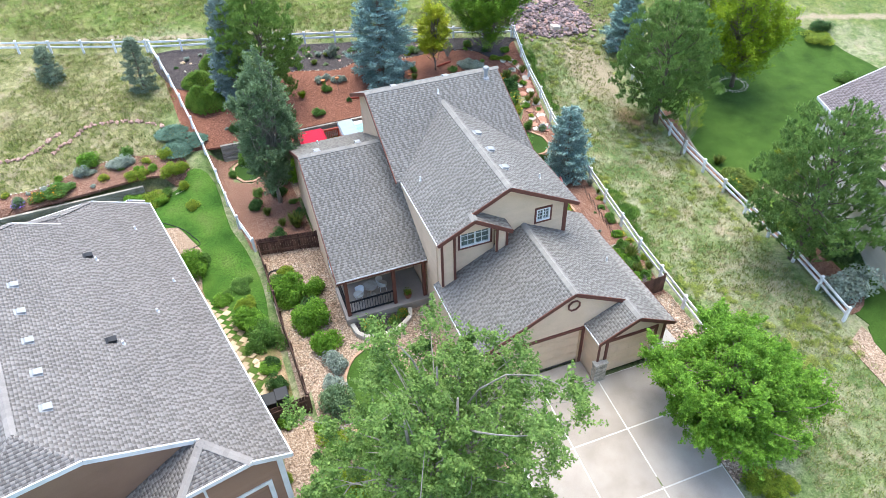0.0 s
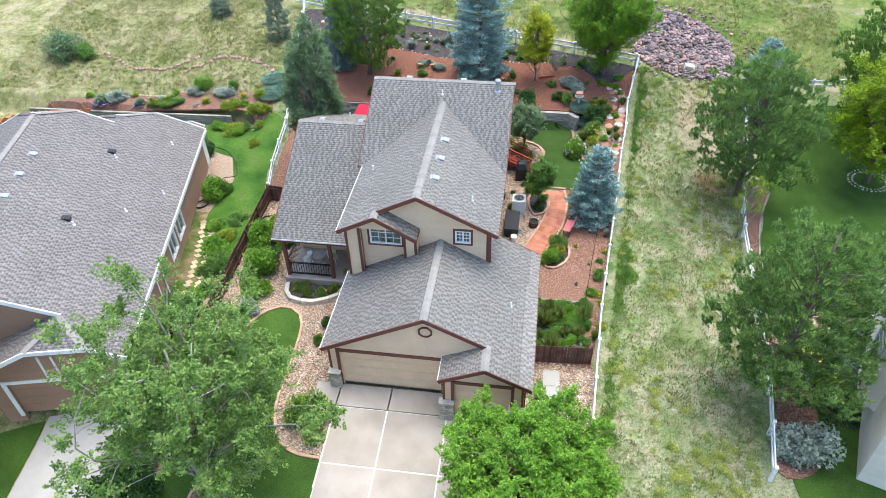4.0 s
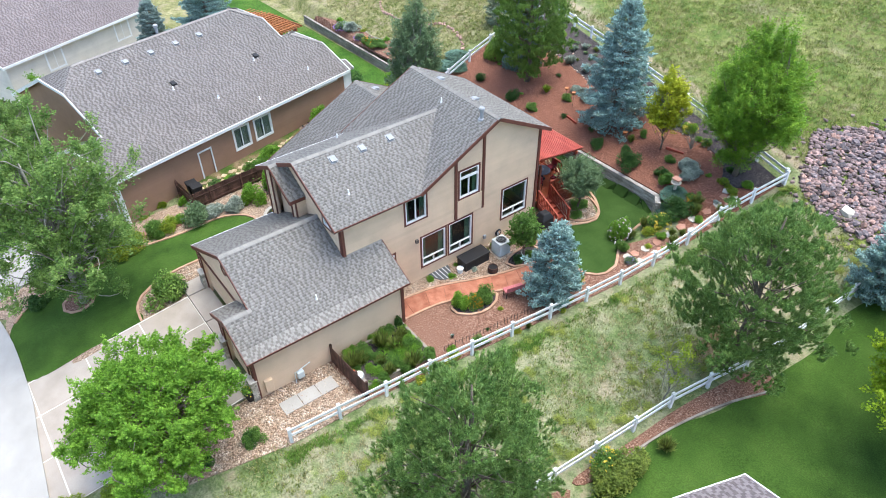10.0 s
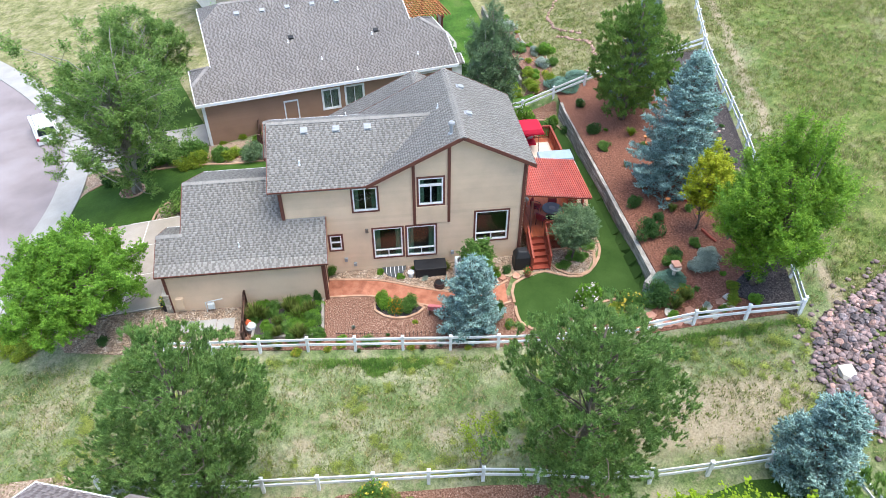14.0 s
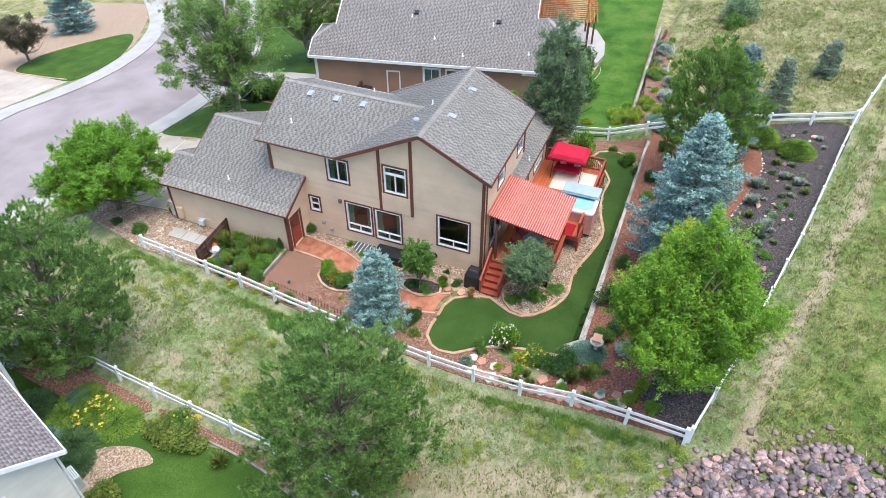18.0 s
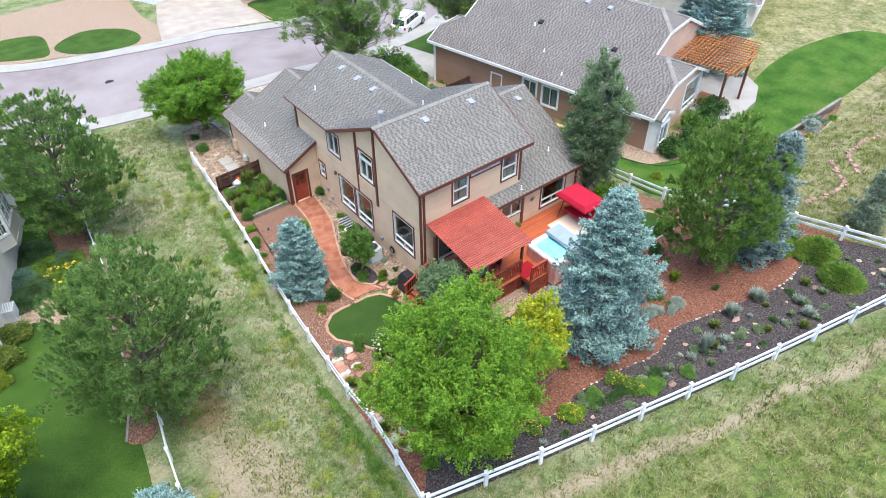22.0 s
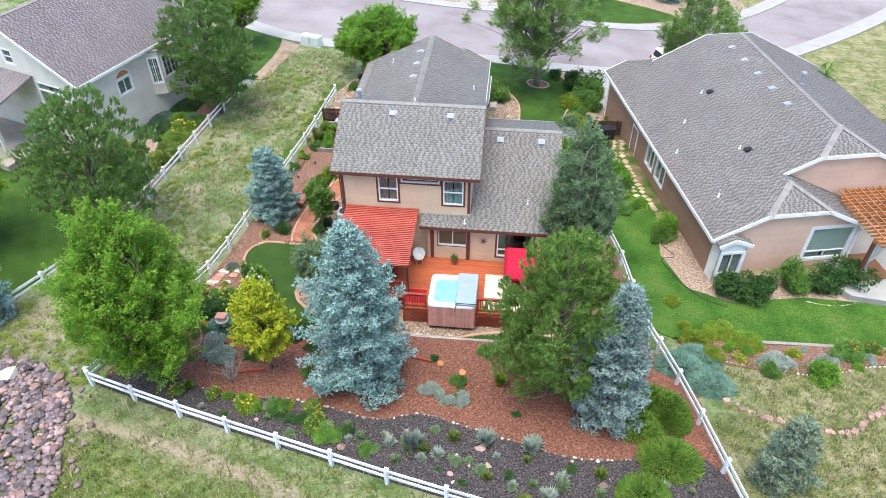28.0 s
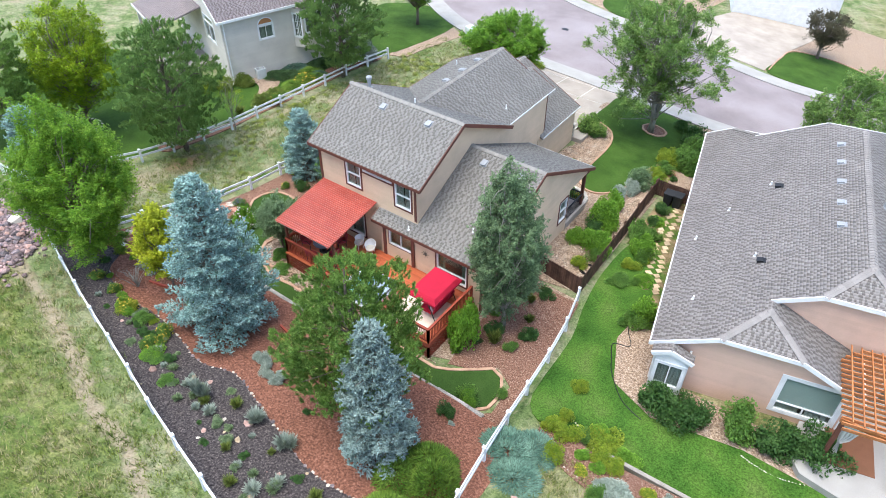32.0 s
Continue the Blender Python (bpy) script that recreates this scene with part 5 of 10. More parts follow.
patch("back_mulch", [(-2.6, 43.5), (20, 43.7), (22.75, 41.5), (23.7, 48.6), (13.9, 51.5), (4.2, 53.8), (-3.6, 55.4)], RED_MULCH, 0.03, label="red-brown bark mulch terrace", category="mulch")
patch("deck_gravel", [(3.3, 37.3), (15.2, 37.0), (17.2, 38.8), (17.2, 40.4), (15.0, 41.8), (9.0, 42.55), (5.0, 41.7), (0.8, 40.0), (-0.3, 40.5), (-0.2, 33.2), (3.5, 33)], GRAVEL, 0.03,
      label="river rock bed round the deck", category="gravel bed")
patch("rock_garden", curve([(23.3, 48.2), (21.5, 46.6), (20.0, 48.2), (17.5, 48.9), (15.0, 48.8), (13.0, 49.1), (11.0, 49.5), (9.2, 49.0), (7.2, 49.5), (5.0, 50.1), (3.0, 50.6), (1.0, 50.5), (-0.5, 50.0), (-2.7, 50.4), (-3.55, 55.3),
                            (4.2, 53.8), (13.9, 51.52), (23.3, 49.0)], k=4), DARK_MULCH, 0.06, label="dark bark mulch rock garden", category="mulch")
patch("west_gravel", [(0.2, 21.3), (3.5, 25.5), (3.6, 33.2), (0.1, 32.6)], GRAVEL, 0.04, label="tan river rock beside the wing", category="gravel bed")
patch("neighbour_lawn", curve([(-0.6, 33.4), (-1.2, 36.0), (-1.5, 40.5), (-2.6, 42.0), (-4.0, 41.0), (-6.0, 41.3), (-16, 41.0), (-24, 40.6), (-31, 40.2), (-37, 39.2), (-37, 35.4), (-30, 33.8), (-24, 34.0), (-17.5, 35.6), (-14.5, 36.4), (-11.4, 36.9), (-8.8, 37.0), (-5.6, 37.4), (-4.6, 36.5), (-4.2, 34.5), (-3.4, 31), (-2.6, 27), (-0.6, 26.5), (-0.2, 30)], k=3),
      LAWN_B, 0.05, label="bright green lawn behind the brown house", category="lawn")
patch("neighbour_side_bed", [(-0.1, 21.5), (-0.2, 27), (-0.6, 26.5), (-2.6, 27), (-4.0, 34), (-5.8, 36.6), (-5.4, 32), (-2.6, 20.0)], WEEDY, 0.03, label="weedy wood-chip strip beside the brown house", category="gravel bed")
patch("east_lawn", curve([(28.4, 17.5), (29.3, 24), (30.4, 27), (29.9, 31), (30.8, 34), (31.6, 40), (33, 45), (48, 44), (50, 30), (36, 27), (36, 14), (30, 13)], k=4), LAWN, 0.04, label="dark green lawn beside the cream house", category="lawn")
patch("fence_bed", curve([(28.0, 16.5), (28.6, 20), (29.2, 25.5), (30.3, 24.0), (30.4, 20.5), (29.8, 17.0)], k=4), BROWN_MULCH, 0.06, label="brown mulch bed along the white fence", category="mulch")
patch("fence_mulch", curve([(29.15, 26.2), (29.4, 29.6), (29.6, 33.0), (30.4, 37.2), (31.7, 36.9), (30.7, 34.3), (30.0, 31), (29.75, 26.8)], k=4), BROWN_MULCH, 0.06, label="brown mulch strip along the white fence", category="mulch")
edging("fence_mulch_edging", curve([(29.75, 26.8), (30.0, 31), (30.7, 34.3), (31.7, 36.9)], False), GREYWOOD, 0.1, 0.1, "grey edging of the mulch strip", "edging")
patch("west_mulch", [(-0.3, 33.4), (3.4, 33.4), (3.3, 37.4), (3.0, 41.2), (1.9, 40.8), (0.8, 39.9), (-0.3, 40.6), (-0.4, 42.4), (0.5, 43.2), (-1.5, 43.4), (-1.15, 41.0), (-0.8, 37.0)], BROWN_MULCH, 0.045, label="pink-brown wood mulch beside the wing", category="mulch")
patch("bank_bed", curve([(-20, 42.0), (-15.4, 43.0), (-12.0, 43.0), (-9.5, 43.9), (-6.9, 44.2), (-4.6, 43.8), (-3.0, 43.0), (-3.1, 41.0), (-4.6, 41.9), (-6.2, 42.1), (-11, 41.7), (-20, 41.5)], k=3), BROWN_MULCH, 0.04, label="brown mulch planting bed on the bank", category="mulch")
patch("wall_bed", [(-5.4, 31.0), (-3.4, 31.0), (-3.1, 34.5), (-4.2, 37.2), (-6.5, 38.1), (-10.6, 37.3), (-13.8, 37.4), (-13.8, 35.6), (-6, 35.6)], GRAVEL, 0.06, label="tan gravel strip under the brown house", category="gravel bed")


# ---- fences ----
def rail_fence(line, gap=2.42, label="white two-rail fence with square posts", h=1.05, name="fence", closed_end=True):
    """Square posts with pointed caps and two rails, along a line on the ground."""
    pts = [Vector(p) for p in line]
    dist = [0.0]
    for a, b in zip(pts, pts[1:]):
        dist.append(dist[-1] + (b - a).length)
    n = max(1, round(dist[-1] / gap))
    posts = []
    for i in range(n + 1):
        s = dist[-1] * i / n
        posts.append((float(np.interp(s, dist, [p.x for p in pts])), float(np.interp(s, dist, [p.y for p in pts]))))
    root = thing(name, posts[0][0], posts[0][1], ground(*posts[0]), label, "fence")
    rng = random.Random(int(posts[0][0] * 10))
    tops = []
    for i, (x, y) in enumerate(posts):
        a = posts[max(i - 1, 0)]
        b = posts[min(i + 1, n)]
        turn = math.atan2(b[1] - a[1], b[0] - a[0])
        z = ground(x, y)
        f = Matrix.Translation((x, y, z)) @ Euler((rng.uniform(-0.02, 0.02), rng.uniform(-0.02, 0.02), turn)).to_matrix().to_4x4()
        m = Mesh()
        m.box(-0.07, -0.07, -0.3, 0.07, 0.07, h - 0.06, f)
        m.add([f @ Vector(q) for q in ((-0.085, -0.085, h - 0.06), (0.085, -0.085, h - 0.06), (0.085, 0.085, h - 0.06), (-0.085, 0.085, h - 0.06), (-0.085, -0.085, h - 0.02),
                                       (0.085, -0.085, h - 0.02), (0.085, 0.085, h - 0.02), (-0.085, 0.085, h - 0.02), (0, 0, h + 0.04))],
              [(3, 2, 1, 0), (0, 1, 5, 4), (1, 2, 6, 5), (2, 3, 7, 6), (3, 0, 4, 7), (4, 5, 8), (5, 6, 8), (6, 7, 8), (7, 4, 8)])
        m.put("post", FENCE_WHITE, root)
    for (x0, y0), (x1, y1) in zip(posts, posts[1:]):
        for hz in (0.86, 0.5):
            j = rng.uniform(-0.015, 0.015)
            Mesh().beam((x0, y0, ground(x0, y0) + hz + j), (x1, y1, ground(x1, y1) + hz + j), 0.05, 0.14).put("rail", FENCE_WHITE, root)
    return root


EAST = [(20.2, 17.5), (20.4, 20.1), (20.6, 22.5), (20.8, 24.9), (21.1, 27.3), (21.4, 29.8), (21.7, 32.2), (22.0, 34.6), (22.25, 37.1), (22.5, 39.6), (22.85, 41.9), (23.0, 44.3), (23.4, 46.3), (23.9, 48.8)]
rail_fence(EAST)
rail_fence([(23.75, 48.95), (18.7, 50.4), (13.9, 51.6), (9.2, 52.8), (4.2, 53.9), (-0.7, 54.9), (-3.9, 55.7)])
rail_fence([(-0.1, 33.2), (-0.5, 34.6), (-0.9, 37.0), (-1.3, 41.1), (-1.9, 44.8), (-2.5, 48.4), (-3.2, 52.5), (-3.85, 55.6)])
rail_fence([(-4.1, 55.8), (-12, 58.2), (-22, 61.2), (-34, 65)])
rail_fence([(27.55, 16.1), (28.4, 21.1), (28.95, 28.3), (29.3, 33.0), (30.4, 38.5), (31.3, 46.2)])
rail_fence([(31.4, 46.3), (36, 46.9), (42, 47.6), (52, 48.5)])


def board_fence(line, h, label, mat, name="wooden_fence", face=1, w=0.14):
    pts = [Vector(p) for p in line]
    root = thing(name, pts[0].x, pts[0].y, ground(pts[0].x, pts[0].y), label, "fence")
    rng = random.Random(3)
    for a, b in zip(pts, pts[1:]):
        d = (b - a)
        n = max(1, int(d.length / w))
        t = d.normalized()
        o = Vector((t.y, -t.x)) * face
        for i in range(n):
            p, q = a + d * (i / n), a + d * ((i + 1) / n) - t * 0.008
            z = ground(p.x, p.y)
            top = z + h + rng.uniform(-0.015, 0.015)
            m = Mesh()
            m.prism([(p.x, p.y, z - 0.05), (q.x, q.y, z - 0.05), (q.x, q.y, top - 0.04), (q.x - t.x * 0.03, q.y - t.y * 0.03, top), (p.x + t.x * 0.03, p.y + t.y * 0.03, top), (p.x, p.y, top - 0.04)], (o.x * 0.022, o.y * 0.022, 0))
            m.put("board", mat, root)
        for k in range(int(d.length / 2.2) + 2):
            p = a + d * min(1, k * 2.2 / d.length)
            z = ground(p.x, p.y)
            Mesh().box(p.x - 0.05 - o.x * 0.05, p.y - 0.05 - o.y * 0.05, z - 0.3, p.x + 0.05 - o.x * 0.05, p.y + 0.05 - o.y * 0.05, z + h + 0.04).put("post", mat, root)
        for hz in (0.3, h - 0.3):
            Mesh().beam((a.x - o.x * 0.03, a.y - o.y * 0.03, ground(a.x, a.y) + hz), (b.x - o.x * 0.03, b.y - o.y * 0.03, ground(b.x, b.y) + hz), 0.04, 0.09).put("rail", mat, root)
    return root


board_fence([(17.15, 21.35), (20.2, 21.5)], 1.2, "dark brown wooden board gate between garage and white fence", DARKWOOD, "wooden_gate")
board_fence([(3.5, 32.2), (0.1, 32.7)], 1.25, "dark brown wooden board fence", DARKWOOD)
board_fence([(0.1, 32.6), (0.25, 26.5), (0.5, 21.0)], 1.2, "dark brown wooden board fence", DARKWOOD)
board_fence([(0.5, 20.9), (-2.5, 20.7)], 1.2, "dark brown wooden board fence", DARKWOOD, "wooden_gate")

# retaining walls of stacked blocks
def block_wall(line, top, mat, label, name="retaining_wall", bl=0.42, bh=0.2, depth=0.34, low=-0.4):
    pts = [Vector(p) for p in line]
    root = thing(name, pts[0].x, pts[0].y, ground(pts[0].x, pts[0].y - 1), label, "wall")
    rng = random.Random(11)
    for a, b in zip(pts, pts[1:]):
        d = b - a
        t = d.normalized()
        turn = math.atan2(t.y, t.x)
        rows = int((top - low) / bh)
        for r in range(rows):
            s = -(r % 2) * bl / 2
            while s < d.length:
                s0, s1 = max(0, s), min(d.length, s + bl)
                if s1 - s0 > 0.04:
                    p = a + t * s0
                    f = Matrix.Translation((p.x, p.y, low + r * bh)) @ pose(0, 0, 0, 0, 0, math.degrees(turn))
                    o = rng.uniform(-0.02, 0.02)
                    Mesh().box(0.006, -depth / 2 + o, 0.004, s1 - s0 - 0.006, depth / 2, bh - 0.006, f).put("block", mat, root)
                s += bl
    return root


block_wall([(-0.6, 43.55), (19.0, 43.55), (19.6, 42.9)], 1.15, OLD_TIMBER, "weathered grey timber retaining wall behind the turf", bl=1.7, bh=0.19, depth=0.3)
block_wall([(-22, 41.2), (-14.4, 41.35), (-5.9, 41.6)], 0.6, GREYWOOD, "weathered grey timber retaining wall", bl=2.4, bh=0.15, depth=0.2)


# ---- trees and shrubs ----
def leaf_quads(pts, size, rng, up=0.4, aspect=0.6):
    """A kite-shaped leaf at each point, turned at random with its face partly up."""
    n = len(pts)
    d = rng.normal(size=(n, 3))
    nor = rng.normal(size=(n, 3))
    nor[:, 2] = np.abs(nor[:, 2]) + up
    nor /= np.linalg.norm(nor, axis=1)[:, None]
    d -= nor * (d * nor).sum(1)[:, None]
    d /= np.linalg.norm(d, axis=1)[:, None] + 1e-9
    s = np.cross(nor, d)
    L = size * rng.uniform(0.7, 1.3, n)[:, None]
    V = np.stack([pts - d * L * 0.5, pts + s * L * aspect * 0.5 + nor * L * 0.08, pts + d * L * 0.5, pts - s * L * aspect * 0.5 + nor * L * 0.08], 1).reshape(-1, 3)
    k = np.arange(n)[:, None] * 4
    return V, k + np.array([[0, 1, 2, 3]])


def spikes(base, tip, r, rng):
    """Thin three-sided spindles from base to tip, open at the root."""
    d = tip - base
    ln = np.linalg.norm(d, axis=1)[:, None] + 1e-9
    d = d / ln
    a = np.cross(d, rng.normal(size=d.shape))
    a /= np.linalg.norm(a, axis=1)[:, None] + 1e-9
    b = np.cross(d, a)
    mid = base + d * ln * 0.35
    R = r[:, None] if hasattr(r, "shape") else r
    ring = [mid + R * (a * math.cos(t) + b * math.sin(t)) for t in (0, 2.094, 4.189)]
    V = np.stack([base, *ring, tip], 1).reshape(-1, 3)
    k = np.arange(len(base))[:, None] * 5
    F = np.concatenate([k + np.array([[1, 2, 4]]), k + np.array([[2, 3, 4]]), k + np.array([[3, 1, 4]]), k + np.array([[0, 2, 1]]), k + np.array([[0, 3, 2]]), k + np.array([[0, 1, 3]])], 0)
    return V, F


def limb(m, a, b, r0, r1, rng, n=6, bow=0.12):
    a, b = Vector(a), Vector(b)
    L = (b - a).length
    off = Vector(rng.normal(size=3)) * L * bow
    pts, rad = [], []
    for i in range(n):
        t = i / (n - 1)
        pts.append(a.lerp(b, t) + off * (4 * t * (1 - t)) + Vector((0, 0, 0.1 * L * math.sin(math.pi * t))))
        rad.append(r0 + (r1 - r0) * t)
    m.tube(pts, rad, 6)
    return pts


def broadleaf(name, x, y, height, radius, low, leafm, barkm, label, seed, clumps=70, leaves=150, leaf=0.16, clump=0.55, squash=1.0, trunk=0.16, gaps=0.0, lean=(0, 0), stems=1, point=0.0, z=None, shoot=0.25, uneven=0.3, inner=0.45):
    """A broad-leaved tree: trunk, limbs to every clump, and a crown of single leaves."""
    rng = np.random.default_rng(seed)
    z0 = ground(x, y) if z is None else z
    root = thing(name, x, y, z0, label, "tree")
    cz = z0 + (low + height) / 2
    hz = (height - low) / 2
    centres = []
    k = 0
    while len(centres) < clumps and k < clumps * 40:
        k += 1
        u = rng.normal(size=3)
        u /= np.linalg.norm(u)
        s = rng.uniform(inner, 1.0) ** 0.6
        lump = 0.85 + uneven * noise.noise(Vector(u) * 1.7 + Vector((seed, 0, 0)))
        taper = 1 - point * max(0.0, u[2] * s)
        p = np.array((x + lean[0] + u[0] * radius * s * lump * taper, y + lean[1] + u[1] * radius * s * lump * taper, cz + u[2] * hz * s * lump))
        if all(np.linalg.norm(p - c) > clump * (0.62 + gaps) for c in centres):
            centres.append(p)
    wood = Mesh()
    tops = []
    for i in range(stems):
        a = Vector((x + 0.1 * i, y - 0.08 * i, z0 - 0.15))
        top = Vector((x + lean[0] * 0.8 + rng.normal() * 0.25 * (stems > 1) * radius, y + lean[1] * 0.8 + rng.normal() * 0.25 * (stems > 1) * radius, z0 + height * 0.82))
        pts, rad = [], []
        for j in range(8):
            t = j / 7
            w = Vector((rng.normal(), rng.normal(), 0)) * 0.05 * (t > 0)
            pts.append(a.lerp(top, t) + w)
            rad.append(trunk * (1.25 if j == 0 else 1 - 0.82 * t))
        wood.tube(pts, rad, 9)
        tops.append(pts)
    for c in centres:
        pts = tops[rng.integers(stems)]
        h = (c[2] - z0) * rng.uniform(0.35, 0.7)
        q = min(pts, key=lambda p: abs(p.z - z0 - max(h, low * 0.6)))
        limb(wood, q, c, trunk * rng.uniform(0.16, 0.3), 0.012, rng)
    wood.put("trunk", barkm, root, soft=True)
    V = []
    mid = np.array((x + lean[0], y + lean[1], cz - hz * 0.5))
    for c in centres:
        r = clump * rng.uniform(0.8, 1.25)
        out = (c - mid) / (np.linalg.norm(c - mid) + 1e-6)
        k = 8
        tw = rng.normal(size=(k, 3)) * 0.55 + out * 0.55 + np.array((0, 0, 0.3 + shoot))
        tw /= np.linalg.norm(tw, axis=1)[:, None]
        n = int(leaves * rng.uniform(0.8, 1.2) / k)
        for t in tw:
            s = rng.uniform(0.1, 1, n)[:, None]
            girth = r * 0.26 * (1.15 - s)
            V.append(c - out * r * 0.3 + t * s * r * rng.uniform(0.9, 1.5 + 0.5 * shoot) * np.array((1, 1, squash)) + rng.normal(size=(n, 3)) * girth)
    v, f = leaf_quads(np.concatenate(V), leaf, rng, 0.9)
    under(new("crown", fast_mesh("crown", v, f, leafm)), root)
    return root


def spruce(name, x, y, height, radius, mat, label, seed, dens=1.0, low=0.15, z=None, tip=0.2):
    """A spruce: tiers of separate boughs, each a flat fan of twigs with upturned needle sprays."""
    rng = np.random.default_rng(seed)
    z0 = ground(x, y) if z is None else z
    root = thing(name, x, y, z0, label, "tree")
    wood = Mesh()
    wood.tube([(x, y, z0 - 0.2), (x + rng.normal() * 0.03, y, z0 + height * 0.5), (x, y, z0 + height * 0.98)], [0.022 * height, 0.013 * height, 0.008], 8)
    B, T = [], []

    def sprays(p, q, count, lift):
        """Needle sprays along a twig from p to q."""
        d = q - p
        u = d / (np.linalg.norm(d) + 1e-9)
        s = rng.uniform(0.05, 1.0, (count, 1))
        b = p + d * s + rng.normal(size=(count, 3)) * 0.02
        o = u * 0.75 + np.array((0, 0, lift)) + rng.normal(size=(count, 3)) * 0.42
        o /= np.linalg.norm(o, axis=1)[:, None]
        B.append(b)
        T.append(b + o * tip * rng.uniform(0.6, 1.2, (count, 1)))
    h = low
    while h < height - 0.12:
        t = (h - low) / (height - low)
        body = min(1.0, 0.72 + 1.6 * t) * (1 - t) ** 0.66
        n = max(5, int((6 + 6 * (1 - t)) * dens))
        a0 = rng.uniform(0, 6.283)
        for i in range(n):
            a = a0 + 6.283 * i / n + rng.normal() * 0.16
            bulge = 1 + 0.34 * noise.noise(Vector((math.cos(a) * 1.4, math.sin(a) * 1.4, h * 0.7 + seed)))
            L = (radius * body * bulge + 0.07) * rng.uniform(0.7, 1.2)
            dx, dy = math.cos(a), math.sin(a)
            hh = h + rng.uniform(-0.12, 0.12) * (1 - t)
            rise = 0.35 * t - 0.16 * (1 - t) + rng.normal() * 0.06

            def at(s):
                return np.array((x + dx * L * s, y + dy * L * s, z0 + hh + rise * L * s + 0.16 * L * s * s))
            wood.tube([at(0), at(0.5), at(0.95)], [0.022, 0.013, 0.005], 4, False)
            steps = max(2, int(L / 0.19))
            for j in range(steps):
                s = 0.22 + 0.78 * (j + rng.uniform(0.2, 0.8)) / steps
                c = at(s)
                reach = (0.3 * L * (1.08 - s) + 0.13) * rng.uniform(0.75, 1.2)
                for side in (-1, 1):
                    e = c + np.array((dx * 0.75 - dy * side * 0.8, dy * 0.75 + dx * side * 0.8, 0.12)) * reach
                    sprays(c, e, 5, 0.5)
            sprays(at(0.7), at(1.05), 7, 0.45)
        h += max(0.16, 0.46 * (1 - 0.55 * t)) * (height / 8) ** 0.35
    top = np.array((x, y, z0 + height * 0.9))
    sprays(top, top + np.array((0, 0, height * 0.1)), 40, 0.7)
    wood.put("trunk", BARK, root, soft=True)
    B, T = np.concatenate(B), np.concatenate(T)
    v, f = spikes(B, T, np.full(len(B), 0.04) * rng.uniform(0.8, 1.3, len(B)), rng)
    s = rng.uniform(0.1, 1.05, (len(B), 3, 1))
    fuzz = (B[:, None] + (T - B)[:, None] * s + rng.normal(size=(len(B), 3, 3)) * 0.025).reshape(-1, 3)
    v2, f2 = leaf_quads(fuzz, 0.095, rng, 0.3, 0.36)
    f2 = f2 + len(v)
    tri = np.concatenate([f, f2[:, [0, 1, 2]], f2[:, [0, 2, 3]]], 0)
    under(new("needles", fast_mesh("needles", np.concatenate([v, v2]), tri, mat)), root)
    return root


PINE_BARK = material("pale_pine_limb", [(0.1, 0.08, 0.06), (0.22, 0.18, 0.145)], 6.0, 0.95, 0.4, 40, fine=0.3)


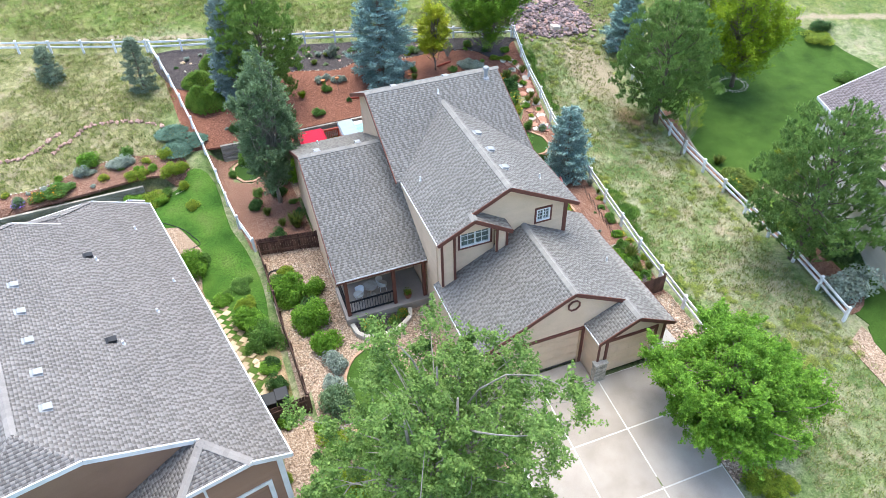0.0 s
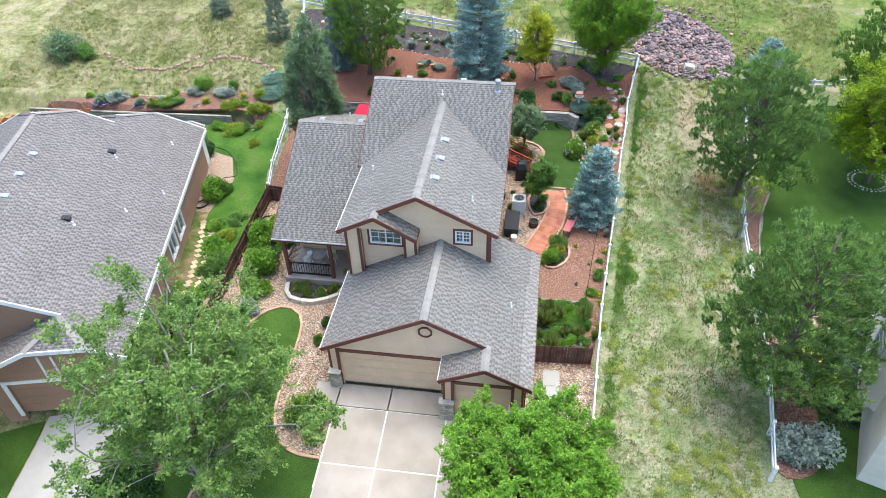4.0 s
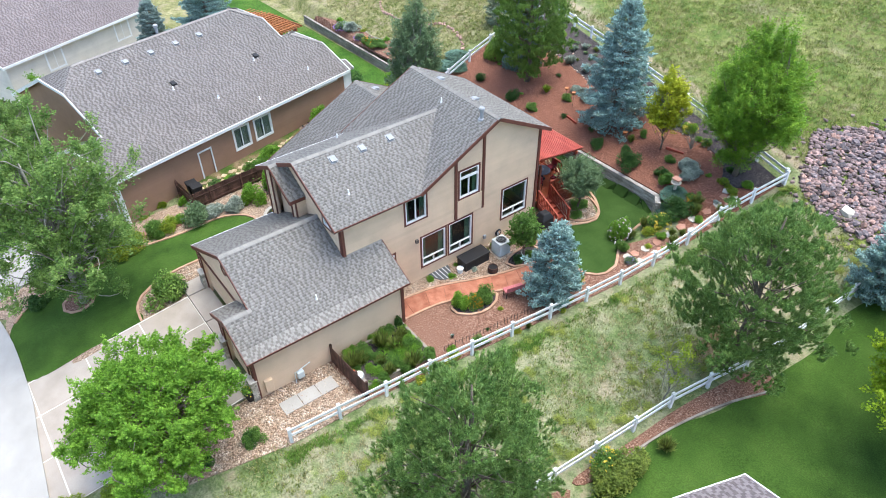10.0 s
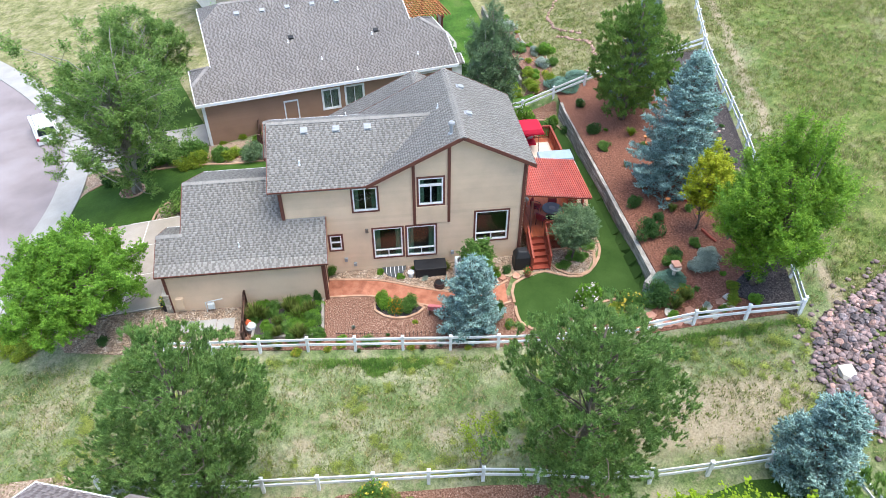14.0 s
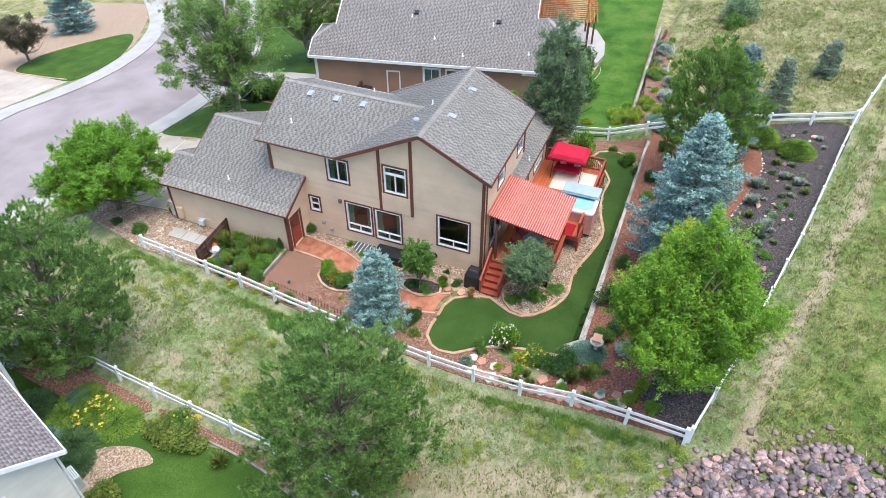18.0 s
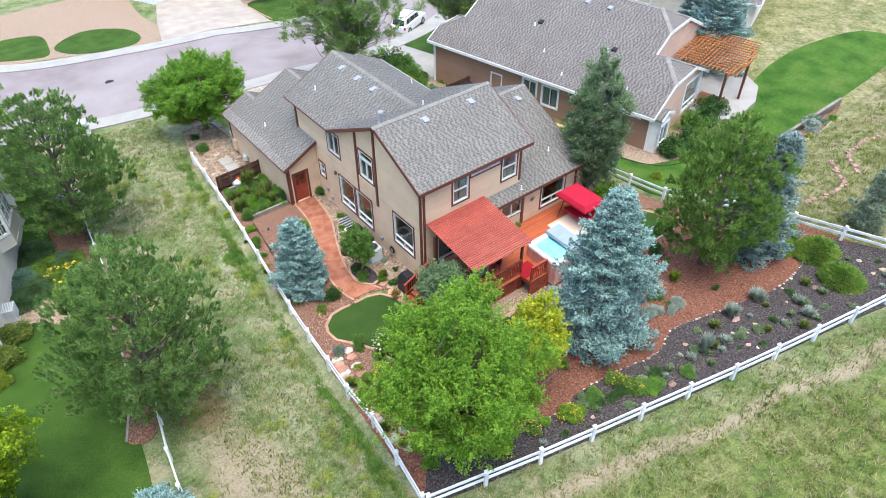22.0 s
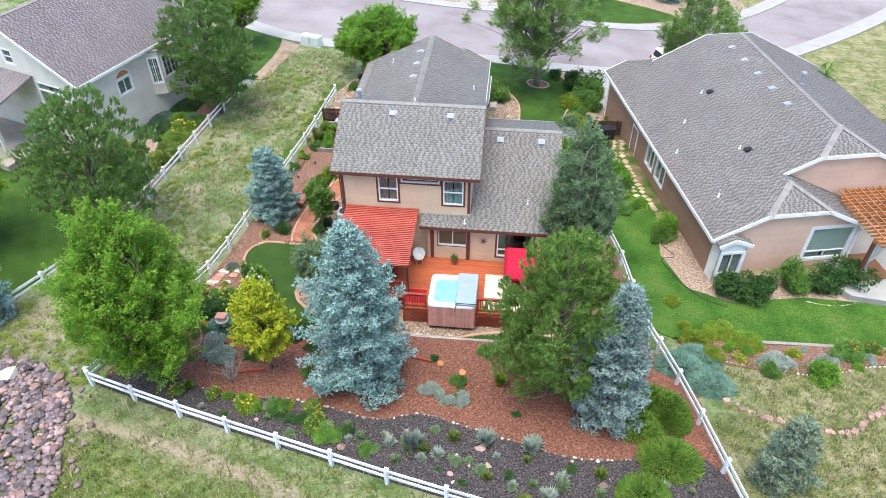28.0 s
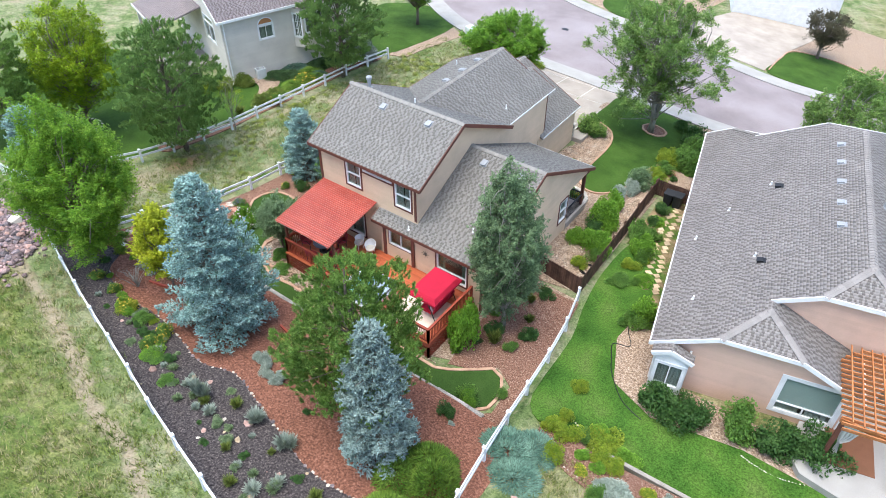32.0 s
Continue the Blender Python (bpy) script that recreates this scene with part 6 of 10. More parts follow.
def pine(name, x, y, height, radius, low, mat, label, seed, clumps=430, needles=32, length=0.145, z=None, trunk=0.17):
    """A pine: crooked boughs that end in upturned, rounded tufts of long needles with gaps between them."""
    rng = np.random.default_rng(seed)
    z0 = ground(x, y) if z is None else z
    root = thing(name, x, y, z0, label, "tree")
    wood = Mesh()
    axis = [(x + rng.normal() * 0.08, y + rng.normal() * 0.08, z0 - 0.2 + (height + 0.1) * i / 6) for i in range(7)]
    wood.tube(axis, [trunk * (1.2 - 1.0 * i / 6) for i in range(7)], 8)
    B, T = [], []
    made = []
    for k in range(clumps * 30):
        if len(made) >= clumps:
            break
        u = rng.normal(size=3)
        u /= np.linalg.norm(u)
        s = rng.uniform(0.25, 1.0) ** 0.4
        lump = 0.86 + 0.62 * noise.noise(Vector(u) * 2.2 + Vector((seed, 3, 0)))
        wide = 1.0 if u[2] < 0 else 1 - 0.3 * u[2]
        c = np.array((x + u[0] * radius * s * lump * wide, y + u[1] * radius * s * lump * wide, z0 + (low + height) / 2 + u[2] * (height - low) / 2 * s * (0.92 + 0.14 * lump)))
        if any(np.linalg.norm((c - q) * (1, 1, 1.25)) < 0.56 for q in made):
            continue
        made.append(c)
        foot = Vector((x, y, z0 + max(low * 0.6, (c[2] - z0) * 0.74)))
        if len(made) % 7 == 0:
            limb(wood, foot, Vector(c), 0.035, 0.012, rng, 5)
        away = np.array((c[0] - x, c[1] - y, 0.0))
        away /= np.linalg.norm(away) + 1e-6
        flat = np.array((-away[1], away[0], 0))
        grow = rng.uniform(0.8, 1.25)
        # a bough's end: shoots fanned about it, each a brush of needles
        for sub in range(18):
            p = c + (away * rng.uniform(-0.28, 0.24) + flat * rng.uniform(-0.3, 0.3) + np.array((0, 0, rng.uniform(-0.1, 0.14)))) * grow
            ax = away * rng.uniform(0.1, 0.7) + flat * rng.normal() * 0.25 + np.array((0, 0, rng.uniform(0.6, 1.1)))
            ax /= np.linalg.norm(ax)
            along = rng.uniform(0, 1, (needles, 1))
            d = rng.normal(size=(needles, 3)) * 0.5 + ax * 0.95
            d /= np.linalg.norm(d, axis=1)[:, None]
            st = p + ax * along * 0.2 + rng.normal(size=(needles, 3)) * 0.012
            B.append(st)
            T.append(st + d * length * rng.uniform(0.7, 1.2, (needles, 1)))
    wood.put("trunk", PINE_BARK, root, soft=True)
    B, T = np.concatenate(B), np.concatenate(T)
    d = T - B
    sdir = np.cross(d, rng.normal(size=d.shape))
    sdir = sdir / (np.linalg.norm(sdir, axis=1)[:, None] + 1e-9) * 0.016
    V = np.stack([B - sdir, B + sdir, T], 1).reshape(-1, 3)
    F = np.arange(len(V)).reshape(-1, 3)
    under(new("needles", fast_mesh("needles", V, F, mat)), root)
    return root


broadleaf("maple_tree", 17.4, 13.0, 5.7, 3.7, 1.0, LEAF_BRIGHT, BARK, "round bright green maple beside the driveway", 1, clumps=270, leaves=540, leaf=0.1, clump=0.55, uneven=0.4)
broadleaf("ash_tree", 4.15, 12.9, 11.6, 4.9, 1.7, LEAF_ASH, PALE_BARK, "open-crowned green ash tree with pale forked trunk on the lawn", 2, clumps=190, leaves=420, leaf=0.12, clump=0.66, gaps=0.25, stems=3, trunk=0.2, lean=(0.7, 0.4), uneven=0.9, inner=0.2)
broadleaf("aspen_tree", 2.2, 37.3, 10.3, 2.2, 0.6, LEAF_GREY, PALE_BARK, "tall narrow grey-green aspen beside the wing", 3, clumps=200, leaves=360, leaf=0.1, clump=0.5, point=0.22, trunk=0.13)
pine("pine_tree", 3.7, 46.7, 8.5, 3.05, 0.7, NEEDLE_PINE, "broad green pine with soft upturned tufts", 4, clumps=300)
spruce("blue_spruce", 12.2, 46.8, 8.7, 2.6, NEEDLE_BLUE, "tall dense blue spruce on the mulch terrace", 5)
spruce("blue_spruce", 20.5, 33.25, 5.0, 1.7, NEEDLE_BLUE, "small blue spruce inside the white fence", 6, tip=0.17)
spruce("blue_spruce", 1.5, 48.1, 7.6, 1.6, NEEDLE_GREYBLUE, "slim grey-blue spruce in front of the pine", 7)
broadleaf("maple_tree", 21.3, 47.75, 9.2, 3.15, 0.9, LEAF_MAPLE, BARK, "large yellow-green maple at the fence corner", 8, clumps=240, leaves=580, leaf=0.095, clump=0.66, point=0.5, shoot=1.1, gaps=0.1, uneven=0.5)
broadleaf("young_maple", 16.35, 46.8, 5.6, 1.4, 0.9, LEAF_LIME, BARK, "young yellow-green maple in the mulch", 9, clumps=85, leaves=260, leaf=0.11, clump=0.42, trunk=0.06, point=0.4, shoot=0.6)
pine("pine_tree", 29.6, 36.3, 9.4, 3.75, 0.9, NEEDLE_PINE_E, "tall green pine beyond the white fence", 10, clumps=370)
pine("pine_tree", 28.45, 20.9, 9.7, 3.6, 0.9, NEEDLE_PINE_E, "tall green pine beside the cream house", 11, clumps=370)
broadleaf("birch_sapling", 29.0, 32.3, 4.6, 1.0, 1.4, LEAF_YELLOW, PALE_BARK, "thin pale-barked sapling at the white fence", 12, clumps=22, leaves=70, leaf=0.08, clump=0.35, trunk=0.05, gaps=0.2)


# ---- the brown house next door ----
FRAME = pose(-5.15, 36.4, 0, 0, 0, 12.8)
brown = thing("house", -13.0, 25.0, -0.5, "single-storey brown house with clipped gables, white trim and grey-brown shingles", "house")


def zE(x):
    return 2.55 - 0.49 * x


def on(pts, f):
    return [(x, y, f(x)) for x, y in pts]


roof(brown, on([(0, -20.1), (0, -0.1), (-2.86, -0.1), (-4.6, -1.83), (-4.6, -2.6), (-6.53, -2.6), (-8.2, -4.3), (-8.2, -16.8), (-6.53, -18.5), (-2.9, -18.5), (-2.9, -18.7), (-1.53, -20.1)], zE), SHINGLE_B, seed=21)
roof(brown, on([(-8.2, -4.3), (-9.87, -2.6), (-16.4, -2.6), (-16.4, -18.5), (-9.87, -18.5), (-8.2, -16.8)], lambda x: 2.55 + 0.49 * (x + 16.4)), SHINGLE_B, seed=22)
roof(brown, [(-6.53, -2.6, 5.75), (-9.87, -2.6, 5.75), (-8.2, -4.3, 6.57)], SHINGLE_B, seed=23)
roof(brown, [(-6.53, -18.5, 5.75), (-8.2, -16.8, 6.57), (-9.87, -18.5, 5.75)], SHINGLE_B, seed=24)
roof(brown, [(-2.86, -0.1, 3.95), (-6.34, -0.1, 3.95), (-4.6, -1.83, 4.8)], SHINGLE_B, seed=25)
roof(brown, on([(-4.6, -1.83), (-6.34, -0.1), (-9.2, -0.1), (-9.2, -2.85), (-4.6, -2.85)], lambda x: 2.55 + 0.49 * (x + 9.2)), SHINGLE_B, seed=26)
roof(brown, [(-1.53, -20.1, 3.3), (-2.9, -18.7, 3.97), (-4.27, -20.1, 3.3)], SHINGLE_B, seed=27)
roof(brown, on([(-2.9, -18.7), (-4.27, -20.1), (-7.2, -20.1), (-7.2, -18.2), (-2.9, -18.2)], lambda x: 2.55 + 0.49 * (x + 5.8)), SHINGLE_B, seed=28)
roof(brown, [(-0.2, -0.1, 2.5), (-0.2, 0.45, 2.5), (-1.05, 0.45, 2.9), (-1.05, -0.1, 2.9)], SHINGLE_B, seed=29)
roof(brown, [(-1.05, -0.1, 2.9), (-1.05, 0.45, 2.9), (-2.1, 0.45, 2.45), (-2.1, -0.1, 2.45)], SHINGLE_B, seed=30)
for a, b, s in (((-8.2, -16.8, 6.57), (-8.2, -4.3, 6.57), 0.49), ((-6.53, -2.6, 5.75), (-8.2, -4.3, 6.57), 0.2), ((-9.87, -2.6, 5.75), (-8.2, -4.3, 6.57), 0.2),
                ((-2.86, -0.1, 3.95), (-4.6, -1.83, 4.8), 0.2), ((-6.34, -0.1, 3.95), (-4.6, -1.83, 4.8), 0.2), ((-1.53, -20.1, 3.3), (-2.9, -18.7, 3.97), 0.2), ((-4.27, -20.1, 3.3), (-2.9, -18.7, 3.97), 0.2)):
    ridge_caps(brown, a, b, s, s, SHINGLE_B)
for a, b in (((0, -0.1, 2.55), (-2.86, -0.1, 3.95)), ((-2.86, -0.1, 3.95), (-6.34, -0.1, 3.95)), ((-6.34, -0.1, 3.95), (-9.2, -0.1, 2.55)), ((-4.6, -2.6, 4.8), (-6.53, -2.6, 5.75)),
             ((-6.53, -2.6, 5.75), (-9.87, -2.6, 5.75)), ((-9.87, -2.6, 5.75), (-16.4, -2.6, 2.55)), ((0, -20.1, 2.55), (-1.53, -20.1, 3.3)), ((-1.53, -20.1, 3.3), (-4.27, -20.1, 3.3)),
             ((-4.27, -20.1, 3.3), (-7.2, -20.1, 1.86)), ((-2.9, -18.5, 3.97), (-6.53, -18.5, 5.75)), ((-6.53, -18.5, 5.75), (-9.87, -18.5, 5.75)), ((-9.87, -18.5, 5.75), (-16.4, -18.5, 2.55)),
             ((0, -20.1, 2.55), (0, -0.1, 2.55)), ((-9.2, -0.1, 2.55), (-9.2, -2.6, 2.55)), ((-0.2, 0.45, 2.5), (-1.05, 0.45, 2.9)), ((-1.05, 0.45, 2.9), (-2.1, 0.45, 2.45))):
    fascia(brown, a, b, WHITE, 0.06, 0.22, 0.08, "fascia", "white fascia board")
NE_ = ((-0.4, -19.7), (-0.4, -0.4))
wall(brown, *NE_, [(0, 2.6), (19.3, 2.6)], -2.0, [(8.73, 10.0, 0.4, 2.0), (10.5, 11.9, 0.4, 2.0), (5.85, 6.75, -0.55, 1.5), (16.4, 18.5, 2.05, 2.4)], BROWN_SIDING)
window(brown, *NE_, 8.73, 10.0, 0.4, 2.0, "slider", WHITE, CURTAIN, 0.08)
window(brown, *NE_, 10.5, 11.9, 0.4, 2.0, "slider", WHITE, CURTAIN, 0.08)
window(brown, *NE_, 16.4, 18.5, 2.05, 2.4, "plain", WHITE, None, 0.06)
panel(brown, "side_door", *NE_, 5.85, 6.75, -0.55, 1.5, -0.1, -0.05, BROWN_SIDING, "brown side door with white frame")
for a, b, c, e in ((5.75, 6.85, 1.5, 1.62), (5.75, 5.85, -0.55, 1.5), (6.75, 6.85, -0.55, 1.5)):
    panel(brown, "door_trim", *NE_, a, b, c, e, 0.0, 0.05, WHITE)
panel(brown, "corner_trim", *NE_, 19.18, 19.34, -0.6, 2.4, 0.0, 0.05, WHITE)
panel(brown, "corner_trim", *NE_, 0.0, 0.16, -1.8, 2.4, 0.0, 0.05, WHITE)
NN = ((-0.4, -0.45), (-8.9, -0.45))
wall(brown, *NN, [(0, 2.6), (2.46, 3.83), (5.94, 3.83), (8.5, 2.6)], -0.8, [(5.6, 8.1, 0.25, 2.5), (0.2, 1.5, 0.3, 2.0)], PEACH)
window(brown, *NN, 5.6, 8.1, 0.25, 2.5, "awning", WHITE, CURTAIN, 0.16, True)
panel(brown, "corner_trim", *NN, 8.35, 8.5, -0.6, 2.5, 0.0, 0.05, WHITE)
panel(brown, "blind", *NN, 5.7, 8.0, 0.8, 2.45, -0.25, -0.22, plain("pale_aqua_blind", (0.5, 0.58, 0.55), 0.8))
bay = ((-0.4, 0.3), (-1.95, 0.3))
wall(brown, *bay, [(0, 2.45), (0.65, 2.75), (1.55, 2.4)], -0.6, [(0.15, 1.4, 0.35, 1.85)], WHITE, thick=0.1, board=0)
window(brown, *bay, 0.15, 1.4, 0.35, 1.85, "slider", WHITE, CURTAIN, 0.1)
wall(brown, (-1.95, 0.3), (-1.95, -0.45), [(0, 2.4), (0.75, 2.4)], -0.6, [], WHITE, thick=0.1, board=0)
wall(brown, (-0.4, -0.45), (-0.4, 0.3), [(0, 2.4), (0.75, 2.4)], -0.6, [], WHITE, thick=0.1, board=0)
wall(brown, (-4.0, -2.9), (-16.0, -2.9), [(0, 4.4), (2.53, 5.63), (5.87, 5.63), (12.0, 2.6)], -0.8, [(6.5, 9.0, 0.0, 2.1)], PEACH)
window(brown, (-4.0, -2.9), (-16.0, -2.9), 6.5, 9.0, 0.0, 2.1, "slider", WHITE, CURTAIN)
wall(brown, (-8.9, -0.45), (-8.9, -2.9), [(0, 2.6), (2.45, 2.6)], -0.8, [], PEACH)
wall(brown, (-16.0, -2.9), (-16.0, -18.2), [(0, 2.6), (15.3, 2.6)], -0.8, [], PEACH)
SF = ((-7.0, -19.7), (-0.4, -19.7))
wall(brown, *SF, [(0, 1.85), (2.73, 3.2), (5.47, 3.2), (6.6, 2.6)], -2.4, [(0.9, 5.8, -2.4, 0.9)], BROWN_SIDING)
gd = panel(brown, "garage_door", *SF, 0.9, 5.8, -1.35, 0.9, -0.2, -0.14, BROWN_SIDING, "brown sectional garage door")
for k in range(4):
    panel(gd, "door_section", *SF, 0.92, 5.78, -1.34 + k * 0.56, -0.8 + k * 0.56, -0.14, -0.125, BROWN_SIDING)
for a, b, c, e in ((0.7, 6.0, 0.9, 1.1), (0.7, 0.9, -1.4, 0.9), (5.8, 6.0, -1.4, 0.9), (6.4, 6.62, -1.4, 2.4), (2.9, 3.0, 1.2, 2.6), (3.5, 3.6, 1.2, 2.6)):
    panel(brown, "white_trim", *SF, a, b, c, e, 0.0, 0.06, WHITE)
wall(brown, (-16.0, -18.2), (-2.5, -18.2), [(0, 2.6), (6.13, 5.63), (9.47, 5.63), (13.5, 3.6)], -2.0, [], BROWN_SIDING)
# added floors and partition, darkened by colour, to back the panes
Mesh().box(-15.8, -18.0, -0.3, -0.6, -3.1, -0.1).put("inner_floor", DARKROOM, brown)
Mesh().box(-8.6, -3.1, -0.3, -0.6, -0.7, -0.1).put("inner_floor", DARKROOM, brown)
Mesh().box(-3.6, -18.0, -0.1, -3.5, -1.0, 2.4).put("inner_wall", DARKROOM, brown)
for i in range(5):
    roof_vent(brown, -7.1, -15.7 + i * 1.95, zE(-7.1), (0, 26))
for x, y in ((-4.0, -12.5), (-3.7, -6.0), (-1.4, -3.0), (-0.9, -8.0), (-2.2, -10.4)):
    pipe_boot(brown, x, y, zE(x), 0.05, 0.25, WHITE)
for x, y in ((-4.4, -12.2), (-4.0, -5.6)):
    roof_vent(brown, x, y, zE(x), (0, 26), BLACK)
pipe_boot(brown, -9.0, -10.0, 6.2, 0.1, 0.6, METAL, True)

# rounded patio with a cedar pergola behind it
patio = [(-7.3, -0.3), (-6.9, 1.6), (-7.4, 2.6), (-9.0, 3.2), (-11.5, 3.3), (-14.0, 2.6), (-15.6, 0.8), (-16.0, -2.8), (-8.8, -2.8), (-8.8, -0.4)]
Mesh().prism([(x, y, -0.5) for x, y in patio], (0, 0, 0.62)).put("patio", WALK, None).matrix_basis = FRAME
tagged(bpy.data.objects["patio"], "rounded pale concrete patio behind the brown house", "patio", "", "structure")
perg = thing("pergola", -16, 34, 0, "orange cedar pergola with curved outer edge", "pergola")
for i in range(17):
    y = -2.6 + i * 0.3
    x1 = -14.6 + 2.6 * (max(0.0, (y - 0.2) / 2.2)) ** 2
    Mesh().beam((-8.0 - max(0, 0.9 - 0.35 * i) * 0.9, y, 3.25), (x1, y, 3.25), 0.05, 0.16).put("rafter", CEDAR, perg)
for i in range(15):
    x = -8.4 - i * 0.42
    y1 = 2.3 - 0.12 * abs(i - 7) ** 1.2 * 0.4
    Mesh().beam((x, -2.7, 3.36), (x, y1, 3.36), 0.05, 0.06).put("slat", CEDAR, perg)
for x, y in ((-8.2, 1.5), (-11.0, 2.1), (-13.6, 1.5)):
    Mesh().box(x - 0.08, y - 0.08, 0.12, x + 0.08, y + 0.08, 3.2).put("post", TRIM, perg)
Mesh().beam((-8.0, 1.6, 3.1), (-11.0, 2.2, 3.1), 0.08, 0.22).put("beam", CEDAR, perg)
Mesh().beam((-11.0, 2.2, 3.1), (-13.9, 1.5, 3.1), 0.08, 0.22).put("beam", CEDAR, perg)
m = Mesh()
vs, fs = [], []
for i in range(13):
    for jz, w in ((3.0, 1.0), (1.8, 0.5), (1.5, 0.12), (0.7, 0.3)):
        vs.append((-8.25 - 0.9 * w * i / 12 - (1 - w) * 0.2, 1.45 + 0.05 * math.sin(i * 2.2), jz))
m.add(vs, [(i * 4 + k, i * 4 + 4 + k, i * 4 + 5 + k, i * 4 + 1 + k) for i in range(12) for k in range(3)])
m.put("drape", CURTAIN, perg, "gathered white curtain")
rugm = plain("brown_patio_rug", (0.2, 0.09, 0.05), 0.95)
rug = Mesh().box(-10.4, -0.6, 0.125, -8.4, 1.6, 0.14).put("rug", rugm, None)
tagged(rug, "brown patterned rug on the patio", "rug")
FRAME = Matrix.Identity(4)


# ---- other houses ----
def plain_house(origin, rz, w, d, eave, rise, wallm, roofm, label, zb, openings_w=(), openings_n=(), seed=40, trim=WHITE, over=0.4):
    """A gabled house; local x across, y along the ridge; the near west wall at x 0 and north gable at y d."""
    global FRAME
    FRAME = pose(origin[0], origin[1], 0, 0, 0, rz)
    c = FRAME @ Vector((w / 2, d / 2, zb))
    h = thing("house", c.x, c.y, ground(c.x, c.y), label, "house")
    top = eave + rise
    s = rise / (w / 2)
    roof(h, [(-over, -over, eave - s * over), (w / 2, -over, top), (w / 2, d + over, top), (-over, d + over, eave - s * over)], roofm, seed=seed)
    roof(h, [(w + over, -over, eave - s * over), (w + over, d + over, eave - s * over), (w / 2, d + over, top), (w / 2, -over, top)], roofm, seed=seed + 1)
    ridge_caps(h, (w / 2, -over, top), (w / 2, d + over, top), s, s, roofm, 0.3)
    for a, b in (((-over, -over), (-over, d + over)), ((w + over, -over), (w + over, d + over))):
        fascia(h, (*a, eave - s * over), (*b, eave - s * over), trim, 0.06, 0.2, 0.08, "fascia", "white fascia and gutter")
    for y in (-over, d + over):
        fascia(h, (-over, y, eave - s * over), (w / 2, y, top), trim, 0.05, 0.2, 0.08)
        fascia(h, (w / 2, y, top), (w + over, y, eave - s * over), trim, 0.05, 0.2, 0.08)
    wall(h, (0, d), (0, 0), [(0, eave - 0.1), (d, eave - 0.1)], zb, [o[:4] for o in openings_w], wallm)
    for o in openings_w:
        window(h, (0, d), (0, 0), *o[:4], o[4], trim, CURTAIN, 0.08)
    wall(h, (w, d), (0, d), [(0, eave - 0.1), (w / 2, top - 0.12), (w, eave - 0.1)], zb, [o[:4] for o in openings_n], wallm)
    for o in openings_n:
        window(h, (w, d), (0, d), *o[:4], o[4], trim, CURTAIN, 0.08)
    wall(h, (w, 0), (w, d), [(0, eave - 0.1), (d, eave - 0.1)], zb, [], wallm)
    wall(h, (0, 0), (w, 0), [(0, eave - 0.1), (w / 2, top - 0.12), (w, eave - 0.1)], zb, [], wallm)
    # added floor in the darkened room colour, seen only through panes
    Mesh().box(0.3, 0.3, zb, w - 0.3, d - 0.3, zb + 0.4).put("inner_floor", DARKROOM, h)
    FRAME = Matrix.Identity(4)
    return h


cream = plain_house((31.1, 16.6), -19.0, 12.0, 11.5, 5.3, 3.2, CREAM, SHINGLE_C, "tall cream-sided house with mauve-grey shingles and a covered porch", -0.8,
                    [(3.0, 4.25, 2.75, 3.85, "slider")], [(7.9, 10.1, 2.4, 4.4, "transom"), (2.4, 3.6, 5.3, 6.7, "slider"), (5.6, 6.5, 5.35, 6.4, "hung")], 41)
FRAME = pose(31.1, 16.6, 0, 0, 0, -19.0)
arch = [(-0.03, 8.5 - 0.625 + 0.625 * math.cos(k * math.pi / 12), 3.98 + 0.5 * math.sin(k * math.pi / 12)) for k in range(13)]
Mesh().prism(arch, (0.06, 0, 0)).put("arched_window", plain("orange_drape", (0.45, 0.2, 0.08), 0.8), cream, "arched window with orange drape")
for k in range(12):
    Mesh().beam(arch[k], arch[k + 1], 0.07, 0.09, (1, 0, 0)).put("arch_trim", WHITE, cream)
Mesh().beam((-0.03, 7.25, 3.98), (-0.03, 8.5, 3.98), 0.07, 0.09).put("arch_sill", WHITE, cream)
wall(cream, (-0.02, 5.5), (-0.7, 4.9), [(0, 4.75), (0.9, 4.75)], 1.5, [(0.1, 0.8, 2.3, 4.3)], CREAM, board=0)
window(cream, (-0.02, 5.5), (-0.7, 4.9), 0.1, 0.8, 2.3, 4.3, "grid", WHITE, None, 0.06)
wall(cream, (-0.7, 4.9), (-0.7, 2.9), [(0, 4.75), (2.0, 4.75)], 1.5, [(0.2, 1.8, 2.6, 4.3)], CREAM, board=0)
window(cream, (-0.7, 4.9), (-0.7, 2.9), 0.2, 1.8, 2.6, 4.3, "grid", WHITE, None, 0.06)
Mesh().prism([(-0.02, 5.5, 1.4), (-0.72, 4.9, 1.4), (-0.72, 2.9, 1.4), (-0.02, 2.3, 1.4)], (0, 0, 0.12)).put("bay_floor", CREAM, cream)
Mesh().prism([(0.0, 5.6, 4.75), (-0.8, 4.95, 4.72), (-0.8, 2.85, 4.72), (0.0, 2.2, 4.75)], (0, 0, 0.1)).put("bay_roof", SHINGLE_C[0], cream)
wall(cream, (-0.7, 2.9), (-0.02, 2.3), [(0, 4.75), (0.9, 4.75)], 1.5, [], CREAM, board=0)
roof(cream, [(4.2, 11.55, 4.85), (10.6, 11.55, 4.85), (10.6, 15.5, 3.9), (4.2, 15.5, 3.9)], SHINGLE_C, seed=48, name="porch_roof")
fascia(cream, (4.2, 15.5, 3.9), (10.6, 15.5, 3.9), WHITE, 0.06, 0.2, 0.08)
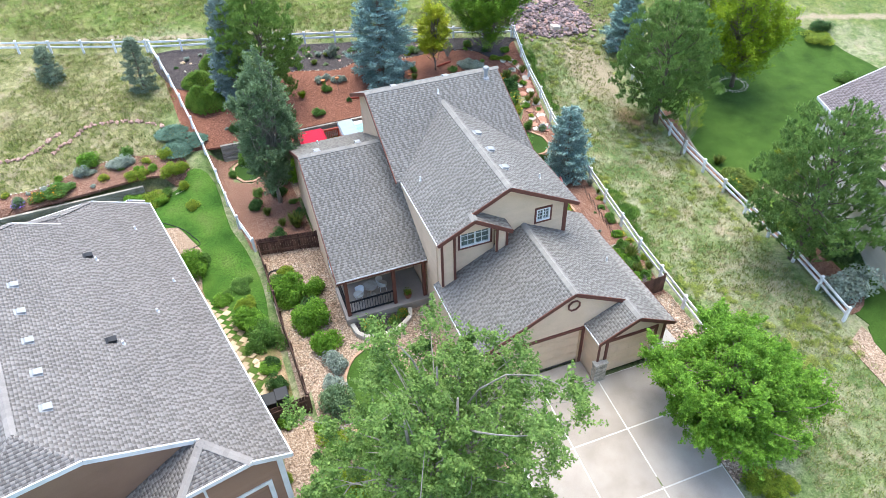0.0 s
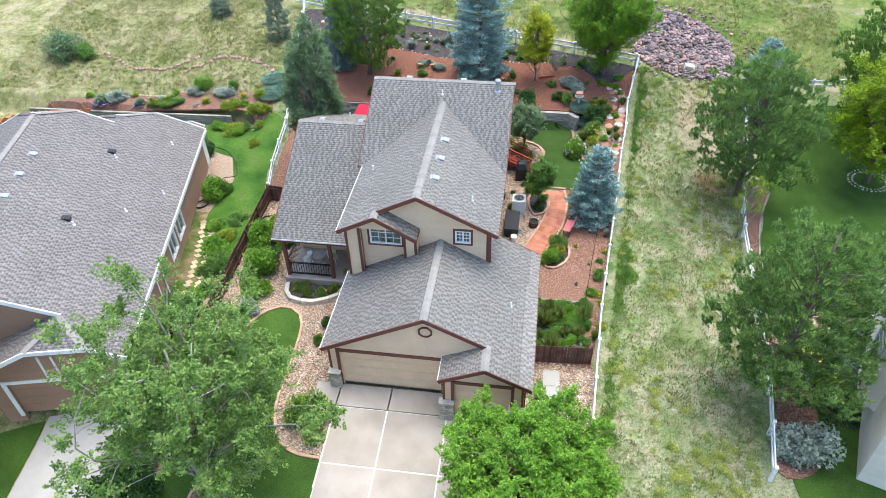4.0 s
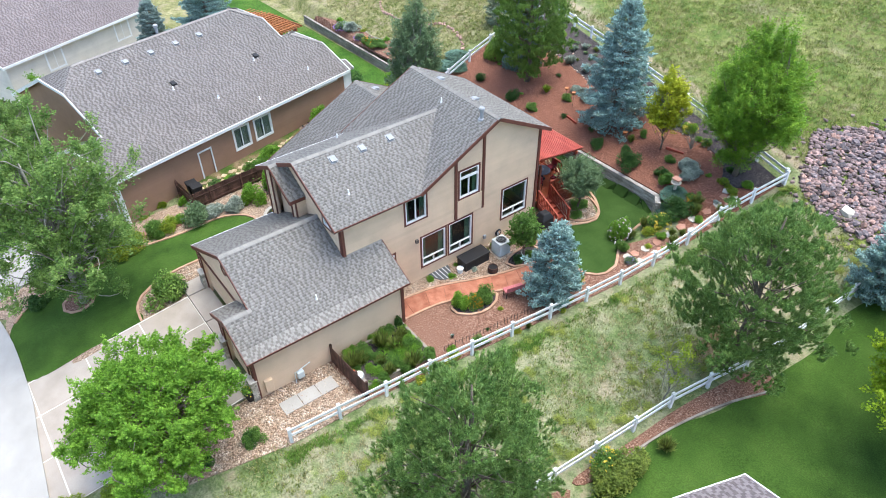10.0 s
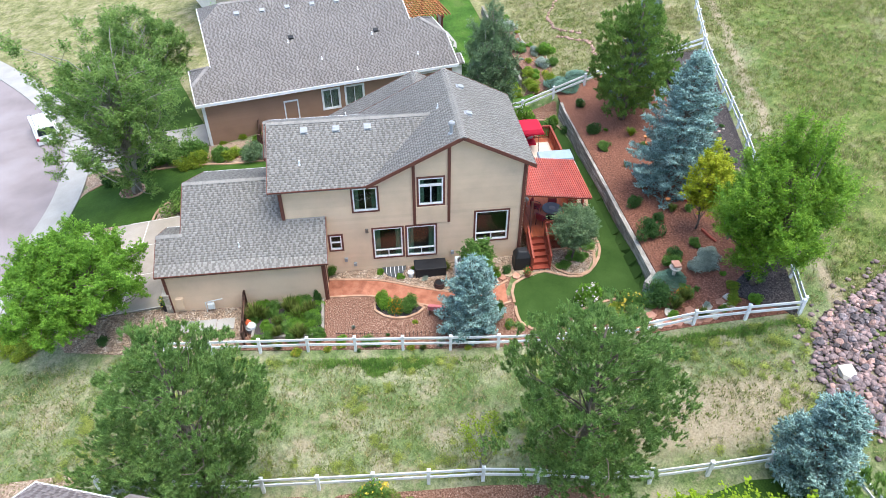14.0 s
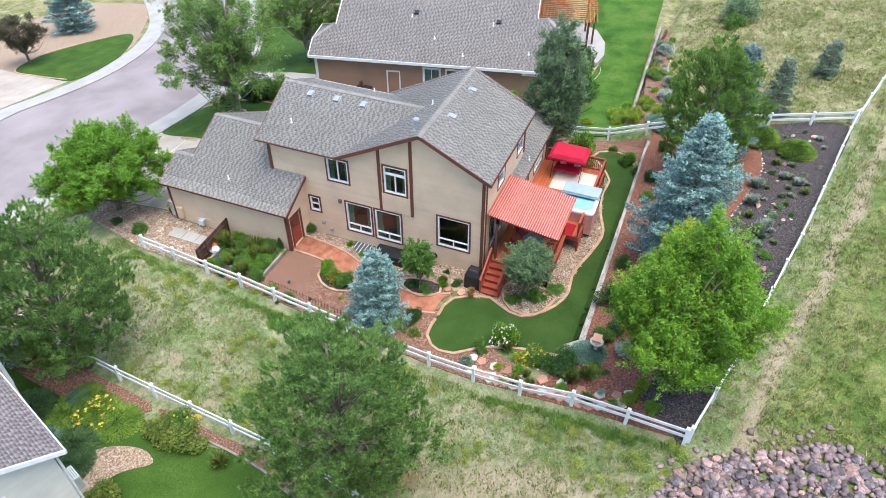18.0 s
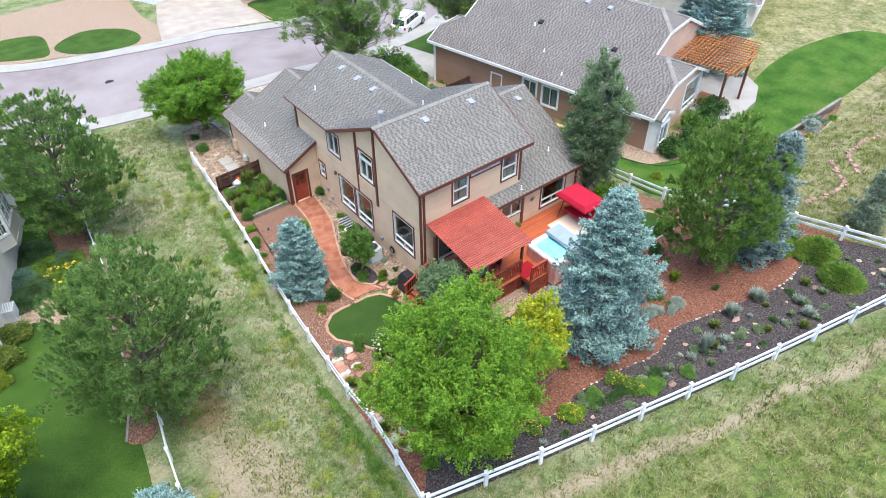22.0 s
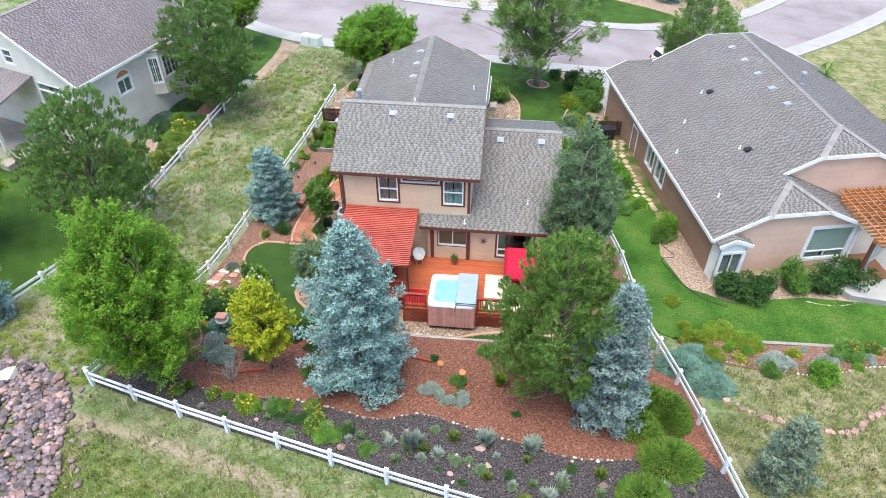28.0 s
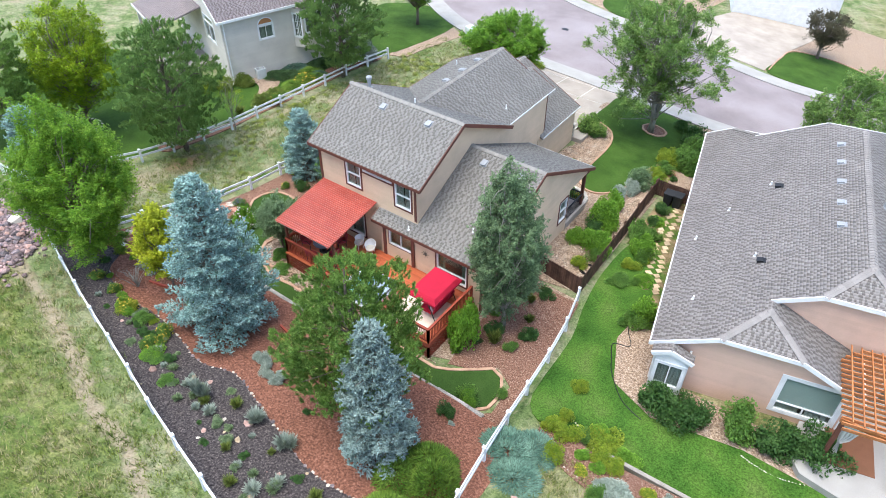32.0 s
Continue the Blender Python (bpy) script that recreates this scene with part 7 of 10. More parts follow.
for px_ in (4.5, 7.4, 10.3):
    Mesh().box(px_ - 0.1, 15.1, -0.2, px_ + 0.1, 15.3, 3.85).put("porch_post", CREAM, cream)
Mesh().box(3.8, 11.6, -0.2, 11.0, 16.0, 0.25).put("porch_floor", CONCRETE, cream)
Mesh().tube([(-0.1, 11.35, 4.8), (-0.1, 11.35, 0.0), (-0.4, 11.6, -0.2)], [0.05, 0.05, 0.05], 8).put("downspout", WHITE, cream)
FRAME = Matrix.Identity(4)
plain_house((-36.5, 10.0), 22.5, 14.0, 14.5, 2.4, 3.6, CREAM, SHINGLE_C, "grey-sided house with mauve shingles beyond the brown house", -1.5,
            [], [(3.0, 4.6, 0.3, 1.9, "slider")], 43)
FRAME = pose(-36.5, 10.0, 0, 0, 0, 22.5)
for y0 in (3.5, 10.5):
    window(bpy.data.objects["house.003"], (14.0, 0), (14.0, 14.5), y0, y0 + 1.5, 0.3, 1.9, "slider", WHITE, CURTAIN, 0.08)
FRAME = Matrix.Identity(4)
white_house = plain_house((2.3, -36.5), 19.5, 11.0, 11.0, -1.0, 3.0, WHITE, SHINGLE_B, "white house with panelled garage doors across the street", -5.6, [], [], 45)
FRAME = pose(2.3, -36.5, 0, 0, 0, 19.5)
for u0, u1 in ((0.6, 5.4), (6.2, 9.0)):
    gdoor = panel(white_house, "garage_door", (11.0, 11.0), (0, 11.0), u0, u1, -5.2, -2.9, 0.0, 0.04, WHITE)
    for k in range(4):
        cells = int((u1 - u0) / 0.6)
        for i in range(cells):
            w = (u1 - u0) / cells
            panel(gdoor, "door_panel", (11.0, 11.0), (0, 11.0), u0 + i * w + 0.06, u0 + (i + 1) * w - 0.06, -5.12 + k * 0.57, -4.68 + k * 0.57, 0.04, 0.06, WHITE)
FRAME = Matrix.Identity(4)
patch("far_driveway", [(1.3, -8.5), (12.8, -9.4), (11.0, -16.0), (8.8, -22.4), (-1.2, -25.9), (0.6, -17)], CONCRETE, 0.05, label="pale driveway across the street", category="driveway", step=1.0)
patch("far_lawn", curve([(0.9, -8.4), (-3.5, -8.4), (-8.5, -10.4), (-12.4, -13.6), (-10.5, -15.6), (-4.5, -17.8), (0.2, -16.6), (0.9, -12)], k=4), LAWN, 0.05, label="mown green lawn across the street", category="lawn", step=1.0)
patch("far_lawn", curve([(15.7, -10.9), (20, -12.6), (21.5, -16.5), (18, -19.5), (14.5, -17), (13.8, -13)], k=4), LAWN, 0.06, label="oval mown lawn across the street", category="lawn", step=1.0)
patch("far_lawn", curve([(23, -14.5), (28, -18.5), (27, -23), (22, -22), (21.8, -17.5)], k=4), LAWN, 0.06, label="mown lawn across the street", category="lawn", step=1.0)
patch("far_gravel", [(11.0, -9.6), (17, -11), (26, -15), (36, -24), (34, -32), (10, -32), (11.5, -20)], GRAVEL, 0.03, label="tan gravel yard across the street", category="gravel bed", step=1.0)
patch("far_gravel", [(2.0, -8.6), (-3, -8.6), (-9, -10.2), (-22, -19), (-20, -30), (0.4, -30), (1.5, -14)], GRAVEL, 0.02, label="tan gravel yard across the street", category="gravel bed", step=1.0)
edging("far_edging", curve([(0.95, -9), (0.9, -13), (0.2, -16.7), (-4.5, -17.9), (-10, -15.9)], False), CURB, label="tan-red cast lawn edging", category="edging")
patch("neighbour_driveway", [(-5.7, 16.0), (-1.5, 16.9), (0.3, 7.2), (-5.0, 5.6)], WALK, 0.06, label="pale concrete driveway of the brown house", category="driveway")
patch("neighbour_front_bed", [(-1.4, 17.0), (-1.0, 20.6), (0.4, 20.8), (1.6, 16), (0.9, 10.5), (2.2, 8.9), (0.3, 7.4)], GRAVEL, 0.035, label="river rock bed between the front yards", category="gravel bed")
patch("neighbour_front_lawn", [(-5.8, 15.8), (-5.1, 5.7), (-12, 2.8), (-20, -2), (-22, 10)], LAWN, 0.04, label="green front lawn of the brown house", category="lawn", step=1.0)
patch("east_front_lawn", curve([(28.0, 14.5), (28.5, 4.8), (33, 1.2), (38, 4), (36, 12), (31, 15)], k=4), LAWN, 0.05, label="mown front lawn of the cream house", category="lawn")
patch("corner_gravel", [(26.6, 14.8), (26.3, 6.2), (28.4, 5.0), (28.2, 15.5)], GRAVEL, 0.04, label="tan gravel strip beside the lawn", category="gravel bed")


# ---- the deck and what stands on it ----
DZ = 0.95
deck = thing("deck", 9.5, 39.4, 0.0, "orange-stained timber deck with red railings and lattice skirt", "deck")
y = 37.42
while y < 41.45:
    x1 = 14.75 if y < 40.65 else 11.1
    Mesh().box(4.0, y, DZ - 0.03, x1, y + 0.134, DZ).put("deck_board", DECK, deck)
    y += 0.14
for a, b in (((4.0, 41.45), (11.1, 41.45)), ((11.1, 40.65), (14.75, 40.65)), ((4.0, 37.5), (4.0, 41.45)), ((14.75, 38.45), (14.75, 40.65)), ((11.1, 40.65), (11.1, 41.45))):
    Mesh().beam((*a, DZ - 0.16), (*b, DZ - 0.16), 0.05, 0.26).put("rim_joist", REDWOOD, deck)


def lattice(a, b, z0, z1):
    a, b = Vector((*a, 0)), Vector((*b, 0))
    d = b - a
    L = d.length
    t = d / L
    o = Vector((t.y, -t.x, 0)) * 0.012
    m = Mesh()
    h = z1 - z0
    for sgn in (1, -1):
        s = -h
        while s < L + h:
            p, q = (s, z0), (s + h, z1)
            if sgn < 0:
                p, q = (s + h, z0), (s, z1)
            (u0, w0), (u1, w1) = p, q
            if u0 > u1:
                (u0, w0), (u1, w1) = (u1, w1), (u0, w0)
            c0, c1 = max(u0, 0), min(u1, L)
            if c1 - c0 > 0.03:
                f = lambda u: w0 + (w1 - w0) * (u - u0) / (u1 - u0)
                m.beam(a + t * c0 + Vector((0, 0, f(c0))) + o * sgn, a + t * c1 + Vector((0, 0, f(c1))) + o * sgn, 0.01, 0.035)
            s += 0.13
    m.put("lattice", REDWOOD, deck, "red diagonal lattice panel")
    for u in (0, L):
        p = a + t * u
        Mesh().box(p.x - 0.05, p.y - 0.05, z0 - 0.1, p.x + 0.05, p.y + 0.05, z1).put("skirt_post", REDWOOD, deck)


for a, b in (((4.0, 41.47), (5.7, 41.47)), ((5.7, 41.47), (7.3, 41.47)), ((9.85, 41.47), (11.1, 41.47)), ((11.1, 40.67), (13.0, 40.67)), ((13.0, 40.67), (14.77, 40.67)), ((14.77, 40.67), (14.77, 38.5)), ((4.0, 41.47), (4.0, 39.5)), ((4.0, 39.5), (4.0, 37.5))):
    lattice(a, b, -0.1, DZ - 0.28)


def railing(a, b, z=DZ, parent=None, slope=0.0):
    a, b = Vector((*a, z)), Vector((*b, z + slope))
    d = b - a
    n = max(1, round(d.length / 1.7))
    for i in range(n + 1):
        p = a + d * i / n
        Mesh().box(p.x - 0.045, p.y - 0.045, p.z - 0.3, p.x + 0.045, p.y + 0.045, p.z + 0.95).put("rail_post", REDWOOD, parent)
    Mesh().beam(a + Vector((0, 0, 0.97)), b + Vector((0, 0, 0.97)), 0.13, 0.035).put("top_rail", REDWOOD, parent)
    for h in (0.86, 0.1):
        Mesh().beam(a + Vector((0, 0, h)), b + Vector((0, 0, h)), 0.035, 0.08).put("rail", REDWOOD, parent)
    k = int(d.length / 0.125)
    for i in range(1, k):
        p = a + d * i / k
        Mesh().box(p.x - 0.017, p.y - 0.017, p.z + 0.1, p.x + 0.017, p.y + 0.017, p.z + 0.86).put("baluster", REDWOOD, parent)


railing((4.05, 41.4), (7.25, 41.4), parent=deck)
railing((9.95, 41.4), (11.05, 41.4), parent=deck)
railing((11.05, 40.6), (14.7, 40.6), parent=deck)
railing((14.7, 40.6), (14.7, 38.5), parent=deck)
railing((4.05, 41.4), (4.05, 37.6), parent=deck)
for i in range(5):
    x = 14.8 + i * 0.35
    z = DZ - 0.18 * (i + 1)
    Mesh().box(x, 37.42, z - 0.045, x + 0.37, 38.42, z).put("stair_tread", REDWOOD, deck)
    Mesh().box(x, 37.44, z - 0.04, x + 0.02, 38.4, z + 0.17).put("stair_riser", REDWOOD, deck)
for y in (37.4, 38.44):
    Mesh().prism([(14.76, y, DZ - 0.02), (16.6, y, -0.02), (16.6, y, -0.2), (14.76, y, DZ - 0.32)], (0, 0.04, 0)).put("stringer", REDWOOD, deck)
    for x, z in ((14.85, DZ - 0.1), (16.5, 0.0)):
        Mesh().box(x - 0.045, y - 0.025, z - 0.15, x + 0.045, y + 0.065, z + 0.95).put("rail_post", REDWOOD, deck)
    Mesh().beam((14.8, y + 0.02, DZ + 0.85), (16.6, y + 0.02, 0.93), 0.1, 0.04).put("top_rail", REDWOOD, deck)
    Mesh().beam((14.8, y + 0.02, DZ + 0.1), (16.6, y + 0.02, 0.2), 0.04, 0.07).put("rail", REDWOOD, deck)
    for i in range(1, 12):
        x, zz = 14.85 + i * 0.14, DZ + 0.1 - i * 0.14 * 0.5
        Mesh().box(x - 0.016, y, zz - 0.03, x + 0.016, y + 0.035, zz + 0.72).put("baluster", REDWOOD, deck)

pg = thing("pergola", 12.8, 39.1, DZ, "pergola with orange-red slatted roof over the dining corner", "pergola")
for x, y in ((14.62, 40.5), (11.0, 40.5), (14.62, 37.6)):
    Mesh().box(x - 0.06, y - 0.06, DZ, x + 0.06, y + 0.06, 3.4).put("post", TRIM, pg)


def pz(y):
    return 4.0 - (y - 37.15) * 0.145


for x in (10.95, 12.2, 13.45, 14.65):
    Mesh().beam((x, 37.1, pz(37.1) - 0.1), (x, 41.0, pz(41.0) - 0.1), 0.05, 0.14).put("rafter", REDWOOD, pg)
Mesh().beam((10.8, 40.5, pz(40.5) - 0.24), (14.8, 40.5, pz(40.5) - 0.24), 0.09, 0.18).put("beam", REDWOOD, pg)
# added sheet: its pale pink stands in for the bright gaps between slats
Mesh().prism([(10.85, 37.12, pz(37.12) - 0.035), (14.75, 37.12, pz(37.12) - 0.035), (14.75, 41.0, pz(41.0) - 0.035), (10.85, 41.0, pz(41.0) - 0.035)], (0, 0, 0.008)).put(
    "roof_sheet", plain("pale_pink_gap_backing", (0.6, 0.34, 0.31), 0.6), pg, "pale pink sheet added behind the slat gaps")
y = 37.12
while y < 41.02:
    f = Matrix.Translation((12.8, y, pz(y) + 0.02)) @ pose(0, 0, 0, -8, 0, 0)
    Mesh().box(-1.98, -0.038, -0.03, 1.98, 0.038, 0.03, f).put("slat", ORANGE_PANEL, pg)
    y += 0.128

tubx0, tubx1, tuby0, tuby1, tt = 7.35, 9.8, 39.65, 41.95, 1.8
tub = thing("hot_tub", 8.6, 40.8, 0.0, "hot tub with pink-brown wood cabinet and half-folded grey-blue cover", "hot tub")
TUBWOOD = material("pink_brown_tub_panel", [(0.56, 0.25, 0.21), (0.7, 0.36, 0.31)], 2.0, 0.6, 0.1, 30, fine=0.1, rnd=0.1)
n = 10
for k in range(n):
    x0 = tubx0 + 0.06 + (tubx1 - tubx0 - 0.12) * k / n
    Mesh().box(x0 + 0.004, tuby1 - 0.06, 0.2, x0 + (tubx1 - tubx0 - 0.12) / n - 0.004, tuby1 - 0.03, tt - 0.16).put("cabinet_board", TUBWOOD, tub)
for k in range(n):
    y0 = tuby0 + 0.06 + (tuby1 - tuby0 - 0.12) * k / n
    for x in (tubx0 + 0.03, tubx1 - 0.06):
        Mesh().box(x, y0 + 0.004, 0.2, x + 0.03, y0 + (tuby1 - tuby0 - 0.12) / n - 0.004, tt - 0.16).put("cabinet_board", TUBWOOD, tub)
Mesh().box(tubx0 + 0.07, tuby0 + 0.07, 0.1, tubx1 - 0.07, tuby1 - 0.07, 0.95).put("base", BLACK, tub)


def rounded(x0, x1, y0, y1, r, k=6):
    out = []
    for cx, cy, a0 in ((x1 - r, y1 - r, 0), (x0 + r, y1 - r, 90), (x0 + r, y0 + r, 180), (x1 - r, y0 + r, 270)):
        out += [(cx + r * math.cos(radians(a0 + 90 * i / k)), cy + r * math.sin(radians(a0 + 90 * i / k))) for i in range(k + 1)]
    return out


outer = rounded(tubx0, tubx1, tuby0, tuby1, 0.28)
inner = rounded(tubx0 + 0.24, tubx1 - 0.24, tuby0 + 0.24, tuby1 - 0.24, 0.4)
bottom = rounded(tubx0 + 0.5, tubx1 - 0.5, tuby0 + 0.5, tuby1 - 0.5, 0.3)
k = len(outer)
m = Mesh()
rings = [[(x, y, tt - 0.18) for x, y in outer], [(x, y, tt - 0.03) for x, y in outer], [(x, y, tt) for x, y in rounded(tubx0 + 0.04, tubx1 - 0.04, tuby0 + 0.04, tuby1 - 0.04, 0.26)],
         [(x, y, tt - 0.01) for x, y in inner], [(x, y, tt - 0.45) for x, y in rounded(tubx0 + 0.32, tubx1 - 0.32, tuby0 + 0.32, tuby1 - 0.32, 0.36)], [(x, y, tt - 0.75) for x, y in bottom]]
m.add([p for r in rings for p in r], [(i * k + j, i * k + (j + 1) % k, (i + 1) * k + (j + 1) % k, (i + 1) * k + j) for i in range(5) for j in range(k)] + [tuple(5 * k + j for j in range(k))])
m.put("shell", plain("white_acrylic", (0.75, 0.76, 0.76), 0.2), tub, "glossy white acrylic shell", soft=True)
WATER = material("turquoise_water", [(0.16, 0.55, 0.62), (0.28, 0.68, 0.74)], 2.0, 0.08, 0.2, 6.0, fine=0.1, spec=0.5)
Mesh().prism([(x, y, tt - 0.16) for x, y in rounded(tubx0 + 0.27, tubx1 - 0.27, tuby0 + 0.27, tuby1 - 0.27, 0.38)], (0, 0, 0.02)).put("water", WATER, tub, "clear turquoise water")
COVER = plain("grey_blue_vinyl", (0.29, 0.36, 0.42), 0.6)
Mesh().box(tubx0 - 0.02, tuby0 + 0.02, tt + 0.012, 8.4, tuby1 - 0.02, tt + 0.12).put("cover", COVER, tub, "folded grey-blue vinyl cover", bevel=0.03)
Mesh().box(tubx0 + 0.0, tuby0 + 0.05, tt + 0.125, 8.38, tuby1 - 0.05, tt + 0.21).put("cover_fold", COVER, tub, bevel=0.03)
Mesh().tube([(tubx0 - 0.06, tuby1 - 0.1, 1.2), (tubx0 - 0.1, tuby1 + 0.04, tt + 0.25), (8.3, tuby1 + 0.04, tt + 0.25), (8.4, tuby1 + 0.03, 1.4)], [0.02] * 4, 6).put("cover_lifter", DARK_METAL, tub)

red_mat = Mesh().box(10.05, 40.1, DZ + 0.004, 11.2, 41.1, DZ + 0.016).put("deck_mat", plain("crimson_mat", (0.33, 0.01, 0.02), 0.95), None)
tagged(red_mat, "crimson mat on the deck boards", "mat")
rug2 = Mesh().box(4.6, 38.55, DZ + 0.004, 7.0, 41.2, DZ + 0.016).put("outdoor_rug", BEIGE, None)
tagged(rug2, "beige outdoor rug under the swing seat", "rug")
Mesh().box(4.72, 38.68, DZ + 0.017, 6.88, 41.08, DZ + 0.02).put("inner_field", plain("pale_beige_weave", (0.68, 0.57, 0.47), 0.95, fine=0.1), rug2)

swing = thing("swing_seat", 5.2, 39.3, DZ, "crimson canopied swing seat with patterned cushions", "swing")
for y in (38.35, 40.2):
    for dx in (-0.75, 0.75):
        Mesh().tube([(5.2 + dx, y, DZ + 0.02), (5.2 + dx * 0.1, y, DZ + 1.6), (5.2, y, DZ + 1.68)], [0.025] * 3, 6).put("leg", DARK_METAL, swing)
Mesh().tube([(5.2, 38.3, DZ + 1.65), (5.2, 40.25, DZ + 1.65)], [0.025] * 2, 6).put("crossbar", DARK_METAL, swing)
Mesh().add([(4.35, 38.1, DZ + 1.62), (6.05, 38.1, DZ + 1.62), (6.05, 40.45, DZ + 1.62), (4.35, 40.45, DZ + 1.62), (4.5, 38.3, DZ + 1.85), (5.9, 38.3, DZ + 1.85), (5.9, 40.25, DZ + 1.85), (4.5, 40.25, DZ + 1.85)],
           [(3, 2, 1, 0), (4, 5, 6, 7), (0, 1, 5, 4), (1, 2, 6, 5), (2, 3, 7, 6), (3, 0, 4, 7)]).put("canopy", RED_CLOTH, swing, bevel=0.03)
Mesh().box(4.34, 38.09, DZ + 1.5, 6.06, 40.46, DZ + 1.62).put("valance", RED_CLOTH, swing)
Mesh().box(4.85, 38.45, DZ + 0.42, 5.6, 40.1, DZ + 0.56).put("seat", RED_CLOTH, swing, bevel=0.04)
Mesh().prism([(4.8, 38.45, DZ + 0.5), (4.68, 38.45, DZ + 0.52), (4.5, 38.45, DZ + 1.08), (4.62, 38.45, DZ + 1.1)], (0, 1.65, 0)).put("backrest", RED_CLOTH, swing, bevel=0.03)
for y in (38.7, 39.6):
    f = Matrix.Translation((4.95, y, DZ + 0.62)) @ pose(0, 0, 0, 0, -60, 10)
    Mesh().box(-0.2, 0.0, -0.06, 0.2, 0.4, 0.06, f).put("cushion", FLOWER_WHITE, swing, "pale patterned cushion", bevel=0.05)

CHAIRRED = plain("wine_red_cushion", (0.28, 0.035, 0.045), 0.85, fine=0.15)


def dining_chair():
    c = thing("patio_chair", 0, 0, 0, "dark metal patio chair with wine-red cushions", "chair", "chairs round the deck table")
    for x in (-0.24, 0.24):
        for y in (-0.24, 0.24):
            Mesh().tube([(x, y, 0.0), (x * 0.95, y * 0.95, 0.42)], [0.018, 0.018], 6).put("leg", DARK_METAL, c)
        Mesh().tube([(x, 0.24, 0.42), (x * 1.02, 0.1, 0.62), (x * 1.02, -0.22, 0.64)], [0.018] * 3, 6).put("armrest", DARK_METAL, c)
        Mesh().tube([(x * 0.9, -0.24, 0.4), (x * 0.9, -0.34, 0.95)], [0.018] * 2, 6).put("back_frame", DARK_METAL, c)
    Mesh().box(-0.25, -0.24, 0.42, 0.25, 0.25, 0.5).put("seat", CHAIRRED, c, bevel=0.03)
    Mesh().prism([(-0.23, -0.22, 0.5), (-0.23, -0.3, 0.5), (-0.23, -0.38, 0.95), (-0.23, -0.3, 0.97)], (0.46, 0, 0)).put("backrest", CHAIRRED, c, bevel=0.02)
    return c


chair = dining_chair()
spots = [(13.05 + 1.0 * math.cos(radians(a)), 39.3 + 1.0 * math.sin(radians(a)), a + 90) for a in (20, 95, 165, 235, 310)]
chair.matrix_basis = pose(spots[0][0], spots[0][1], DZ, 0, 0, spots[0][2])
for x, y, a in spots[1:]:
    copy_thing(chair, pose(x, y, DZ, 0, 0, a))
table = thing("fire_table", 13.05, 39.3, DZ, "round dark stone-topped patio table", "table")
Mesh().lathe((13.05, 39.3, DZ), [(0.3, 0.0), (0.32, 0.05), (0.2, 0.12), (0.2, 0.55), (0.36, 0.62)], 20).put("base", DARK_METAL, table)
Mesh().lathe((13.05, 39.3, DZ + 0.62), [(0.55, 0.0), (0.6, 0.02), (0.6, 0.05), (0.57, 0.07)], 28).put("tabletop", plain("slate_blue_tile", (0.14, 0.16, 0.19), 0.4, rnd=0.1), table)
Mesh().lathe((13.05, 39.3, DZ + 0.69), [(0.2, 0.0), (0.2, 0.02), (0.05, 0.03)], 20).put("centre_lid", METAL, table)


def wire_chair(x, y, a, z=DZ):
    c = thing("tub_chair", x, y, z, "white woven tub chair on the deck", "chair", "white chairs by the wall")
    c.matrix_basis = pose(x, y, z, 0, 0, a)
    global FRAME
    FRAME = pose(x, y, z, 0, 0, a)
    m = Mesh()
    vs, n = [], 14
    for i in range(n + 1):
        t = radians(-20 + 220 * i / n)
        h = 0.62 + 0.22 * math.sin(radians(180 * i / n))
        vs += [(0.27 * math.cos(t), 0.27 * math.sin(t), 0.4), (0.34 * math.cos(t), 0.34 * math.sin(t), h)]
    m.add(vs, [(2 * i, 2 * i + 2, 2 * i + 3, 2 * i + 1) for i in range(n)])
    ob = m.put("backrest", WHITE, c)
    s = ob.modifiers.new("thick", "SOLIDIFY")
    s.thickness = 0.025
    Mesh().lathe((0, 0, 0.36), [(0.25, 0.0), (0.28, 0.03), (0.28, 0.06), (0.24, 0.09)], 18).put("seat", plain("cream_cushion", (0.62, 0.58, 0.5), 0.9), c)
    for k in range(4):
        t = radians(45 + 90 * k)
        Mesh().tube([(0.2 * math.cos(t), 0.2 * math.sin(t), 0.38), (0.25 * math.cos(t), 0.25 * math.sin(t), 0.0)], [0.016] * 2, 6).put("leg", WHITE, c)
    FRAME = Matrix.Identity(4)
    return c


wire_chair(10.75, 37.95, 200)
wire_chair(11.6, 37.95, 160)


def flower_pot(x, y, z, r, h, leafm, label, mat=TERRACOTTA, fl=None, seed=1, tall=0.4):
    p = thing("flower_pot", x, y, z, label, "planter")
    Mesh().lathe((x, y, z), [(r * 0.7, 0), (r, h * 0.9), (r * 1.1, h * 0.9), (r * 1.1, h), (r * 0.9, h), (r * 0.85, h * 0.85)], 16).put("pot", mat, p)
    rng = np.random.default_rng(seed)
    u = rng.normal(size=(160, 3))
    u /= np.linalg.norm(u, axis=1)[:, None]
    u[:, 2] = np.abs(u[:, 2])
    pts = np.array((x, y, z + h)) + u * rng.uniform(0.3, 1, (160, 1)) * np.array((r * 1.4, r * 1.4, tall))
    v, f = leaf_quads(pts, 0.1, rng)
    under(new("foliage", fast_mesh("foliage", v, f, leafm)), p)
    if fl:
        v, f = leaf_quads(pts[:40] + np.array((0, 0, 0.06)), 0.07, rng, 2.0, 1.0)
        under(new("blossom", fast_mesh("blossom", v, f, fl)), p)
    return p


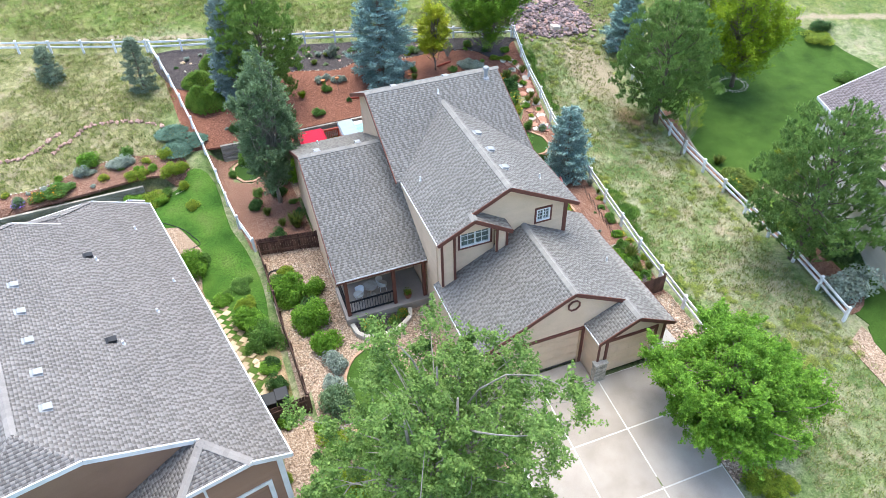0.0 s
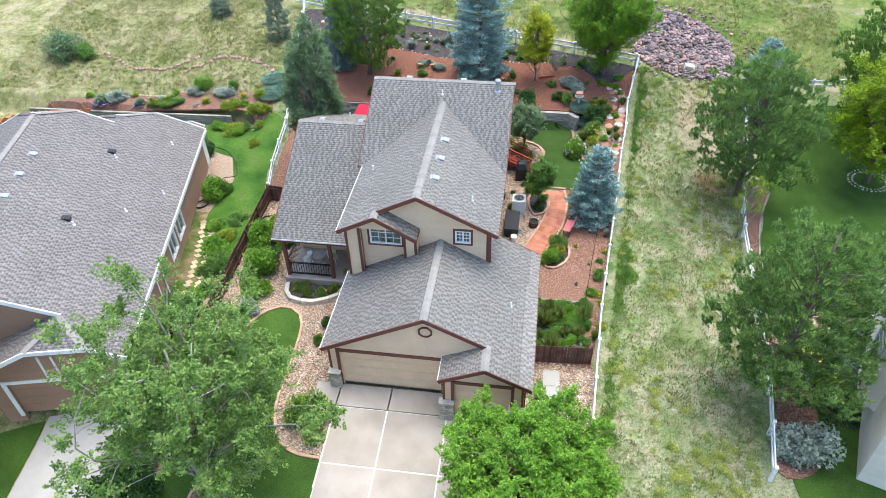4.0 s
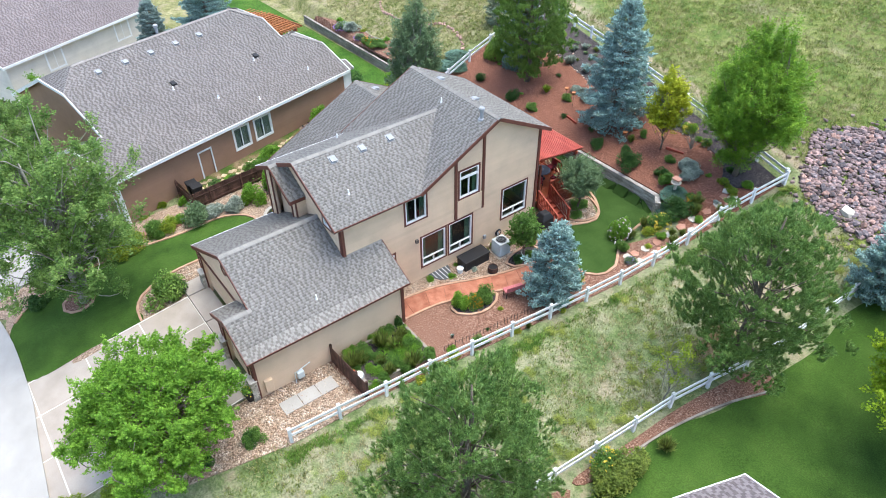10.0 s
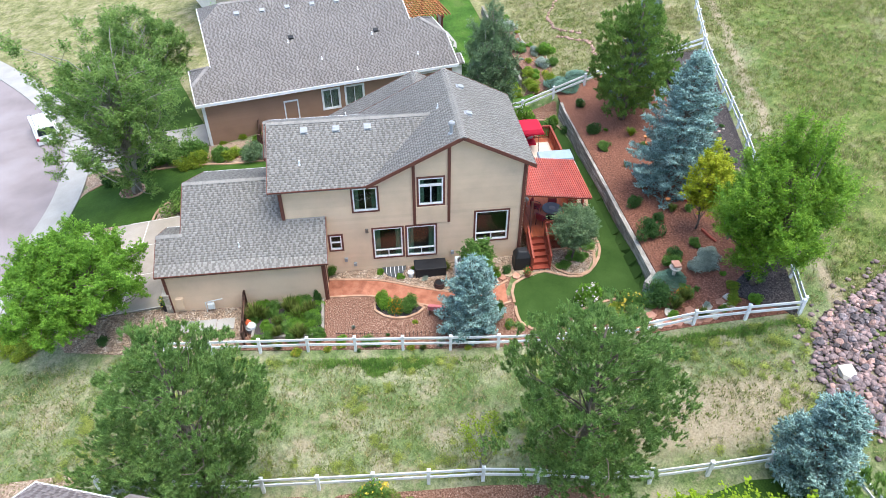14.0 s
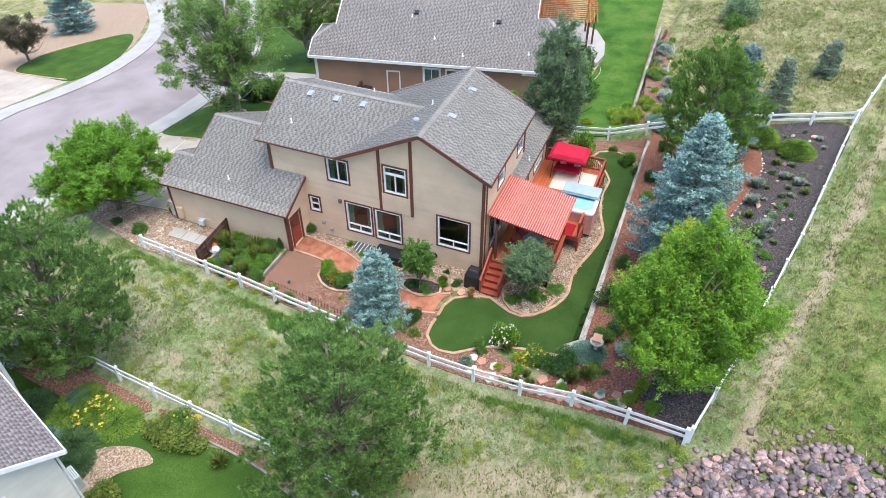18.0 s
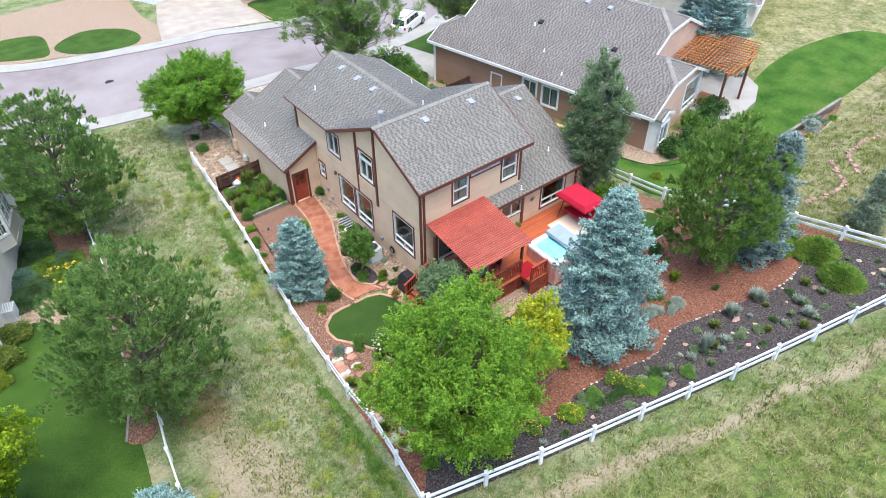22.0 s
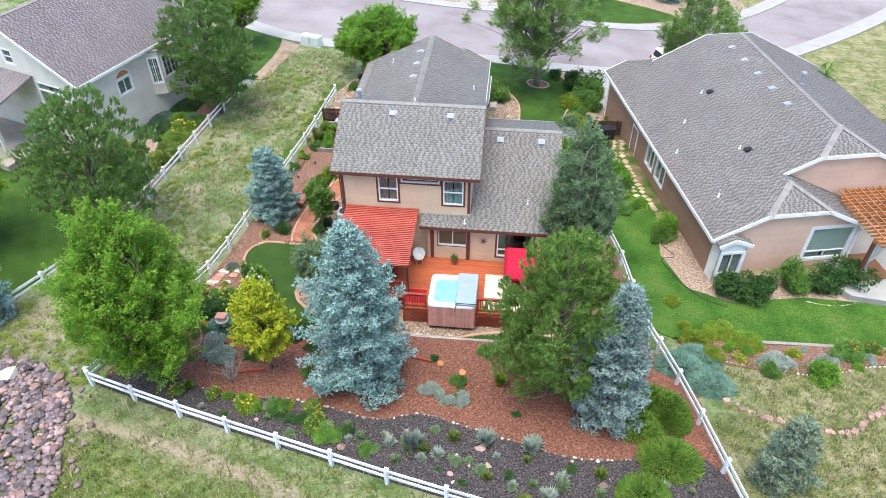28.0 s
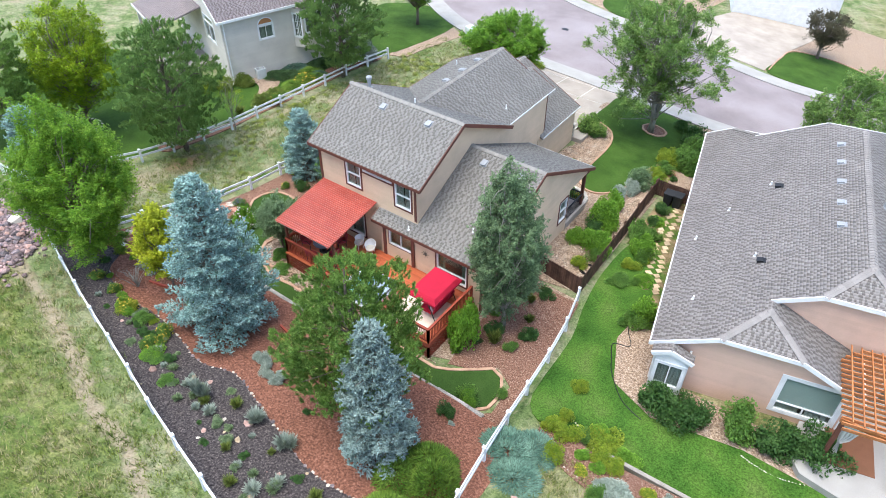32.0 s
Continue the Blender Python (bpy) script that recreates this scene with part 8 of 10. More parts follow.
flower_pot(8.8, 37.85, DZ, 0.17, 0.36, LEAF_MID, "terracotta pot with green plant on the deck")
flower_pot(16.95, 37.05, -0.1, 0.2, 0.3, LEAF_MID, "terracotta pot with flowers by the stairs", fl=FLOWER_RED)
flower_pot(16.9, 17.1, -0.3, 0.25, 0.5, LEAF_MID, "dark pot with yellow-white flowers beside the garage", BLACK, FLOWER_YELLOW, 3, 0.6)
flower_pot(7.0, 25.8, 0.08, 0.2, 0.3, LEAF_YELLOW, "pot with trailing lime foliage on the porch", seed=5)
# porch table and chairs
pt = thing("bistro_table", 5.2, 26.7, 0.08, "small round porch table with pale cover", "table")
Mesh().lathe((5.2, 26.7, 0.08), [(0.25, 0.0), (0.05, 0.05), (0.05, 0.65), (0.4, 0.68), (0.4, 0.72)], 18).put("tabletop", PALE_STONE, pt)
wire_chair(4.5, 26.6, -90, 0.08)
wire_chair(5.9, 26.9, 90, 0.08)
for x, y, z, nm in ((7.25, 37.37, 2.35, "sun_ornament"),):
    o = thing(nm, x, y, z, "rusty metal sun ornament on the wall", "ornament")
    m = Mesh()
    m.lathe((0, 0, 0), [(0.09, 0.0), (0.09, 0.02), (0.05, 0.035)], 14)
    for k in range(8):
        t = radians(45 * k)
        m.add([(0.1 * math.cos(t - 0.3), 0.1 * math.sin(t - 0.3), 0.005), (0.27 * math.cos(t), 0.27 * math.sin(t), 0.01), (0.1 * math.cos(t + 0.3), 0.1 * math.sin(t + 0.3), 0.005)], [(0, 1, 2)])
    ob = m.put("disc", BARK, o)
    ob.matrix_basis = Matrix.Translation((x, y + 0.03, z)) @ pose(0, 0, 0, -90, 0, 0)

# ---- along the side wall ----
ac = thing("air_conditioner", 15.9, 33.3, -0.35, "pale grey square air-conditioning condenser with fan on top", "air conditioner")
ax, ay, az = 16.0, 33.45, -0.3
Mesh().box(ax - 0.5, ay - 0.5, az, ax + 0.5, ay + 0.5, az + 0.08).put("pad", CONCRETE, ac)
Mesh().box(ax - 0.4, ay - 0.4, az + 0.08, ax + 0.4, ay + 0.4, az + 0.98).put("cabinet", AC_GREY, ac, bevel=0.03)
for k in range(15):
    z = az + 0.16 + k * 0.052
    for s in (-1, 1):
        Mesh().box(ax - 0.36, ay + s * 0.4 - 0.006, z, ax + 0.36, ay + s * 0.4 + 0.008, z + 0.02).put("louvre", AC_GREY, ac)
        Mesh().box(ax + s * 0.4 - 0.006, ay - 0.36, z, ax + s * 0.4 + 0.008, ay + 0.36, z + 0.02).put("louvre", AC_GREY, ac)
Mesh().lathe((ax, ay, az + 0.98), [(0.33, 0.0), (0.33, 0.03), (0.3, 0.03), (0.3, -0.02)], 24).put("fan_ring", METAL, ac)
# solid black disc stands in for the shaded hole below the grille
Mesh().lathe((ax, ay, az + 0.985), [(0.29, 0.0), (0.29, 0.004)], 24).put("fan_opening", BLACK, ac)
for k in range(12):
    t = radians(30 * k)
    Mesh().beam((ax + 0.06 * math.cos(t), ay + 0.06 * math.sin(t), az + 1.005), (ax + 0.31 * math.cos(t), ay + 0.31 * math.sin(t), az + 1.005), 0.01, 0.008).put("grille_wire", METAL, ac)
box_ = thing("storage_box", 15.75, 31.6, -0.35, "black plastic lidded storage box on the gravel", "storage box")
Mesh().box(15.3, 30.75, -0.35, 16.1, 32.5, 0.25).put("body", BLACK, box_, bevel=0.03)
Mesh().box(15.26, 30.71, 0.255, 16.14, 32.54, 0.36).put("lid", BLACK, box_, bevel=0.03)
for k in range(6):
    Mesh().box(16.1, 30.9 + k * 0.28, -0.28, 16.115, 31.08 + k * 0.28, 0.2).put("rib", BLACK, box_)
bk = thing("bucket", 15.9, 30.5, -0.35, "small white bucket with dark liner", "bucket")
Mesh().lathe((15.9, 30.5, -0.33), [(0.14, 0.0), (0.18, 0.32), (0.2, 0.32), (0.2, 0.36), (0.17, 0.36), (0.16, 0.3)], 16).put("pail", WHITE, bk)
bar = thing("barrel_planter", 16.9, 32.2, -0.35, "dark half-barrel planter with flowers", "planter")
Mesh().lathe((17.0, 32.0, -0.33), [(0.24, 0.0), (0.3, 0.22), (0.28, 0.42), (0.25, 0.42), (0.25, 0.34)], 18).put("barrel", DARKWOOD, bar)
for z in (0.08, 0.32):
    Mesh().lathe((17.0, 32.0, -0.33 + z), [(0.285, 0.0), (0.3, 0.02), (0.285, 0.04)], 18).put("hoop", DARK_METAL, bar)


def window_well(y0, y1, x0=15.0, w=0.9, z=-0.36):
    g = thing("window_well", x0 + 0.4, (y0 + y1) / 2, z, "basement window well with clear ribbed cover", "window well")
    m = Mesh()
    n = 12
    pts = [(x0 + w * math.sin(math.pi * i / n) ** 0.6, y0 + (y1 - y0) * i / n) for i in range(n + 1)]
    m.add([(x, y, z - 0.1) for x, y in pts] + [(x, y, z + 0.12) for x, y in pts], [(i, i + 1, n + 2 + i, n + 1 + i) for i in range(n)])
    ob = m.put("well_wall", METAL, g)
    ob.modifiers.new("thick", "SOLIDIFY").thickness = 0.03
    Mesh().prism([(x, y, z + 0.11) for x, y in pts], (0, 0, 0.012)).put("cover", plain("grey_polycarbonate", (0.09, 0.1, 0.105), 0.4), g)
    for i in range(2, n, 2):
        x, y = pts[i]
        Mesh().beam((x0 + 0.02, y, z + 0.135), (x, y, z + 0.135), 0.03, 0.02).put("rib", WHITE, g)


window_well(28.9, 30.3)
window_well(35.3, 36.5)
grill = thing("covered_grill", 16.0, 36.9, -0.1, "barbecue grill under a black cover", "grill")
Mesh().add([(15.6, 36.4, -0.15), (16.4, 36.4, -0.15), (16.4, 37.35, -0.15), (15.6, 37.35, -0.15), (15.62, 36.42, 0.75), (16.38, 36.42, 0.75), (16.38, 37.33, 0.75), (15.62, 37.33, 0.75),
            (15.75, 36.6, 1.1), (16.2, 36.6, 1.12), (16.2, 37.15, 1.1), (15.75, 37.15, 1.08)],
           [(0, 1, 5, 4), (1, 2, 6, 5), (2, 3, 7, 6), (3, 0, 4, 7), (4, 5, 9, 8), (5, 6, 10, 9), (6, 7, 11, 10), (7, 4, 8, 11), (8, 9, 10, 11), (3, 2, 1, 0)]).put("cover", BLACK, grill, bevel=0.06)
hose = thing("hose_reel", 15.1, 36.75, 0.3, "coiled garden hose on the wall", "hose")
for k in range(4):
    Mesh().tube([(15.05 + 0.02 * k, 34.05 + (0.22 - 0.015 * k) * math.cos(t * 0.4), 0.35 + (0.22 - 0.015 * k) * math.sin(t * 0.4)) for t in range(17)], [0.016] * 17, 5).put("coil", DARK_METAL, hose)
for y, z, nm in ((28.2, 2.55, "wall_lantern"), (26.9, 0.6, "outlet_box"), (33.0, 0.5, "meter_box"), (34.0, 0.2, "outlet_box"), (27.4, 0.2, "outlet_box")):
    t = thing(nm, 15.0, y, z, "small grey fitting on the side wall", "wall fitting")
    Mesh().box(14.97, y - 0.09, z - 0.1, 15.1, y + 0.09, z + 0.12).put("housing", METAL if "lantern" not in nm else BARK, t, bevel=0.01)
gas = thing("gas_meter", 17.3, 19.6, -0.35, "grey gas meter and pipes on the garage wall", "gas meter")
Mesh().box(17.2, 19.4, -0.1, 17.42, 19.75, 0.3).put("meter_body", AC_GREY, gas, bevel=0.04)
Mesh().tube([(17.3, 19.3, -0.35), (17.3, 19.3, 0.35), (17.3, 19.6, 0.42), (17.18, 20.2, 0.42)], [0.025] * 4, 6).put("pipe", AC_GREY, gas)
eb = thing("electric_box", 17.2, 18.0, 0.2, "tan electric service box on the garage wall", "electric box")
Mesh().box(17.12, 17.8, 0.0, 17.32, 18.2, 0.75).put("cabinet", TAN, eb, bevel=0.02)
for k in range(3):
    sl = Mesh().box(17.95, 18.0 + k * 0.95, ground(18.4, 18 + k) + 0.02, 18.75, 18.92 + k * 0.95, ground(18.4, 18 + k) + 0.075).put("stepping_stone", WALK, None, bevel=0.01)
    tagged(sl, "square concrete stepping slab in river rock", "stepping stone", "slabs beside the garage")

# bench and low fence in the mulch
bench = thing("garden_bench", 19.2, 31.7, -0.35, "small metal garden bench with red check cushion", "bench")
global_f = pose(19.1, 31.7, -0.33, 0, 0, 75)
FRAME = global_f
CHECK = plain("red_white_check", (0.5, 0.16, 0.17), 0.9, fine=0.3, bscale=14)
for x in (-0.5, 0.5):
    for y in (-0.18, 0.18):
        Mesh().tube([(x, y, 0), (x, y, 0.42)], [0.02] * 2, 6).put("leg", DARK_METAL, bench)
    Mesh().tube([(x, -0.2, 0.4), (x, -0.28, 0.85)], [0.02] * 2, 6).put("back_post", DARK_METAL, bench)
Mesh().box(-0.58, -0.2, 0.42, 0.58, 0.24, 0.5).put("seat", CHECK, bench, bevel=0.03)
Mesh().prism([(-0.55, -0.2, 0.5), (-0.55, -0.26, 0.5), (-0.55, -0.32, 0.85), (-0.55, -0.26, 0.86)], (1.1, 0, 0)).put("backrest", CHECK, bench, bevel=0.02)
FRAME = Matrix.Identity(4)
lf = thing("low_garden_fence", 20.5, 29, -0.35, "low black wire border fence in the mulch", "fence")
for k in range(26):
    yy = 26.2 + k * 0.21
    xx = 20.05 + (yy - 26) * 0.13
    z = ground(xx, yy)
    Mesh().box(xx - 0.008, yy - 0.008, z, xx + 0.008, yy + 0.008, z + 0.45 + 0.06 * (k % 2)).put("picket", DARK_METAL, lf)
Mesh().beam((20.07, 26.2, -0.05), (20.75, 31.45, -0.0), 0.012, 0.012).put("wire", DARK_METAL, lf)
# raised vegetable bed
vb = thing("raised_bed", 18.6, 23.7, -0.4, "raised vegetable bed of grey timbers", "raised bed")
for a, b in (((17.3, 21.9), (19.75, 21.9)), ((17.3, 25.5), (19.95, 25.5)), ((19.75, 21.9), (19.95, 25.5)), ((17.35, 21.9), (17.35, 25.5))):
    for z in (-0.32, -0.16):
        Mesh().beam((*a, z), (*b, z), 0.14, 0.15).put("timber", GREYWOOD, vb)
Mesh().box(17.4, 21.95, -0.45, 19.75, 25.45, -0.14).put("soil", DARK_MULCH, vb)
tb = thing("garden_bucket", 18.3, 21.75, -0.4, "grey tub with orange and white sacks by the gate", "tub")
Mesh().lathe((19.0, 21.75, -0.38), [(0.22, 0.0), (0.3, 0.35), (0.32, 0.35), (0.28, 0.3)], 16).put("tub", METAL, tb)
Mesh().lathe((19.0, 21.8, -0.1), [(0.2, 0.0), (0.24, 0.15), (0.1, 0.3), (0.02, 0.33)], 9).put("white_sack", WHITE, tb)
Mesh().lathe((18.85, 21.65, 0.0), [(0.16, 0.0), (0.17, 0.14), (0.06, 0.3), (0.02, 0.33)], 8).put("orange_sack", plain("orange_red_bag", (0.6, 0.12, 0.05), 0.7), tb)
# condenser by the cream house
FRAME = pose(33.9, 25.2, ground(33.9, 25.2), 0, 0, -19)
ac2 = thing("air_conditioner", 33.9, 25.2, ground(33.9, 25.2), "pale grey air-conditioning condenser beside the cream house", "air conditioner")
Mesh().box(-0.5, -0.5, 0, 0.5, 0.5, 0.08).put("pad", CONCRETE, ac2)
Mesh().box(-0.4, -0.4, 0.08, 0.4, 0.4, 0.9).put("cabinet", AC_GREY, ac2, bevel=0.04)
for k in range(9):
    Mesh().box(-0.34 + k * 0.08, -0.34, 0.9, -0.31 + k * 0.08, 0.34, 0.915).put("grille_bar", METAL, ac2)
FRAME = Matrix.Identity(4)
patch("bare_gravel", curve([(31.9, 25.0), (31.3, 26.6), (31.7, 27.6), (32.6, 26.6), (33.6, 26.2), (34.6, 26.6), (34.4, 25.0), (33.2, 24.2)], k=4), GRAVEL, 0.07, label="bare tan gravel patch beside the cream house", category="gravel bed")
# utility boxes, parked car
ub = thing("utility_cabinet", 25.1, 5.9, -1.2, "pair of pale green utility cabinets on a slab", "utility box")
FRAME = pose(25.2, 6.0, ground(25.2, 6.0), 0, 0, -17)
Mesh().box(-1.1, -0.55, 0.0, 1.1, 0.55, 0.12).put("slab", WALK, ub)
AQ = plain("pale_aqua_enamel", (0.6, 0.68, 0.66), 0.5)
for x in (-0.95, 0.05):
    Mesh().box(x, -0.4, 0.12, x + 0.9, 0.4, 1.0).put("cabinet", AQ, ub, bevel=0.03)
    Mesh().box(x + 0.06, 0.4, 0.2, x + 0.84, 0.42, 0.9).put("door", AQ, ub)
FRAME = Matrix.Identity(4)


def suv(x, y, z, rz):
    global FRAME
    c = thing("car", x, y, z, "white sport utility car parked on the driveway", "car", rz=rz)
    FRAME = pose(x, y, z, 0, 0, rz)
    body = [(-2.35, 0.35), (-2.38, 0.8), (-2.3, 1.0), (-2.2, 1.05), (1.0, 1.05), (2.15, 0.98), (2.35, 0.8), (2.38, 0.4), (2.2, 0.28), (-2.2, 0.28)]
    Mesh().prism([(u, -0.92, w) for u, w in body], (0, 1.84, 0)).put("body", WHITE, c, bevel=0.07)
    cab = [(-2.25, 1.03), (-2.05, 1.7), (-1.8, 1.78), (0.2, 1.78), (0.5, 1.7), (1.15, 1.03)]
    Mesh().prism([(u, -0.76, w) for u, w in cab], (0, 1.52, 0)).put("cabin", WHITE, c, bevel=0.06)
    GL = plain("dark_car_glass", (0.02, 0.025, 0.03), 0.1)
    for s in (-1, 1):
        for u0, u1, t0, t1 in ((-1.9, -1.2, -1.8, -1.2), (-1.1, -0.25, -1.1, -0.25), (-0.15, 0.85, -0.15, 0.35)):
            Mesh().prism([(u0, s * 0.77, 1.12), (u1, s * 0.77, 1.12), (t1, s * 0.77, 1.64), (t0, s * 0.77, 1.64)], (0, s * 0.012, 0)).put("side_window", GL, c)
        for u in (-1.5, 1.45):
            w = Mesh().tube([(u, s * 0.72, 0.36), (u, s * 0.96, 0.36)], [0.37, 0.37], 20).put("wheel", BLACK, c)
            Mesh().tube([(u, s * 0.955, 0.36), (u, s * 0.975, 0.36)], [0.22, 0.2], 16).put("rim", METAL, w)
        Mesh().box(2.3, s * 0.75 - 0.16, 0.72, 2.41, s * 0.75 + 0.16, 0.9).put("headlight", GLASS, c)
        Mesh().box(-2.41, s * 0.8 - 0.1, 0.75, -2.33, s * 0.8 + 0.1, 1.0).put("tail_light", RED_CLOTH, c)
        Mesh().beam((-1.8, s * 0.62, 1.84), (0.1, s * 0.62, 1.84), 0.05, 0.05).put("roof_rail", BLACK, c)
    Mesh().prism([(1.12, -0.7, 1.08), (0.54, -0.66, 1.68), (0.54, 0.66, 1.68), (1.12, 0.7, 1.08)], (0.02, 0, 0.02)).put("windscreen", GL, c)
    Mesh().prism([(-2.27, -0.66, 1.1), (-2.1, -0.62, 1.62), (-2.1, 0.62, 1.62), (-2.27, 0.66, 1.1)], (-0.02, 0, 0.01)).put("rear_window", GL, c)
    Mesh().box(2.34, -0.8, 0.32, 2.44, 0.8, 0.55).put("bumper", METAL, c, bevel=0.03)
    FRAME = Matrix.Identity(4)


suv(-9.3, 2.1, ground(-9.3, 2.1) + 0.03, 206)
for x, y in ((20.0, -2.9), (23.6, 1.1)):
    mh = Mesh().lathe((x, y, ground(x, y) + 0.015), [(0.38, 0.0), (0.38, 0.02), (0.33, 0.025)], 24).put("manhole_cover", DARK_METAL, None)
    tagged(mh, "round iron manhole cover in the asphalt", "manhole cover")


# ---- shrubs, perennials, grasses ----
PLANTS = {}


def plant_mesh(kind, mat, seed):
    """A plant of unit radius and height, built once for each kind and material."""
    key = (kind, mat.name, seed)
    if key in PLANTS:
        return PLANTS[key]
    rng = np.random.default_rng(seed * 7 + len(PLANTS))
    if kind == "juniper":
        n = 3400
        a = rng.uniform(0, 6.283, n)
        r = rng.uniform(0, 1, n) ** 0.55
        base = np.stack([r * np.cos(a) * 0.8, r * np.sin(a) * 0.8, (1 - r ** 2) * 0.6 * rng.uniform(0.4, 1, n)], 1)
        out = np.stack([np.cos(a), np.sin(a), 0.9 + rng.normal(size=n) * 0.25], 1) + rng.normal(size=(n, 3)) * 0.3
        out /= np.linalg.norm(out, axis=1)[:, None]
        v, f = spikes(base, base + out * rng.uniform(0.1, 0.24, (n, 1)), np.full(n, 0.02), rng)
    elif kind == "grass":
        n = 260
        a = rng.uniform(0, 6.283, n)
        base = np.stack([0.25 * np.cos(a) * rng.random(n), 0.25 * np.sin(a) * rng.random(n), np.zeros(n)], 1)
        tip = base + np.stack([np.cos(a) * rng.uniform(0.2, 1.0, n), np.sin(a) * rng.uniform(0.2, 1.0, n), rng.uniform(0.5, 1.0, n)], 1)
        s = np.stack([-np.sin(a), np.cos(a), np.zeros(n)], 1) * 0.05
        mid = (base + tip) / 2 + np.array((0, 0, 0.14))
        v = np.stack([base - s, base + s, mid + s, mid - s, tip], 1).reshape(-1, 3)
        k = np.arange(n)[:, None] * 5
        f = np.concatenate([k + np.array([[0, 1, 2]]), k + np.array([[0, 2, 3]]), k + np.array([[3, 2, 4]])], 0)
    else:
        n, lobes = 4200, 11
        la = rng.uniform(0, 6.283, lobes)
        lr = rng.uniform(0.1, 0.62, lobes)
        cen = np.stack([lr * np.cos(la), lr * np.sin(la), rng.uniform(0.18, 0.66, lobes) * (1.05 - 0.6 * lr)], 1)
        rad = rng.uniform(0.24, 0.46, lobes)
        which = rng.integers(0, lobes, n)
        u = rng.normal(size=(n, 3))
        u /= np.linalg.norm(u, axis=1)[:, None]
        pts = cen[which] + u * (rad[which] * rng.uniform(0.25, 1.12, n) ** 0.5)[:, None]
        pts[:, 2] = np.abs(pts[:, 2])
        v, f = leaf_quads(pts, 0.1, rng, 0.8)
    me = fast_mesh(kind, v, f, mat)
    PLANTS[key] = me
    return me


COUNT = [0]
BLOSSOM = (("yellow flower", FLOWER_YELLOW), ("yellow-flower", FLOWER_YELLOW), ("yellow blossom", FLOWER_YELLOW), ("yellow-blossom", FLOWER_YELLOW), ("yellow flowering", FLOWER_YELLOW), ("white blossom", FLOWER_WHITE))


def blossom_mesh(mat, seed):
    key = ("blossom", mat.name, seed)
    if key not in PLANTS:
        rng = np.random.default_rng(seed + 60)
        u = rng.normal(size=(90, 3))
        u /= np.linalg.norm(u, axis=1)[:, None]
        u[:, 2] = np.abs(u[:, 2])
        v, f = leaf_quads(u * rng.uniform(0.8, 1.0, (90, 1)) * np.array((0.85, 0.85, 0.95)), 0.12, rng, 1.2, 0.9)
        PLANTS[key] = fast_mesh("blossom", v, f, mat)
    return PLANTS[key]



def place(kind, x, y, r, h, mat, label):
    COUNT[0] += 1
    bloom = None
    if "petal" in mat.name:
        bloom, mat = mat, LEAF_GREY if "purple" in mat.name else LEAF_MID
    names = {"grass": "grass_clump", "juniper": "juniper", "shrub": "shrub"}
    ob = new(names[kind], plant_mesh(kind, mat, COUNT[0] % 3))
    ob.matrix_basis = Matrix.Translation((x, y, ground(x, y) + 0.02)) @ pose(0, 0, 0, 0, 0, COUNT[0] * 77 % 360) @ Matrix.Diagonal((r * 1.08, r * 0.95, h * 1.1, 1))
    for word, mat2 in BLOSSOM + (("", bloom),):
        if mat2 and word in label:
            under_plant = new("blossom", blossom_mesh(mat2, COUNT[0] % 3))
            under_plant.parent = ob
            break
    return tagged(ob, label, "plant" if kind == "grass" else "shrub")


def shrub(x, y, r, h, mat, label):
    return place("shrub", x, y, r, h, mat, label)


def juniper(x, y, r, h, mat, label):
    return place("juniper", x, y, r, h, mat, label)


def grass(x, y, r, h, mat, label):
    return place("grass", x, y, r, h, mat, label)


shrub(1.3, 47.1, 1.2, 1.5, NEEDLE_GREYBLUE, "grey-blue low conifer under the spruce")
shrub(3.0, 39.6, 1.25, 3.2, LEAF_BRIGHT, "tall bright green shrub beside the deck")
shrub(0.8, 28.6, 1.0, 1.3, LEAF_BRIGHT, "dense green shrub beside the wooden fence")
shrub(1.5, 26.4, 0.95, 1.3, LEAF_BRIGHT, "dense green shrub beside the wooden fence")
shrub(0.7, 29.5, 0.7, 1.0, LEAF_MID, "dense green shrub beside the wooden fence")
shrub(-1.6, 27.8, 0.75, 0.9, LEAF_MID, "rounded green shrub beside the stepping stones")
shrub(-3.5, 32.8, 0.85, 1.0, LEAF_MID, "rounded green shrub on the lawn edge")
shrub(1.9, 21.7, 0.8, 0.9, SAGE, "grey-green shrub near the wooden gate")
shrub(1.2, 18.8, 0.9, 0.9, LEAF_YELLOW, "yellow-green shrub beside the lawn")
shrub(1.6, 15.8, 0.9, 0.9, LEAF_YELLOW, "yellow-green shrub beside the lawn")
shrub(0.9, 12.4, 1.5, 1.8, LEAF_DARK, "dark green shrub between the yards")
shrub(-0.1, 14.2, 1.7, 1.9, LEAF_MID, "green shrub between the yards")
shrub(7.4, 16.45, 1.35, 1.6, NEEDLE_PINE, "dense dark green mugo pine in the driveway bed")
shrub(-6.4, 37.45, 1.35, 1.5, LEAF_DARK, "clipped dark green shrub under the bay window")
shrub(-8.0, 37.2, 1.35, 1.5, LEAF_DARK, "clipped dark green shrub under the bay window")
shrub(-9.8, 36.5, 1.25, 1.8, LEAF_MID, "loose green shrub under the wall")
shrub(-11.9, 36.2, 1.5, 1.6, LEAF_DARK, "clipped dark green hedge under the window")
shrub(-13.5, 35.9, 1.5, 1.6, LEAF_DARK, "clipped dark green hedge under the window")
shrub(-15.2, 42.4, 1.1, 0.8, SAGE, "grey lavender mound on the bank")
